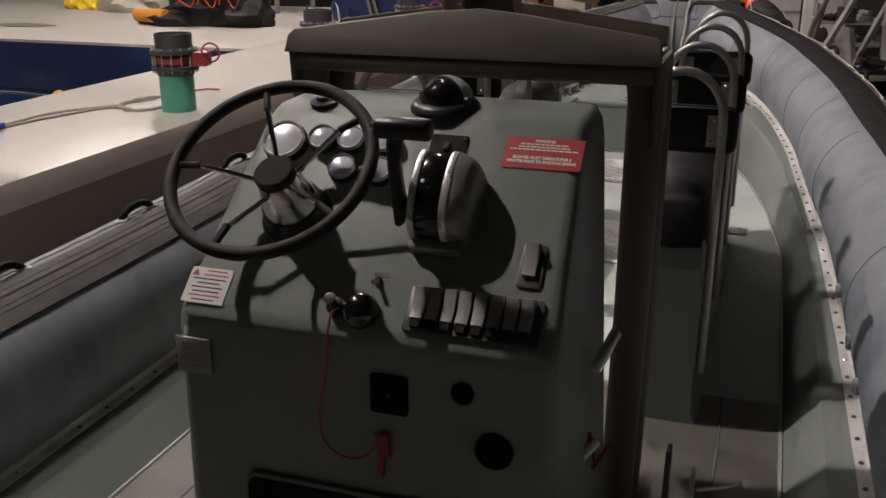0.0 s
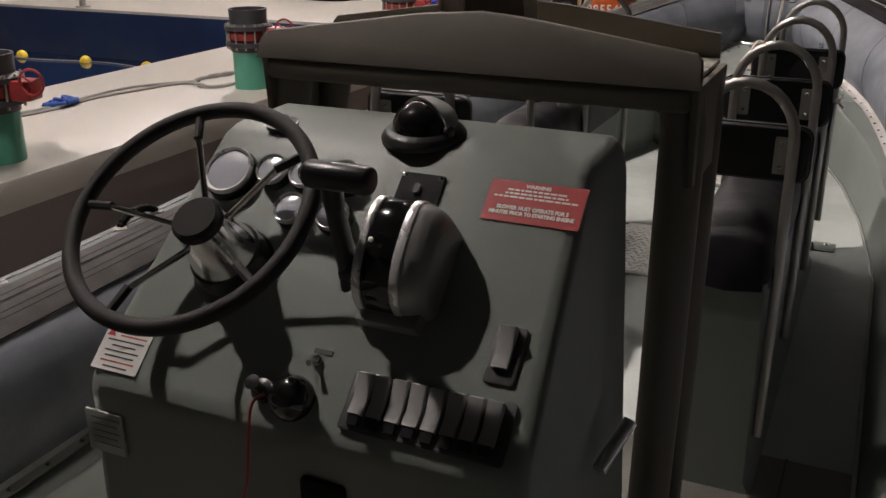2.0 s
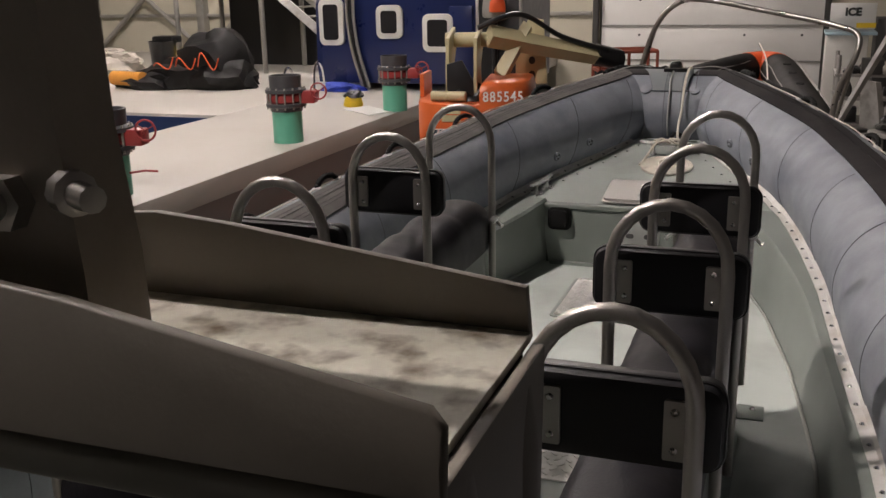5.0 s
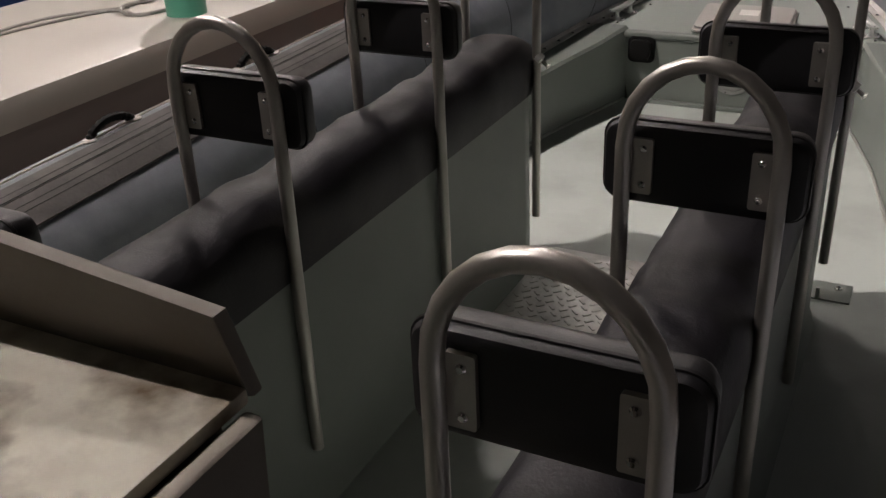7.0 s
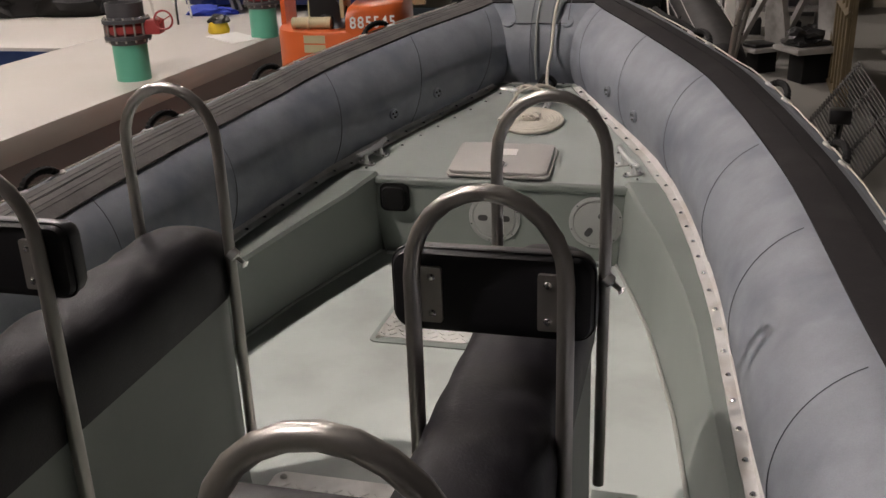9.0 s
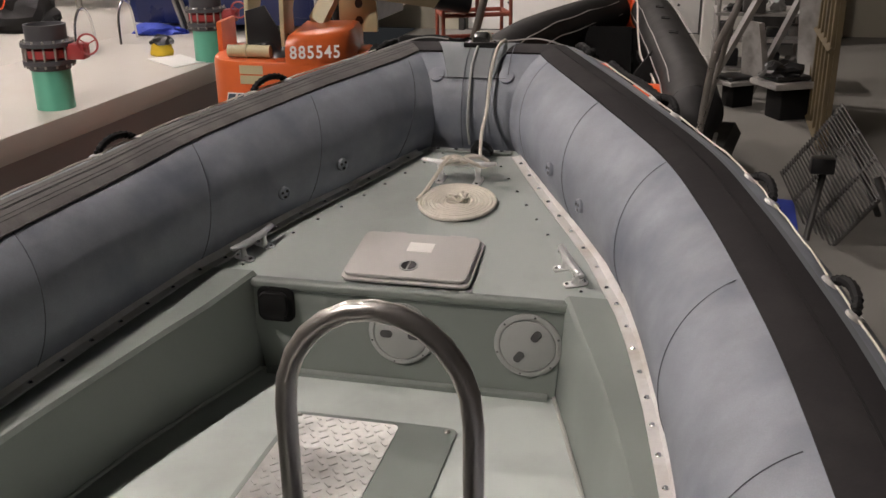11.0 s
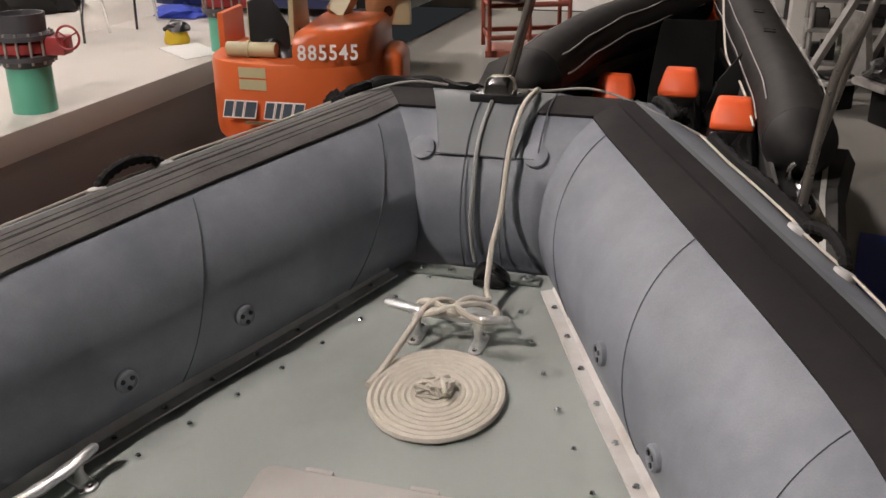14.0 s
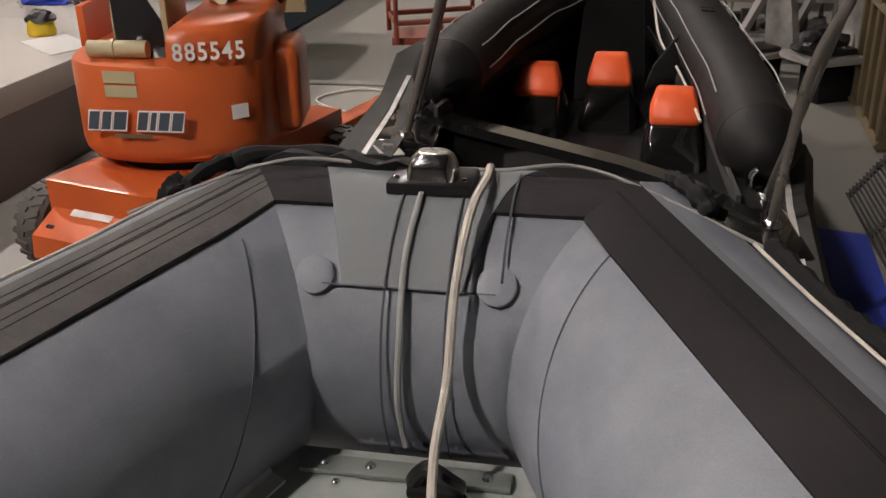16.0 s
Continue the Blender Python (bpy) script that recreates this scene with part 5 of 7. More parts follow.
bm = B()
slab(bm, gusset(0), 2.113, 2.125, "xz", bev=0.003)
leaning(bm, 0.38)
part("front_plate", bm, ALU, fr, "peaked aluminium gusset plate")
bm = B()
slab(bm, [(min(a, AX + 0.435), c) for a, c in gusset(0)], 2.393, 2.405, "xz", bev=0.003)
leaning(bm, -0.3)
part("rear_plate", bm, ALU, fr, "peaked aluminium gusset plate")
bm = B()
box(bm, AX - 0.455, AX + 0.437, 2.096, 2.407, 1.222, 1.232, 0.002)
part("tray", bm, BRUSHED, fr, "stained bare aluminium tray")
for s in (-1, 1):
    bm = B()
    x = AX + s * 0.446
    slab(bm, [(2.102, 1.224), (2.398, 1.224), (2.385, 1.04), (2.12, 1.04)], x - 0.007, x + 0.007, "yz", bev=0.003)
    part("side_panel", bm, ALU, fr, "aluminium side gusset")
bm = B()
box(bm, AX - 0.44, AX + 0.44, 2.095, 2.165, 1.178, 1.222, 0.014, 3)
part("cross_tube", bm, ALU, fr)
bm = B()
box(bm, AX - 0.44, AX + 0.435, 2.345, 2.393, 1.190, 1.222, 0.010, 3)
part("cross_tube", bm, ALU, fr)
ms = thing("folding_mast", (0.10, 2.25, 1.232), "dull aluminium mast bolted into a hinge bracket", "mast")
for x in (0.016, 0.062):
    bm = B()
    slab(bm, [(2.150, 1.232), (2.25, 1.232), (2.22, 1.425), (2.158, 1.425)], x, x + 0.012, "yz", bev=0.003)
    part("hinge_ear", bm, MASTM, ms)
rings = []
for z, x0, x1, y0, y1 in ((1.235, 0.055, 0.185, 2.185, 2.265), (1.33, 0.055, 0.183, 2.185, 2.265), (1.45, 0.05, 0.172, 2.185, 2.26), (2.15, 0.03, 0.155, 2.185, 2.255), (2.5, 0.03, 0.15, 2.185, 2.25)):
    rings.append([Vector((a, b, z)) for a, b in ((x0, y0), (x1, y0), (x1, y1), (x0, y1))])
part("post", loft(B(), rings), MASTM, ms, "tapered square aluminium post")
bm = B()
pipe(bm, [(0.115, 2.186, 1.39), (0.115, 2.165, 1.39)], 0.026, 6)
pipe(bm, [(0.115, 2.165, 1.39), (0.115, 2.145, 1.39)], 0.014, 10)
part("bolt", bm, STEEL, ms)
bm = B()
lathe(bm, [(0.02, 0), (0.02, 0.018), (0.012, 0.02), (0.012, 0.05), (0, 0.052)], (0.172, 2.19, 1.40), (1.0, -0.5, 0), 10)
part("bolt", bm, STEEL, ms)
for z in (1.52, 1.58, 1.80):
    bm = B()
    slab(bm, rrect(0.115, z, 0.012, 0.03, 0.005), 2.180, 2.1865, "xz")
    part("slot", bm, BLACK, ms)

# side rail, rods and clamps by the console
rs = thing("rod_holder", (0.50, 1.86, 0.2), "steel rod holders clamped beside the console", "rod holder")
for a, b, r in (((0.475, 1.82, 0.61), (0.505, 1.90, 0.67), 0.013), ((0.46, 1.76, 0.42), (0.49, 1.81, 0.445), 0.010)):
    part("tube", pipe(B(), [a, b], r, 14), CLEATM, rs)
bm = B()
box(bm, 0.452, 0.462, 1.62, 1.80, 0.50, 0.54, 0.003, m=Matrix.Translation((0, 0, 0)))
part("clamp_plate", bm, CLEATM, rs)
part("red_cable", pipe(B(), curve([(0.47, 1.82, 0.46), (0.49, 1.8, 0.40), (0.48, 1.85, 0.36), (0.51, 1.9, 0.40)], 5), 0.005, 6), VALVER, rs, "red cable end")
bs = thing("boarding_step", (0.66, 1.75, 0.0), "upright aluminium angle bracket on the deck", "bracket")
bm = B()
slab(bm, [(1.72, 0.0), (1.84, 0.0), (1.90, 0.42), (1.86, 0.42)], 0.635, 0.647, "yz", bev=0.002)
part("upright", bm, ALU, bs)
bm = B()
slab(bm, [(1.76, 0.0), (1.86, 0.0), (1.92, 0.36), (1.88, 0.36)], 0.69, 0.70, "yz", bev=0.002)
part("upright", bm, STRIP, bs)
bm = B()
pipe(bm, curve([(0.70, 2.0, 0.25), (0.76, 2.05, 0.24), (0.80, 2.08, 0.24)], 4), 0.006, 8)
part("hook", bm, STEEL, bs)

# ---- pool side ----
for x, y in ((-5.5, 5.7), (-5.48, 9.1), (-5.3, 12.35), (-5.08, 15.4)):
    pv = thing("valve_pipe", (0, 0, 0), "upright green pipe with dark flanges and a red hand-wheel valve", "pipe valve", group="pool valves")
    part("riser", lathe(B(), [(0.19, 0.0), (0.19, 0.42), (0.17, 0.42)], (0, 0, 0), seg=36), PIPEG, pv, "green plastic riser")
    part("lower_flange", lathe(B(), [(0.20, 0.40), (0.21, 0.45), (0.255, 0.46), (0.255, 0.50), (0.2, 0.51)], (0, 0, 0), seg=36), PIPED, pv, "dark grey flange")
    part("valve_body", lathe(B(), [(0.20, 0.505), (0.225, 0.53), (0.225, 0.61), (0.20, 0.635)], (0, 0, 0), seg=36), VALVER, pv, "red valve body")
    part("upper_flange", lathe(B(), [(0.2, 0.63), (0.26, 0.635), (0.26, 0.675), (0.215, 0.685), (0.2, 0.70), (0.205, 0.85), (0.185, 0.85), (0.18, 0.74)], (0, 0, 0), seg=36), PIPED, pv, "dark grey collar")
    for k in range(14):
        a = 2 * math.pi * k / 14
        part("bolt", cyl(B(), (0.238 * math.cos(a), 0.238 * math.sin(a), 0.43), (0.238 * math.cos(a), 0.238 * math.sin(a), 0.70), 0.012, seg=8), GALV, pv)
    bm = B()
    box(bm, 0.2, 0.40, -0.09, 0.09, 0.50, 0.66, 0.02)
    part("gearbox", bm, VALVER, pv, "red gearbox")
    part("shaft", cyl(B(), (0.36, -0.02, 0.60), (0.46, -0.12, 0.66), 0.014, seg=8), VALVER, pv)
    wl2 = part("hand_wheel", pipe(B(), [(0.46 + 0.10 * math.cos(2 * math.pi * k / 24), -0.12, 0.66 + 0.10 * math.sin(2 * math.pi * k / 24)) for k in range(24)], 0.011, 8, True), VALVER, pv, "red hand wheel")
    for k in range(3):
        a = 2.09 * k + 0.5
        part("spoke", pipe(B(), [(0.46, -0.12, 0.66), (0.46 + 0.1 * math.cos(a), -0.12, 0.66 + 0.1 * math.sin(a))], 0.007, 6), VALVER, wl2)
    pv.matrix_basis = pose(x, y, PLAT, 0, 0, 12)

hs = thing("hose", (-6.3, 9.0, PLAT), "grey rope laid out and coiled on the pool edge", "rope")
pts = [(-5.95 + (0.30 + 0.02 * math.sin(k)) * math.cos(k / 4), 9.25 + 0.42 * math.sin(k / 4), PLAT + 0.015 + 0.003 * (k % 9)) for k in range(70)]
pts += [(-6.3, 8.9, PLAT + 0.015), (-6.5, 8.3, PLAT + 0.015), (-6.58, 7.9, PLAT + 0.015), (-6.62, 7.4, PLAT + 0.015), (-6.8, 6.6, PLAT + 0.015)]
part("rope", pipe(B(), curve(pts, 3), 0.016, 7), ROPEG, hs)
part("rope", pipe(B(), curve([(-6.2, 9.1, PLAT + 0.015), (-6.65, 8.5, PLAT + 0.015), (-6.68, 7.7, PLAT + 0.015), (-6.55, 7.3, PLAT + 0.015), (-6.75, 6.2, PLAT + 0.015)], 6), 0.014, 7), ROPEG, hs)
rnd = random.Random(7)
kn = [(-6.62 + rnd.uniform(-0.14, 0.14), 7.5 + rnd.uniform(-0.22, 0.22), PLAT + 0.02 + rnd.uniform(0, 0.06)) for k in range(22)]
part("blue_knot", pipe(B(), curve(kn, 5), 0.018, 7), mat("blue_rope", (0.03, 0.09, 0.35), 0.8, vary=0.3, scale=20, bump=0.4), hs, "knotted blue rope")
rb = thing("red_tape", (-5.2, 9.15, PLAT + 0.2), "short red strap behind the green pipe", "strap")
part("strap", pipe(B(), [(-5.3, 9.15, PLAT + 0.22), (-5.15, 9.2, PLAT + 0.24), (-5.02, 9.22, PLAT + 0.235)], 0.012, 6), VALVER, rb)
bm = B()
slab(bm, [(-5.95, 15.3), (-5.25, 14.75), (-5.05, 15.2), (-5.7, 15.75)], PLAT + 0.001, PLAT + 0.012)
solo("white_board", bm, WHITE, "white board lying on the pool platform", "board", org=(-5.5, 15.2, PLAT))
yb = thing("yellow_bag", (-5.95, 15.7, PLAT), "small yellow and black tool bag on the platform", "bag")
part("body", blob(B(), (-5.95, 15.7, PLAT), (0.17, 0.13, 0.16), 3, 0.2), YELLOW, yb)
part("top", blob(B(), (-5.93, 15.7, PLAT + 0.15), (0.15, 0.12, 0.09), 5, 0.4), BLACK, yb, "black top")
bm = B()
blob(bm, (-7.1, 17.7, PLAT), (0.42, 0.26, 0.12), 9, 0.5)
solo("blue_tarp", bm, BLUEC, "crumpled blue tarpaulin on the platform", "tarpaulin", org=(-7.1, 17.7, PLAT))
for y in (15.4, 16.5):
    ld = thing("ladder_rail", (-7.1, y, PLAT), "bent steel pool ladder handrail", "handrail", group="ladder rails")
    part("rail", pipe(B(), curve([(-7.05, y, PLAT), (-7.1, y + 0.1, PLAT + 0.4), (-7.15, y + 0.35, PLAT + 0.6), (-7.2, y + 0.62, PLAT + 0.45), (-7.22, y + 0.75, PLAT)], 6), 0.02, 10), CHROME, ld)

# far side of the pool
for x, y in ((-13.2, 14.5), (-10.2, 26 - 0.6), (-15.0, 20.2)):
    bm = B()
    cyl(bm, (x, y, PLAT), (x, y, 5.5), 0.06, seg=14)
    cyl(bm, (x, y, PLAT), (x, y, PLAT + 0.02), 0.14, seg=14)
    solo("steel_post", bm, GALV, "tall round grey steel post on the pool deck", "post", group="deck posts", org=(x, y, PLAT))
for i, x in enumerate((-15.9, -14.2, -12.6, -11.1, -9.6)):
    bm = B()
    blob(bm, (x, 13.7 + 0.1 * math.sin(i), PLAT - 0.90), (0.11, 0.11, 0.12), i, 0.05, 3, False)
    solo("float", bm, YELLOW, "round yellow float on the pool surface", "float", group="pool floats", org=(x, 13.7, PLAT - 0.90))
bm = B()
pipe(bm, curve([(-16.2 + 0.46 * k, 13.7 + 0.12 * math.sin(k * 0.9), PLAT - 0.885) for k in range(16)], 4), 0.012, 6)
solo("float_line", bm, ROPEG, "thin rope floating on the pool", "rope", org=(-12, 13.7, PLAT - 0.9))
bm = B()
blob(bm, (-14.1, 16.4, PLAT - 0.004), (0.7, 0.35, 0.02), 4, 0.3)
solo("puddle", bm, FLOORC, "damp dark patch on the pool deck", "stain", org=(-14.1, 16.4, PLAT))
bn = thing("bin", (-12.35, 19.6, PLAT), "black plastic rubbish bin with lid ajar", "bin")
part("body", lathe(B(), [(0.24, 0.0), (0.30, 0.74), (0.31, 0.76), (0.29, 0.76), (0.27, 0.3), (0.0, 0.28)], (-12.35, 19.6, PLAT), seg=28), BLACK, bn)
bm = B()
box(bm, -12.75, -12.2, 19.75, 20.15, PLAT + 0.7, PLAT + 0.85, 0.05)
part("lid", bm, BLACK, bn)
cb = thing("canvas_bundle", (-14.1, 20.0, PLAT), "heap of folded pale canvas on the pool deck", "canvas")
for k, (dx, dz, s) in enumerate(((0, 0, 1.0), (-0.25, 0.25, 0.75), (0.35, 0.3, 0.6), (0.1, 0.5, 0.45))):
    part("fold", blob(B(), (-14.1 + dx, 20.0, PLAT + dz * 0.8), (0.72 * s, 0.4 * s, 0.30 * s), 11 + k, 0.45), GREYC, cb)
yh = thing("yellow_gear", (-15.6, 20.3, PLAT), "heap of yellow life-saving gear on the pool deck", "gear")
for k in range(6):
    part("piece", blob(B(), (-15.9 + 0.17 * k, 20.2 + 0.1 * math.sin(k * 2), PLAT), (0.2, 0.17, 0.2), 20 + k, 0.5), YELLOW, yh)
part("bag", blob(B(), (-15.5, 20.5, PLAT), (0.45, 0.3, 0.4), 33, 0.4), BLACK, yh, "black bag")
bm = B()
blob(bm, (-11.95, 20.3, PLAT), (0.3, 0.25, 0.4), 41, 0.4)
solo("yellow_vest", bm, YELLOW, "crumpled yellow vest by the bin", "vest", org=(-11.95, 20.3, PLAT))
rf = thing("deflated_raft", (-10.6, 17.6, PLAT), "folded black rubber life raft with orange cords", "raft")
for k, (dx, dy, sx_, sy_, sz_) in enumerate(((0, 0.3, 1.15, 0.7, 0.42), (0.75, 0.4, 0.8, 0.7, 0.85), (-0.4, -0.1, 0.7, 0.5, 0.25), (1.1, 0.1, 0.7, 0.5, 0.4))):
    part("fold", blob(B(), (-10.7 + dx, 17.6 + dy, PLAT), (sx_, sy_, sz_), 50 + k, 0.35), HYP, rf)
part("roll", cyl(B(), (-11.9, 17.3, PLAT + 0.2), (-11.1, 17.15, PLAT + 0.2), 0.14, seg=18), mat("orange_roll", (0.75, 0.33, 0.06), 0.6), rf, "orange rolled edge")
for k in range(3):
    part("cord", pipe(B(), curve([(-10.9 + 0.5 * k, 17.25, PLAT + 0.45), (-10.7 + 0.5 * k, 17.1, PLAT + 0.52 + 0.1 * k), (-10.5 + 0.5 * k, 17.15, PLAT + 0.4), (-10.3 + 0.5 * k, 17.05, PLAT + 0.62)], 5), 0.012, 6), SEATO, rf, "orange cord")

# stairs and dark store beyond the pool
sr = thing("steel_stairs", (-10.0, 21.0, PLAT), "grey steel stairs with a landing and white handrails", "stairs")
bm = B()
box(bm, -12.6, -10.2, 20.4, 22.4, 1.45, 1.62, 0.01)
part("landing", bm, GALV, sr)
for y in (20.4, 21.6):
    bm = B()
    slab(bm, [(-10.2, 1.62), (-10.2, 1.40), (-7.9, PLAT), (-7.6, PLAT)], y, y + 0.05, "xz")
    part("stringer", bm, STRIP, sr)
for k in range(9):
    bm = B()
    box(bm, -10.05 + k * 0.25, -9.80 + k * 0.25, 20.45, 21.6, 1.36 - 0.2 * k, 1.39 - 0.2 * k)
    part("tread", bm, GALV, sr)
for x in (-12.5, -10.3):
    for y in (20.45, 22.3):
        part("leg", cyl(B(), (x, y, PLAT), (x, y, 1.5), 0.06, seg=10), GALV, sr)
for dz in (0.5, 0.95):
    part("handrail", pipe(B(), [(-12.5, 20.42, 1.62 + dz), (-10.2, 20.42, 1.62 + dz), (-7.75, 20.42, PLAT + dz)], 0.022, 8), STRIP, sr, "pale handrail")
bm = B()
box(bm, -12.4, -8.2, 22.5, 25.5, PLAT, 1.4)
solo("dark_store", bm, BLACK, "black-curtained store under the landing", "curtain", org=(-10.3, 24, PLAT))

# training capsule
cap = thing("training_capsule", (-5.8, 18.9, PLAT), "dark blue escape-training capsule with white window frames", "capsule")
rings = []
for x, k in ((-7.75, 0.92), (-7.6, 1.0), (-4.6, 1.0), (-4.55, 1.0)):
    rings.append([Vector((x, 18.9 + (y - 18.9) * k, PLAT + 0.12 + (z) * k)) for y, z in ((18.0, 0.0), (17.95, 0.3), (18.0, 1.55), (18.45, 2.3), (19.6, 2.3), (20.1, 1.5), (20.1, 0.0))])
part("body", loft(B(), rings), NAVY, cap, "dark blue shell", 25)
bm = B()
slab(bm, [(18.0, -0.3), (18.0, 1.2), (18.45, 1.98), (19.6, 1.98), (20.1, 1.2), (20.1, -0.3)], -4.54, -3.75, "yz")
part("open_end", bm, BLACK, cap, "dark open end")
part("edge_trim", pipe(B(), [(-4.54, 17.97, -0.3), (-4.54, 17.97, 1.2), (-4.54, 18.42, 2.0)], 0.03, 8), STRIP, cap, "pale edge trim")
part("edge_trim", pipe(B(), [(-3.75, 17.97, -0.3), (-3.75, 17.97, 1.2), (-3.75, 18.42, 2.0)], 0.03, 8), GALV, cap)
for x0, x1, z0, z1 in ((-7.62, -7.12, 0.36, 1.2), (-6.46, -5.95, 0.48, 1.08), (-5.56, -4.98, 0.25, 0.92)):
    cx, cz, w, h = (x0 + x1) / 2, (z0 + z1) / 2, x1 - x0, z1 - z0
    wn = part("window", slab(B(), rrect(cx, cz, w, h, 0.12), 17.90, 17.98, "xz", bev=0.012), WINF, cap, "white window frame")
    part("pane", slab(B(), rrect(cx, cz, w - 0.2, h - 0.2, 0.06), 17.885, 17.91, "xz"), DGLASS, wn, "dark glass")
for dx in (-0.06, 0.0, 0.07):
    part("hose", pipe(B(), curve([(-6.85 + dx, 17.9, 2.3), (-6.95 + dx, 17.85, 1.2), (-6.9 + dx, 17.85, 0.4), (-6.7 + dx, 17.88, -0.4)], 6), 0.03, 8), GALV if dx else BLACK, cap, "hanging hose")
bm = B()
box(bm, -5.05, -4.62, 17.93, 18.0, -0.2, 1.05, 0.01)
part("door_panel", bm, NAVY, cap)
st2 = thing("capsule_seat", (-4.15, 17.85, PLAT), "grey capsule seat with a red cushion", "seat")
part("shell", blob(B(), (-4.2, 17.85, 0.85), (0.2, 0.14, 0.45), 61, 0.15), GALV, st2)
part("cushion", blob(B(), (-4.12, 17.75, 0.95), (0.15, 0.1, 0.2), 63, 0.2), SEATO, st2, "red cushion")
part("stand", cyl(B(), (-4.2, 17.9, PLAT), (-4.2, 17.9, 0.9), 0.05, seg=10), BLACK, st2)

# ---- boom lift ----
JLM = pose(-2.88, 12.8, HALL, 0, 0, 12)
CHM = Matrix.Diagonal((1 / 0.84, 1 / 0.84, 1, 1)) @ JLM.inverted() @ pose(-2.86, 13.0, HALL, 0, 0, -14)
jl = thing("boom_lift", (0, 0, 0), "orange and cream boom lift on rubber tyres", "boom lift")
out = curve([(-0.84, 0.75, 0), (-0.87, 0.1, 0), (-0.80, -0.38, 0), (-0.55, -0.66, 0), (-0.1, -0.80, 0), (0.35, -0.76, 0), (0.68, -0.56, 0), (0.82, -0.15, 0), (0.82, 0.75, 0)], 5)
ol = [(p.x, p.y) for p in out]


def wall_of(z0, z1, i0, i1, k=1.0):
    bm = B()
    seg = ol[i0:i1 + 1]
    inner = [(x * 0.93, y * 0.93) for x, y in seg]
    slab(bm, seg + inner[::-1], z0, z1, bev=0.012)
    return bm


bm = B()
rings = [[Vector((x * k, y * k, z)) for x, y in ol] for k, z in ((0.80, 0.82), (0.92, 0.835), (0.985, 0.89), (1.0, 0.96), (1.0, 1.48), (0.985, 1.51), (0.95, 1.515))]
loft(bm, rings)
hull2 = part("counterweight", bm, ORANGE, jl, "round orange counterweight")
part("side_lip", wall_of(1.50, 1.80, 0, 5), ORANGE, jl, "raised orange lip")
hood = []
hood_ol = [(x, y) for x, y in ol if x > 0.16]
hood_ol = [(0.10, 0.6), (0.10, -0.785)] + hood_ol[:-1] + [(0.82, 0.6)]
for k, z in ((1.0, 1.48), (1.0, 1.62), (0.97, 1.70), (0.90, 1.75), (0.78, 1.77)):
    hood.append([Vector((0.42 + (x - 0.42) * k, -0.1 + (y + 0.1) * k, z)) for x, y in hood_ol])
part("hood", loft(B(), hood), ORANGE, jl, "orange engine hood")
bm = B()
box(bm, 0.70, 1.02, -0.10, 0.6, 0.86, 1.52, 0.11, 4)
part("side_box", bm, ORANGE, jl, "rounded orange side box")
part("tank", cyl(B(), (-0.62, -0.42, 1.58), (-0.12, -0.50, 1.58), 0.06, seg=16), CREAM, jl, "cream cylinder")
part("tank_band", cyl(B(), (-0.42, -0.452, 1.58), (-0.39, -0.457, 1.58), 0.072, seg=16), CREAM, jl)
part("hose_bundle", blob(B(), (-0.12, -0.25, 1.50), (0.25, 0.2, 0.16), 71, 0.6), BLACK, jl, "black hoses")
part("turntable_ring", cyl(B(), (0, 0, 0.60), (0, 0, 0.83), 0.62, seg=32), RUBBER, jl)
# chassis
def turned(bm, prof, at, axis, seg):
    lathe(bm, prof, at, axis, seg)
    bm.transform(CHM)
    return bm


bm = B()
slab(bm, [(-0.5, 0.30), (-0.5, 0.74), (0.5, 0.74), (0.5, 0.30)], -1.15, 1.2, "xz", bev=0.03)
bm.transform(CHM)
part("chassis", bm, ORANGE, jl, "orange chassis")
bm = B()
slab(bm, [(-1.40, 0.26), (-1.38, 0.42), (-0.80, 0.74), (-0.5, 0.76), (-0.5, 0.26)], -0.46, 0.56, "yz", bev=0.02)
bm.transform(CHM)
part("axle_cover", bm, ORANGE, jl, "sloping orange axle cover")
bm = B()
box(bm, -0.18, 0.18, -0.09, 0.09, 0, 0.004, m=pose(-0.08, -1.12, 0.566, 28.9, 0, 0))
bm.transform(CHM)
part("placard", bm, WHITE, jl, "white placard")
for hx, hy in ((-0.35, -1.3), (0.38, -1.25), (-0.2, -0.9), (0.25, -0.88), (0.0, -0.86)):
    bm = B()
    slab(bm, rrect(0, 0, 0.07, 0.03, 0.012), 0, 0.003)
    bm.transform(CHM @ pose(hx, hy, 0.42 + (hy + 1.38) * 0.5517 + 0.001, 28.9, 0, 0))
    part("slot", bm, DULLB, jl)
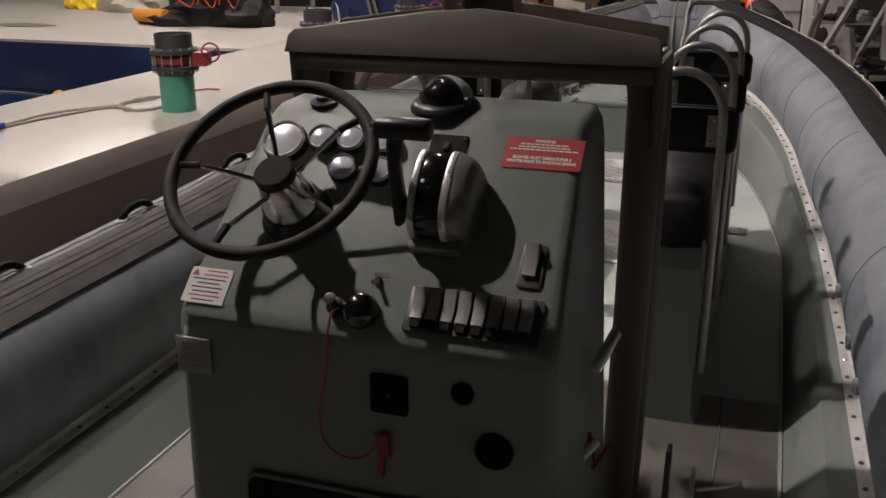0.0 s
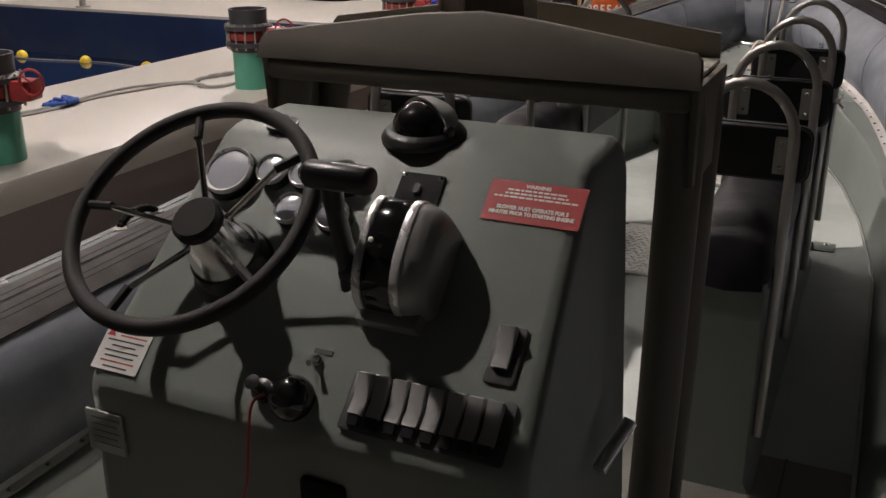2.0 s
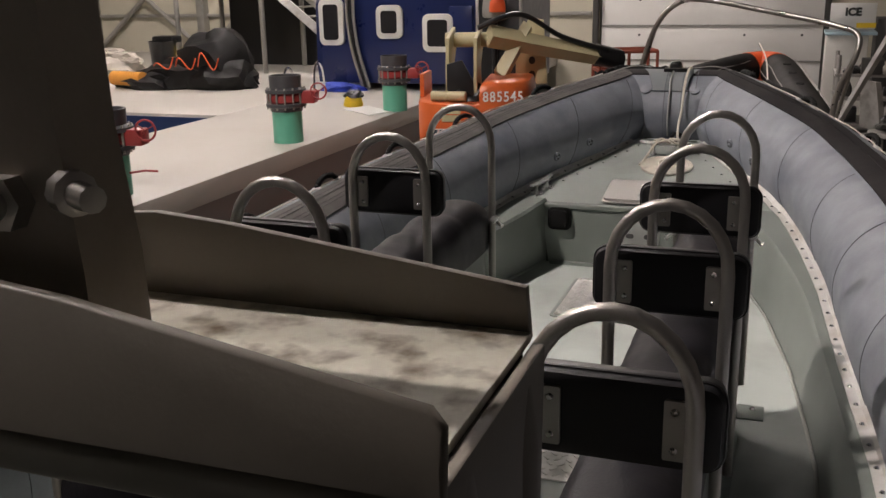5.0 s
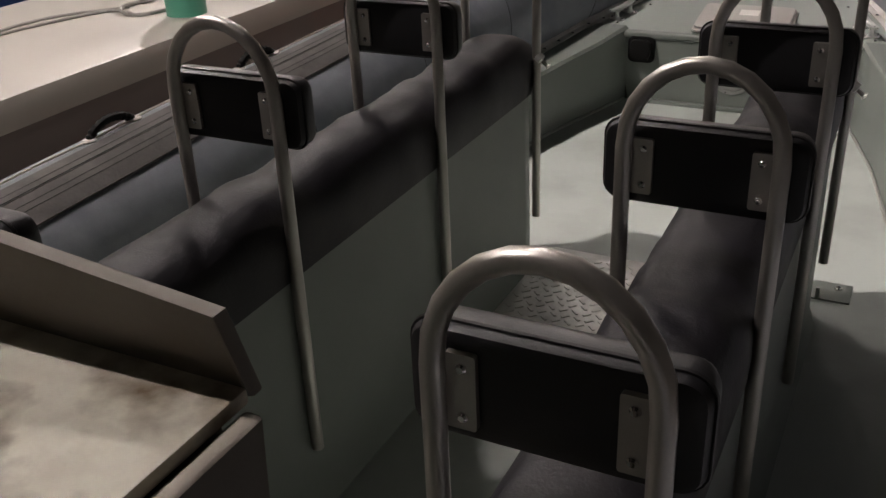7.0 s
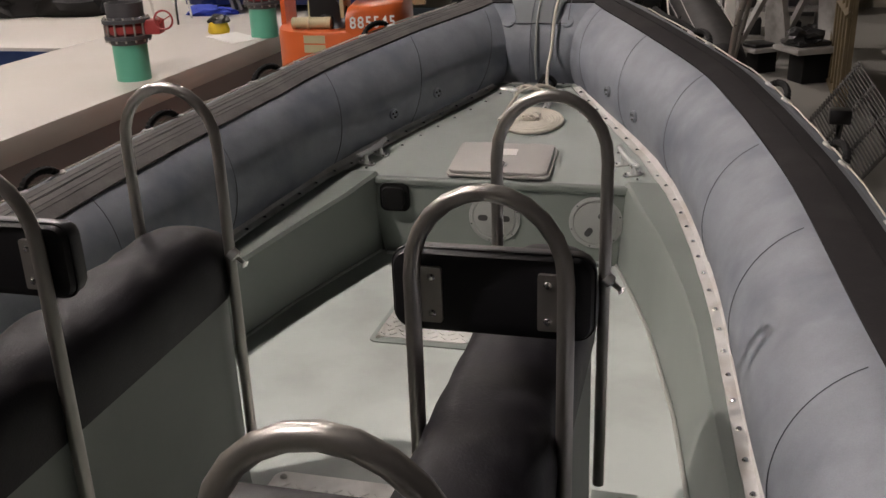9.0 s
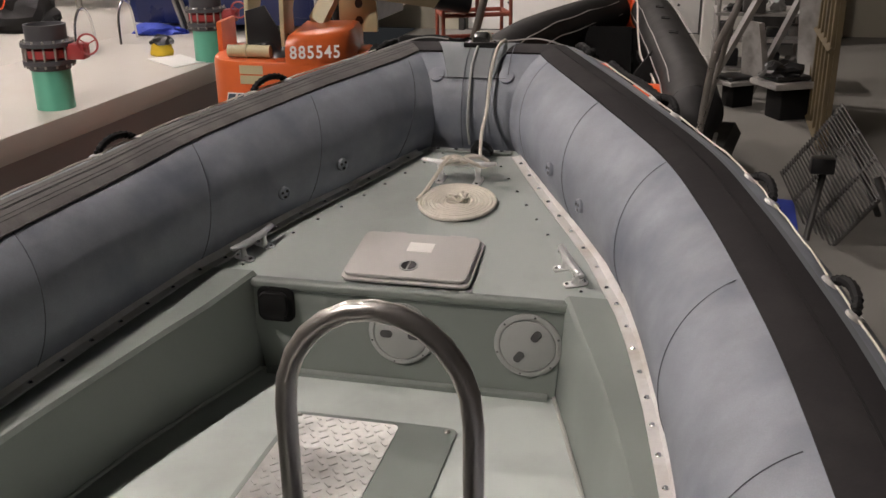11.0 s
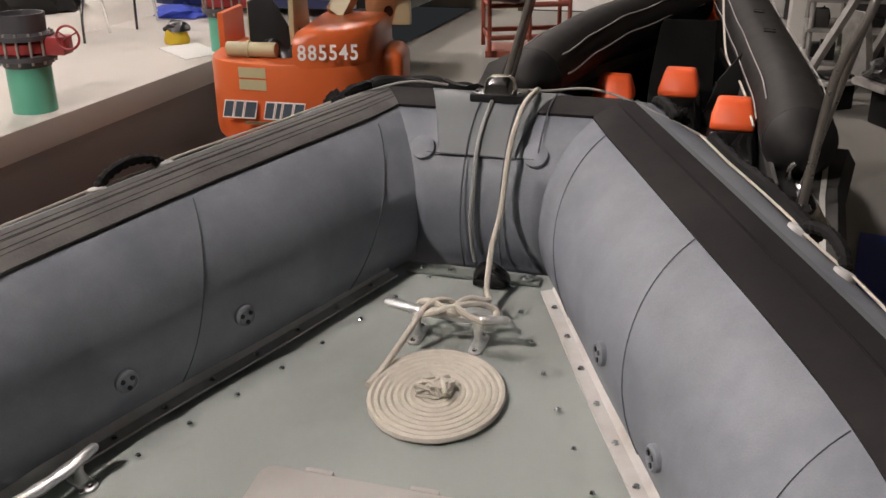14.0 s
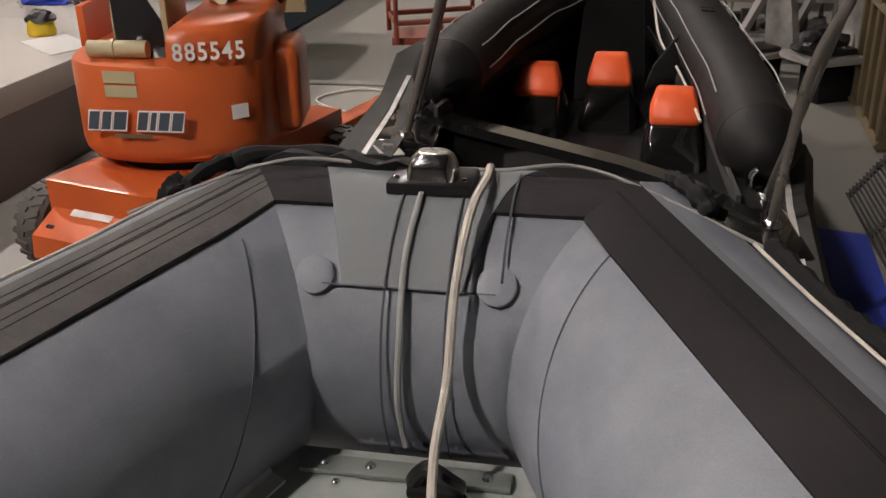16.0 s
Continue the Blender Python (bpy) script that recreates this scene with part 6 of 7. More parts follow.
for x in (-0.66, 0.66):
    for y in (-0.95, 1.05):
        s = 1 if x > 0 else -1
        wv = part("wheel", turned(B(), [(0.17, -0.11), (0.28, -0.12), (0.31, -0.09), (0.31, 0.09), (0.28, 0.12), (0.17, 0.11)], (x, y, 0.31), (1, 0, 0), 30), TYRE, jl, "worn treaded tyre")
        part("rim", turned(B(), [(0.175, -0.09), (0.17, -0.1), (0.15, -0.04), (0.06, -0.03), (0.05, -0.08), (0, -0.08)], (x, y, 0.31), (1, 0, 0), 24), ORANGE, wv)
        part("rim", turned(B(), [(0.175, 0.09), (0.17, 0.1), (0.15, 0.04), (0.06, 0.03), (0.05, 0.08), (0, 0.08)], (x, y, 0.31), (1, 0, 0), 24), ORANGE, wv)
        bm = B()
        for k in range(22):
            a = 2 * math.pi * k / 22
            for e in (-1, 1):
                box(bm, -0.05, 0.05, -0.02, 0.02, 0.0, 0.018, m=Matrix.Translation((x + e * 0.058, y, 0.31)) @ Matrix.Rotation(a + 0.14 * (e > 0), 4, "X") @ pose(0, 0, 0.305, 0, 0, e * 18))
        bm.transform(CHM)
        tagged(part("tread", bm, TYRE, wv), kind="stuff")
bm = B()
box(bm, 0.30, 0.50, 0.8, 2.2, 0.3, 0.6, 0.03)
bm.transform(CHM)
part("rear_rail", bm, ORANGE, jl)
# boom
for x in (-0.42, -0.02):
    bm = B()
    slab(bm, [(-0.35, 1.40), (-0.38, 1.75), (-0.30, 2.25), (0.45, 2.35), (0.55, 2.1), (0.25, 1.9), (0.35, 1.40)], x, x + 0.05, "yz", bev=0.006)
    part("boom_bracket", bm, CREAM, jl, "cream boom bracket")
bm = B()
slab(bm, [(-0.40, 1.52), (-0.40, 1.95), (-0.18, 2.0), (-0.02, 1.75), (-0.02, 1.52)], -0.40, -0.36, "xz", bev=0.005)
part("guard", bm, BLACK, jl, "dark guard plate")
part("pivot", cyl(B(), (-0.5, 0.3, 2.2), (0.35, 0.3, 2.2), 0.09, seg=18), CREAM, jl)
for a, b, r in (((0.15, 0.2, 2.25), (1.75, 1.2, 1.92), 0.11), ((0.3, 0.3, 1.75), (0.7, 0.6, 2.35), 0.10)):
    bm = B()
    cyl(bm, a, b, r * 1.3, r, seg=4)
    part("boom", bm, CREAM, jl, "cream box boom")
bm = B()
slab(bm, [(0.50, 1.60), (0.50, 1.95), (0.70, 2.45), (0.92, 2.40), (0.98, 1.75), (0.98, 1.60)], 0.9, 1.02, "xz", bev=0.01)
upr = part("upright_link", bm, CREAM, jl, "cream upright link with holes")
for z in (1.72, 1.9, 2.1):
    part("hole", cyl(B(), (0.75, 0.89, z), (0.75, 0.90, z), 0.05, seg=12), BLACK, upr)
part("boom_hose", pipe(B(), curve([(0.0, 0.1, 2.35), (0.6, 0.3, 2.5), (1.2, 0.8, 2.2), (1.9, 1.2, 2.0)], 6), 0.035, 8), BLACK, jl)
bm = B()
cyl(bm, (1.7, 1.2, 1.95), (2.1, 1.5, 1.85), 0.14, seg=10)
part("jib_head", bm, BLACK, jl)
RUST = mat("red_brown_steel", (0.24, 0.06, 0.035), 0.6, vary=0.2, bump=0.1)
for z in (1.75, 2.05, 2.3):
    part("basket_rail", pipe(B(), [(1.8, 1.5, z - 0.35), (2.7, 1.7, z - 0.35), (2.6, 2.3, z - 0.35), (1.7, 2.1, z - 0.35), (1.8, 1.5, z - 0.35)], 0.025, 8), RUST, jl, "red-brown basket rail")
for x, y in ((1.8, 1.5), (2.25, 1.6), (2.7, 1.7), (2.6, 2.3), (1.7, 2.1)):
    part("basket_post", pipe(B(), [(x, y, 1.25), (x, y, 1.95)], 0.025, 8), RUST, jl)
bm = B()
box(bm, 1.75, 2.65, 1.6, 2.2, 1.2, 1.26)
part("basket_floor", bm, RUST, jl)
# markings
for k, ch in enumerate("885545"):
    letters("digit", ch, 0.165, facing((0.43, -0.772, 1.60), (1, 0.12, 0), (0, 0, 1)) @ Matrix.Translation((0.096 * (k - 2.5), 0, 0)), TEXTM, hull2, bold=0.003)
lg = facing((-0.215, -0.825, 1.16), (1, -0.17, 0), (0, 0, 1))
x = -0.40
for w in (0.085, 0.075, 0.105, -0.05, 0.080, 0.045, 0.085, 0.090):
    if w > 0:
        for grow, h0, h1, m_, nm in ((0.010, 0.0, 0.003, TEXTM, "logo_edge"), (0.0, 0.003, 0.006, TEXTB, "logo_bar")):
            bm = B()
            slab(bm, [(x - grow, -0.062 - grow), (x + w + grow, -0.062 - grow), (x + w + 0.038 + grow, 0.062 + grow), (x + 0.038 - grow, 0.062 + grow)], h0, h1)
            bmesh.ops.transform(bm, verts=bm.verts, matrix=lg)
            part(nm, bm, m_, hull2)
    x += abs(w) + 0.026
bm = B()
box(bm, -0.16, 0.16, -0.012, 0.012, 0, 0.004, m=lg @ Matrix.Translation((-0.02, -0.105, 0)))
part("logo_line", bm, OCHRE, hull2)
for z in (1.35, 1.445):
    bm = B()
    box(bm, -0.14, 0.14, -0.04, 0.04, 0, 0.004, m=facing((-0.30, -0.765, z), (1, -0.22, 0), (0, 0, 1)))
    part("placard", bm, CREAM, hull2, "small cream placard")
bm = B()
box(bm, -0.07, 0.07, -0.05, 0.05, 0, 0.004, m=facing((0.60, -0.645, 1.17), (1, 0.6, 0), (0, 0, 1)))
part("placard", bm, WHITE, hull2, "small white placard")
jl.matrix_basis = JLM @ Matrix.Diagonal((0.84, 0.84, 1, 1))

# ---- black boat ahead ----
b2 = thing("black_boat", (0.1, 13.5, HALL), "black rigid inflatable boat with orange-topped seats", "boat")


def lev(x):
    """Height of the stern edge: the boat leans to its starboard side."""
    return -0.255 - 0.093 * x


c2 = curve([(-0.86, 12.55, 0.02), (-0.80, 13.1, 0.05), (-0.62, 13.9, 0.12), (-0.36, 14.8, 0.15), (-0.05, 15.5, 0.19), (0.13, 15.9, 0.20), (0.35, 16.08, 0.21), (0.54, 15.85, 0.20), (0.65, 15.3, 0.16), (0.80, 14.3, 0.05), (0.99, 12.9, -0.08), (1.06, 11.85, -0.15)], 6)
R2 = 0.235
t2 = part("buoyancy_tube", pipe(B(), c2, R2, 28), HYP, b2, "black fabric tube")
for e, d in ((c2[0], c2[0] - c2[2]), (c2[-1], c2[-1] - c2[-3])):
    part("tube_cone", lathe(B(), [(R2, -0.01), (R2 * 0.93, 0.08), (R2 * 0.62, 0.2), (0.06, 0.26), (0.0, 0.265)], e, d, 28), HYP, b2)
part("bow_cover", pipe(B(), [p for p in c2 if p.y > 15.68 and 0.12 < p.x < 0.56], R2 + 0.006, 28), SEATO, b2, "orange bow patch")
for i0, i1, s in ((2, 26, -1), (38, 64, 1)):
    for side, lift in ((s * 0.20, 0.165), (-s * 0.20, 0.165), (-s * 0.25, 0.02)):
        ln = []
        for k in range(i0, i1):
            p = c2[k]
            sag = 0.018 * abs(math.sin((k - i0) * 0.55))
            ln.append(Vector((p.x + side, p.y, p.z + lift - sag)))
        part("lifeline", pipe(B(), curve(ln, 2), 0.0055, 6), ROPEG, b2, "pale looped lifeline")
for k in (50, 53, 56):
    p = c2[k]
    for dy in (-0.06, 0.05):
        bm = B()
        box(bm, -0.05, 0.05, -0.008, 0.008, -0.004, 0.008, 0.003, m=Matrix.Translation((p.x - 0.02, p.y + dy, p.z + R2)) @ pose(0, 0, 0, 0, 0, -25))
        part("handle_slot", bm, RUBBER, b2)
# inside of the boat
bm = B()
slab(bm, [(-1.0, 12.2), (1.1, 11.3), (0.95, 13.0), (0.7, 15.0), (0.35, 16.3), (0.15, 16.3), (-0.4, 15.0), (-0.85, 13.2)], -1.0, -0.86)
part("deck", bm, DULLB, b2, "black wet deck")
for s, pp in ((-1, ((-0.98, 12.1), (-0.86, 13.0), (-0.62, 14.0), (-0.3, 15.1), (0.1, 16.3))), (1, ((1.05, 11.3), (0.95, 12.9), (0.76, 14.2), (0.56, 15.6), (0.4, 16.3)))):
    rings = [[Vector((x, y, -0.95)), Vector((x - s * 0.10, y, -0.93)), Vector((x - s * 0.13, y, lev(x) + 0.02 + 0.09 * max(0, y - 12.2))), Vector((x, y, lev(x) + 0.02 + 0.09 * max(0, y - 12.2)))] for x, y in pp]
    part("side_liner", loft(B(), rings), DULLB, b2, "black inner side")
    rings = [[Vector((x - s * 0.14, y, lev(x) + 0.0)), Vector((x - s * 0.115, y, lev(x) + 0.005)), Vector((x - s * 0.115, y, lev(x) + 0.09)), Vector((x - s * 0.14, y, lev(x) + 0.085))] for x, y in pp[:-1]]
    part("liner_trim", loft(B(), rings), PLATG, b2, "grey strip along the inner side")
rings = []
for x, y, h in ((-1.15, 11.1, 0), (-1.22, 12.6, 0), (-1.38, 13.7, 0.02), (-1.2, 14.6, 0.06)):
    rings.append([Vector((x - 0.12, y, lev(x) - 0.06 + h)), Vector((x - 0.12, y, lev(x) + h)), Vector((x + 0.22, y, lev(x) + h)), Vector((x + 0.30, y, lev(x) - 0.35 + h))])
wl_ = part("stern_wing", loft(B(), rings), PLATG, b2, "dark grey side platform with worn edges")
rings = []
for x, y in ((1.06, 9.95), (1.10, 10.6), (1.16, 11.6), (1.30, 12.6)):
    rings.append([Vector((x - 0.26, y, lev(x) - 0.35)), Vector((x - 0.18, y, lev(x))), Vector((x + 0.14, y, lev(x))), Vector((x + 0.20, y, lev(x) - 0.10))])
wr_ = part("stern_wing", loft(B(), rings), PLATG, b2, "dark grey side platform with worn edges")
for par, e in ((wl_, [(-1.09, 11.12), (-1.16, 12.2), (-1.30, 13.5)]), (wr_, [(1.13, 10.0), (1.16, 10.6), (1.20, 11.4), (1.26, 12.1)])):
    rings = [[Vector((x + a, y, lev(x) + h)) for a, h in ((-0.018, 0), (-0.016, 0.012), (0.016, 0.012), (0.018, 0))] for x, y in e]
    part("edge_trim", loft(B(), rings), STRIP, par, "worn pale edge trim")
for par, x, y, rot in ((wl_, -0.99, 11.45, 30), (wr_, 1.02, 10.62, -20)):
    bm = B()
    slab(bm, rrect(0, 0, 0.14, 0.20, 0.01), 0, 0.008)
    bm.transform(pose(x, y, lev(x) + 0.004, 0, 5, rot))
    pe = part("pad_plate", bm, GALV, par, "worn steel plate")
    part("pad_eye", pipe(B(), [(x - 0.03, y, lev(x) + 0.01), (x - 0.025, y, lev(x) + 0.04), (x + 0.025, y, lev(x) + 0.04), (x + 0.03, y, lev(x) + 0.01)], 0.009, 8), STEEL, pe)
# transom
def transom_bar(y_off, z0, z1, d):
    rings = []
    for x, y in ((-0.95, 12.15), (-0.4, 11.95), (0.3, 11.68), (0.7, 11.45), (1.02, 11.05)):
        z = lev(x)
        rings.append([Vector((x, y + y_off, z + z0)), Vector((x, y + y_off + 0.02, z + z1)), Vector((x, y + y_off + d, z + z1)), Vector((x, y + y_off + d, z + z0))])
    return loft(B(), rings)


tr2 = part("transom", transom_bar(0.0, -0.75, 0.02, 0.10), GLOSSB, b2, "glossy black transom")
part("transom_cap", transom_bar(-0.05, -0.02, 0.035, 0.19), GLOSSB, tr2, "rounded black transom cap")
for x, y in ((-1.0, 12.0), (1.02, 11.1)):
    bm = B()
    box(bm, -0.2, 0.2, -0.42, 0.42, -0.5, 0.0, 0.05, 3, m=pose(x, y, lev(x) + 0.012, 0, 4, 6))
    part("quarter", bm, GLOSSB, b2, "glossy black stern quarter")
for x, y in ((-0.92, 12.35), (1.0, 11.55)):
    part("bollard", pipe(B(), curve([(x, y, lev(x)), (x, y, lev(x) + 0.10), (x + 0.03, y + 0.01, lev(x) + 0.14)], 4), 0.016, 10), CHROME, b2, "short steel bollard")
rings = []
for f in (0, 0.35, 0.7, 1.0):
    y, w, cx = 11.6 + 4.6 * f, 0.95 * (1 - f ** 2 * 0.85), 0.02 + 0.25 * f
    rings.append([Vector((cx - w, y, -0.6)), Vector((cx - w * 0.8, y, -0.98)), Vector((cx, y, -1.22 + 0.3 * f * f)), Vector((cx + w * 0.8, y, -0.98)), Vector((cx + w, y, -0.6))])
part("hull", loft(B(), rings), BLACK, b2, "black hull")
for x, y, dz in ((-0.36, 13.55, -0.33), (0.16, 13.8, -0.30), (0.63, 12.95, -0.34)):
    rings = [[Vector((x + a * w, y + b * d, z + dz)) for a, b in ((-1, -0.8), (-0.8, -1), (0.8, -1), (1, -0.8), (1, 1), (-1, 1))] for w, d, z in ((0.24, 0.5, -0.6), (0.21, 0.36, -0.2), (0.17, 0.18, -0.02), (0.155, 0.16, 0.0))]
    st3 = part("seat", loft(B(), rings), GLOSSB, b2, "glossy black seat pod")
    rings = [[Vector((x + a * w, y + b * d + o, z + dz)) for a, b in ((-1, -0.85), (-0.85, -1), (0.85, -1), (1, -0.85), (1, 0.85), (0.85, 1), (-0.85, 1), (-1, 0.85))] for w, d, o, z in ((0.155, 0.165, 0, -0.005), (0.165, 0.175, 0, 0.01), (0.163, 0.172, 0, 0.06), (0.128, 0.105, 0.05, 0.18), (0.115, 0.09, 0.05, 0.195), (0.09, 0.07, 0.05, 0.20))]
    part("headrest", loft(B(), rings), SEATO, st3, "orange padded top", 50)
    for k in range(2):
        bm = B()
        box(bm, x - 0.02, x + 0.02, y - 0.27, y - 0.262, dz - 0.14 - 0.06 * k, dz - 0.115 - 0.06 * k)
        part("print_mark", bm, FADED, st3)
rings = [[Vector((0.14 + a * w, 14.6 + b * d + o, z - 0.30)) for a, b in ((-1, -1), (1, -1), (1, 1), (-1, 1))] for w, d, o, z in ((0.30, 0.40, 0, -0.6), (0.28, 0.30, 0.05, 0.0), (0.25, 0.03, 0.26, 0.44), (0.24, 0.02, 0.26, 0.46))]
part("console", loft(B(), rings), GLOSSB, b2, "glossy black console")
bm = B()
slab(bm, [(-0.16, -0.35), (0.10, -0.35), (0.22, 0.36), (0.16, 0.30), (-0.02, 0.06)], -0.02, 0.02, "xz", bev=0.005)
bm.transform(pose(0.50, 13.75, -0.22, 0, 0, 12))
part("blade", bm, DULLB, b2, "upright black blade")
part("loose_line", pipe(B(), curve([(0.28, 16.1, 0.55), (0.40, 15.4, 0.40), (0.46, 14.6, 0.18), (0.52, 14.2, -0.05), (0.62, 13.9, -0.15), (0.70, 13.4, -0.2), (0.78, 12.6, -0.25)], 6), 0.010, 6), ROPE, b2, "pale loose line")
sg = thing("stand_block", (0.1, 13.5, HALL), "dark trailer frame under the black boat", "trailer")
for x in (-0.5, 0.7):
    bm = B()
    box(bm, x - 0.06, x + 0.06, 10.9, 16.0, HALL + 0.25, HALL + 0.37, 0.01)
    part("beam", bm, MESHM, sg)
for x in (-0.75, 0.95):
    for y in (13.0, 13.8):
        part("wheel", lathe(B(), [(0.1, -0.08), (0.26, -0.09), (0.29, 0), (0.26, 0.09), (0.1, 0.08)], (x, y, HALL + 0.29), (1, 0, 0), 22), TYRE, sg)
ta = thing("tow_arch", (0.1, 11.3, -0.2), "bent steel tow arch over the stern of the black boat", "arch")
part("bow_tube", pipe(B(), curve([(-0.96, 11.72, lev(-0.96)), (-0.78, 11.8, 0.5), (-0.62, 11.74, 1.0), (-0.42, 11.7, 1.24), (-0.15, 11.65, 1.29), (0.5, 11.4, 1.18), (1.1, 11.15, 1.06), (1.28, 11.05, 0.98), (1.27, 10.99, 0.80), (1.14, 11.02, 0.42), (1.07, 11.1, lev(1.07))], 7), 0.026, 12), ARCHM, ta)
part("stay", pipe(B(), [(-1.0, 12.2, lev(-1.0)), (-0.62, 11.74, 1.0)], 0.024, 10), ARCHM, ta)
part("stay", pipe(B(), [(1.08, 11.5, lev(1.08)), (1.25, 11.0, 0.72)], 0.019, 10), ARCHM, ta)
for p in ((-0.96, 11.72), (1.07, 11.1), (-1.0, 12.2), (1.08, 11.5)):
    part("foot", lathe(B(), [(0.06, 0), (0.06, 0.015), (0.035, 0.05), (0, 0.05)], (p[0], p[1], lev(p[0]) - 0.005), seg=16), CHROME, ta)

# ---- clutter along the right side of the hall ----
pn2 = thing("container_panel", (3.1, 19.5, HALL), "ochre ribbed steel container side standing upright", "panel")
a0, a1 = Vector((2.68, 15.75, 0)), Vector((2.80, 18.5, 0))
dv = (a1 - a0).normalized()
nv = Vector((-dv.y, dv.x, 0))
bm = B()
slab(bm, [(a0.x, a0.y), (a1.x, a1.y), (a1.x + 0.06, a1.y), (a0.x + 0.06, a0.y)], HALL + 0.02, 2.2)
part("sheet", bm, OCHRE, pn2)
for k in range(7):
    c = a0 + dv * (0.08 + 0.43 * k)
    bm = B()
    box(bm, -0.05, 0.05, -0.05, 0.05, HALL, 2.2, 0.01, m=Matrix.Translation((c.x, c.y, 0)))
    part("rib", bm, OCHRE, pn2)
for z in (HALL + 0.05, -0.2, 1.0, 2.2):
    part("rail", pipe(B(), [a0 + nv * 0.03 + Vector((0, 0, z)), a1 + nv * 0.03 + Vector((0, 0, z))], 0.05, 4), OCHRE, pn2)
part("yellow_strap", pipe(B(), curve([(2.9, 17.3, 2.1), (2.75, 17.0, 0.9), (2.8, 16.7, 0.35), (2.72, 16.3, 0.55), (2.7, 15.9, 0.95)], 7), 0.02, 6), YELLOW, pn2, "hanging yellow strap")
gr = thing("slatted_grille", (2.3, 12.6, HALL), "grey slatted metal grille leaning on a stand", "grille")
ge, gv = Vector((0.23, -1.6, -0.35)).normalized(), Vector((-0.31, 0.0, -0.50))
gv = (gv - ge * gv.dot(ge)).normalized()
gm = facing((2.52, 13.85, -0.42), ge, gv)
for k in range(26):
    bm = B()
    box(bm, 0.0, 1.65, 0.036 * k, 0.036 * k + 0.014, 0, 0.015, m=gm)
    part("slat", bm, MESHM, gr)
for x in (0, 0.55, 1.1, 1.61):
    bm = B()
    box(bm, x, x + 0.04, 0, 0.92, 0.016, 0.04, m=gm)
    part("bar", bm, MESHM, gr)
for y in (12.0, 13.3):
    part("stand", pipe(B(), [(2.9, y, HALL), (2.56, y, HALL + 0.75)], 0.03, 8), MESHM, gr)
bm = B()
box(bm, -0.07, 0.07, -0.05, 0.05, 0, 3.6, 0.008, m=pose(3.12, 13.7, HALL, 0, 3, 0))
solo("leaning_post", bm, GALV, "grey square steel post leaning among the stored gear", "post", org=(3.12, 13.7, HALL))
bm = B()
slab(bm, [(1.55, 12.2), (2.05, 11.9), (2.15, 13.6), (1.75, 13.7)], HALL + 0.002, HALL + 0.02)
solo("blue_mat", bm, BLUEC, "blue mat on the hall floor beside the trailer", "mat", org=(1.9, 13, HALL))


def bucket_seat(at, ang, label, size=1.0):
    b = thing("bucket_seat", (0, 0, 0), label, "seat", group="spare bucket seats")
    rings = []
    for k in range(9):
        f = k / 8
        y = 0.0 + 0.1 * f
        w = 0.24 - 0.07 * f * f
        rings.append([Vector((a * w, 0.30 - 0.12 * f + (0.02 if abs(a) > 0.9 else 0.08), 0.35 + 0.85 * f)) for a in (-1, -0.95, -0.5, 0, 0.5, 0.95, 1)] + [Vector((a * w, 0.42 - 0.12 * f, 0.35 + 0.85 * f)) for a in (1, 0, -1)])
    part("back", loft(B(), rings), SHELLG, b, "grey moulded back")
    bm = B()
    box(bm, -0.25, 0.25, -0.25, 0.38, 0.33, 0.40, 0.03)
    part("base", bm, SHELLG, b)
    bm = B()
    box(bm, -0.19, 0.19, -0.2, 0.2, 0.40, 0.46, 0.03)
    part("cushion", bm, BLACK, b)
    bm = B()
    box(bm, -0.14, 0.14, -0.1, 0.26, 0.0, 0.33, 0.02)
    part("pedestal", bm, DULLB, b)
    b.matrix_basis = pose(*at, 0, 0, ang) @ Matrix.Scale(size, 4)


bucket_seat((2.36, 17.6, HALL), -62, "grey bucket seat standing on the hall floor", 1.35)
bucket_seat((1.75, 18.3, HALL), -55, "grey bucket seat standing on the hall floor")
bm = B()
blob(bm, (2.30, 17.5, HALL + 0.60), (0.24, 0.2, 0.16), 77, 0.7)
solo("tangled_cable", bm, BLACK, "tangled black cables heaped on a bucket seat", "cables", org=(2.30, 17.5, HALL + 0.6))
ps = thing("post_box", (2.2, 12.6, HALL), "small dark box on a bent floor post", "control box")
bm = B()
box(bm, 2.12, 2.32, 12.52, 12.68, -0.80, -0.66, 0.01)
part("box", bm, BLACK, ps)
part("post", pipe(B(), [(2.24, 12.6, -0.8), (2.14, 12.45, HALL)], 0.03, 8), MESHM, ps)
rk = thing("storage_rack", (2.2, 20.0, HALL), "grey steel rack loaded with dark gear", "rack")
for x in (1.5, 2.8):
    for y in (19.6, 20.6):
        part("post", cyl(B(), (x, y, HALL), (x, y, 0.12), 0.035, seg=8), SHELLG, rk)
for z in (HALL + 0.3, HALL + 0.75, -0.25):
    bm = B()
    box(bm, 1.45, 2.85, 19.55, 20.65, z, z + 0.05)
    part("shelf", bm, SHELLG, rk)
rnd = random.Random(12)
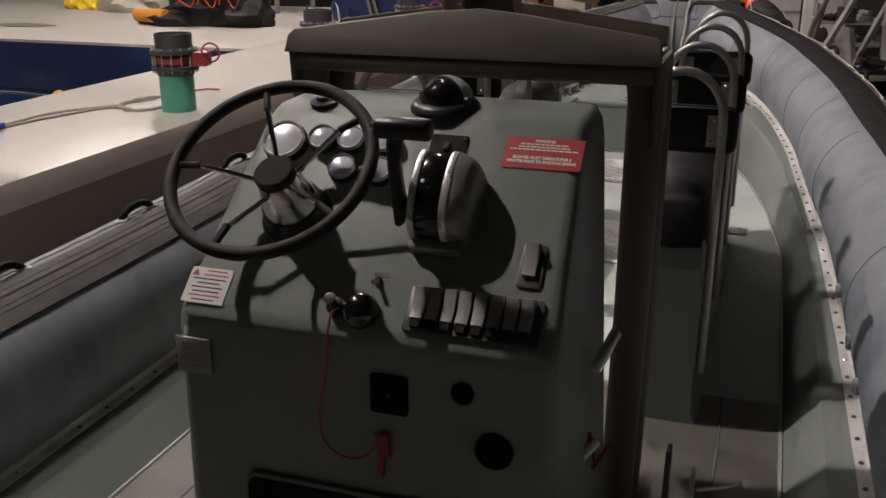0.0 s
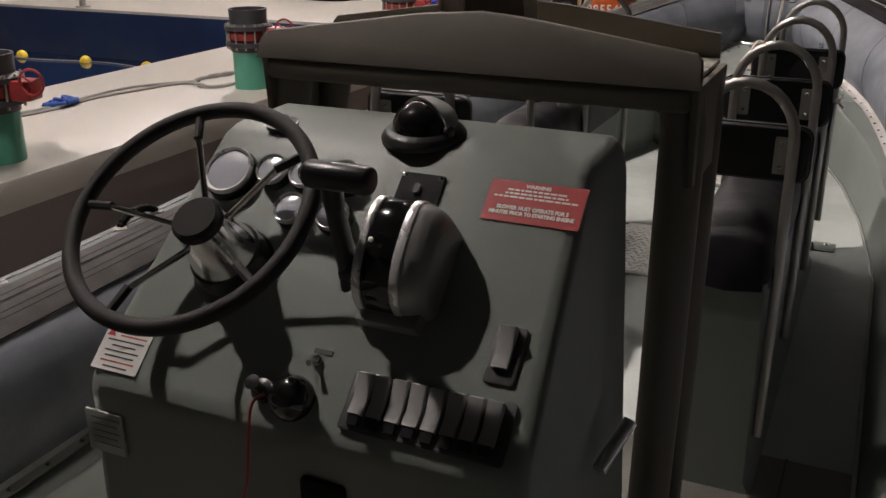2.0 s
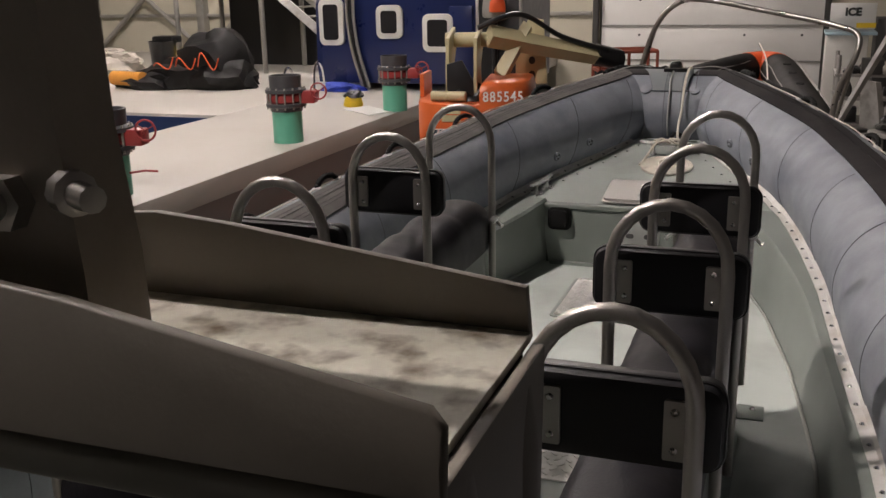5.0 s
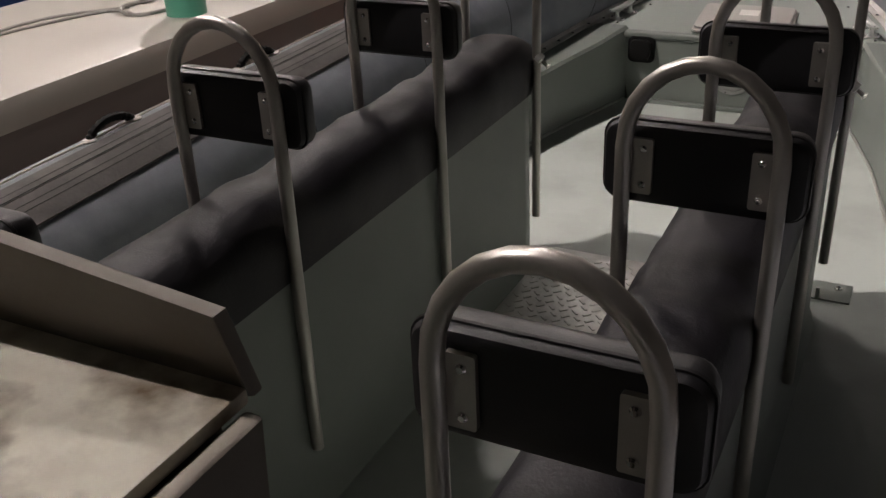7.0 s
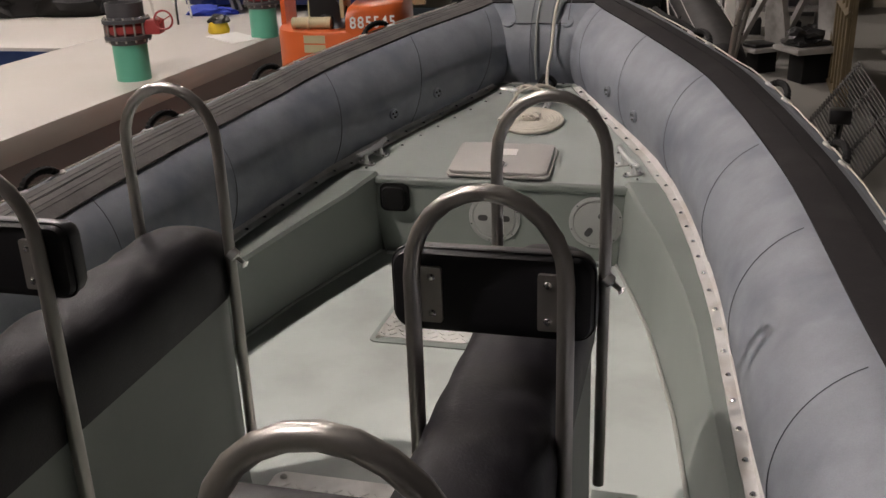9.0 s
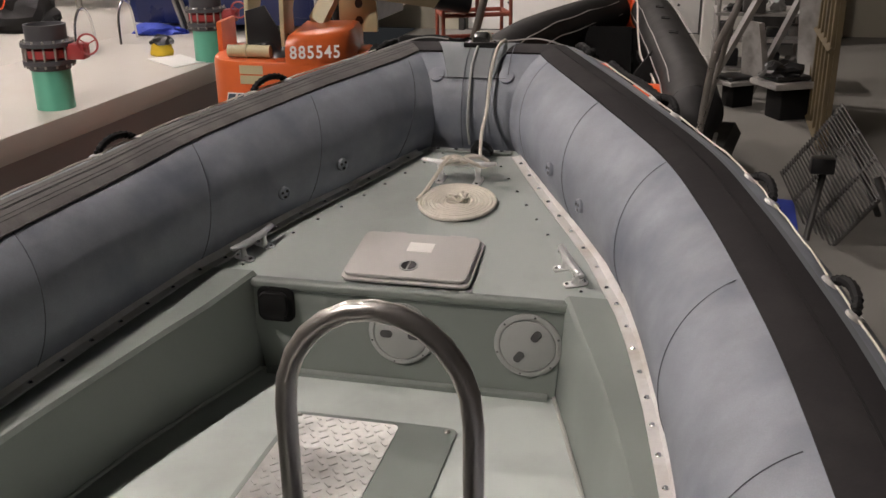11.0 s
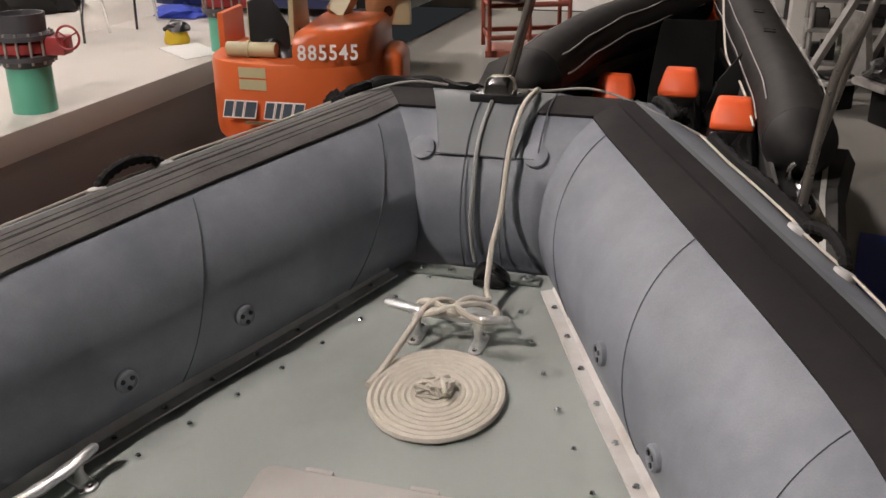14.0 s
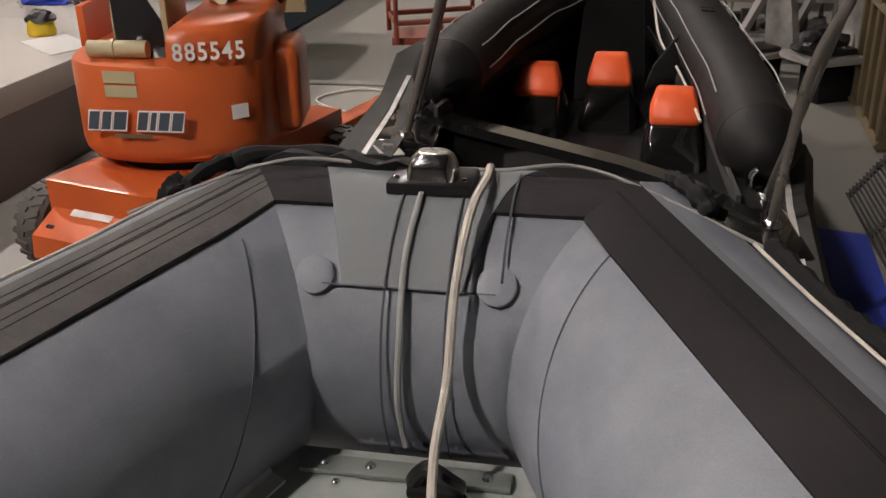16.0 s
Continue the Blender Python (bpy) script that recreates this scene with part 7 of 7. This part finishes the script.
for k in range(16):
    x, y, z = 1.6 + rnd.random() * 1.1, 19.6 + rnd.random() * 0.5, (HALL + 0.35, HALL + 0.80, -0.2)[k % 3]
    bm = B()
    w, h = rnd.uniform(0.08, 0.2), rnd.uniform(0.1, 0.28)
    if k % 2:
        box(bm, x - w, x + w, y - 0.12, y + 0.12, z, z + h, 0.02)
    else:
        blob(bm, (x, y, z), (w, 0.15, h * 0.7), k, 0.4)
    solo("stored_item", bm, (BLACK, MESHM, SHELLG, BLACK, RUBBER)[k % 5], "small piece of dark gear stored on the rack", "gear", group="rack gear", org=(x, y, z))
for a, b in (((1.25, 18.2, HALL), (2.45, 18.0, 1.25)), ((2.9, 18.4, HALL), (2.4, 18.0, 1.3)), ((2.0, 18.9, HALL), (2.9, 18.7, 0.9))):
    bm = B()
    cyl(bm, a, b, 0.06, seg=4)
    solo("frame_beam", bm, SHELLG, "grey steel beam of a folded frame", "beam", group="folded frame", org=a)
ic = thing("ice_freezer", (2.0, 23.4, HALL), "white ice freezer with a pale blue top and sign", "freezer")
bm = B()
box(bm, 1.35, 2.15, 22.9, 23.9, HALL, 0.25, 0.03)
part("body", bm, CANTEEN, ic)
bm = B()
box(bm, 1.32, 2.3, 22.86, 23.95, 0.25, 0.31, 0.01)
part("top", bm, mat("pale_blue_top", (0.35, 0.48, 0.55), 0.4), ic)
sgn = thing("ice_sign", (1.95, 23.98, 0.3), "white and yellow sign reading ice above the freezer", "sign")
bm = B()
box(bm, 1.42, 2.32, 23.96, 24.0, 0.31, 0.85, 0.01)
part("board", bm, WHITE, sgn)
bm = B()
box(bm, 1.95, 2.33, 23.955, 23.962, 0.34, 0.44)
part("band", bm, YELLOW, sgn, "yellow lower band")
letters("print", "ICE", 0.22, facing((1.87, 23.955, 0.66), (1, 0, 0), (0, 0, 1)), TEXTK, sgn, bold=0.012)
bm = B()
box(bm, 2.4, 4.0, 24.6, 25.6, HALL, 0.5, 0.02)
solo("pallet_box", bm, DARKW, "dark storage box near the far wall", "box", org=(3.2, 25, HALL))
bm = B()
pipe(bm, curve([(-2.6, 16.4, HALL + 0.02), (-2.2, 17.0, HALL + 0.02), (-2.9, 17.4, HALL + 0.02), (-3.3, 16.8, HALL + 0.02), (-2.4, 16.2, HALL + 0.02), (-1.9, 16.7, HALL + 0.02)], 6), 0.015, 6)
solo("floor_cable", bm, ROPE, "pale cable lying loose on the hall floor", "cable", org=(-2.6, 16.8, HALL))
bm = B()
box(bm, -4.2, -0.9, 17.6, 17.66, HALL + 0.001, HALL + 0.006)
solo("floor_joint", bm, MESHM, "dark metal strip across the hall floor", "strip", org=(-2.5, 17.6, HALL))
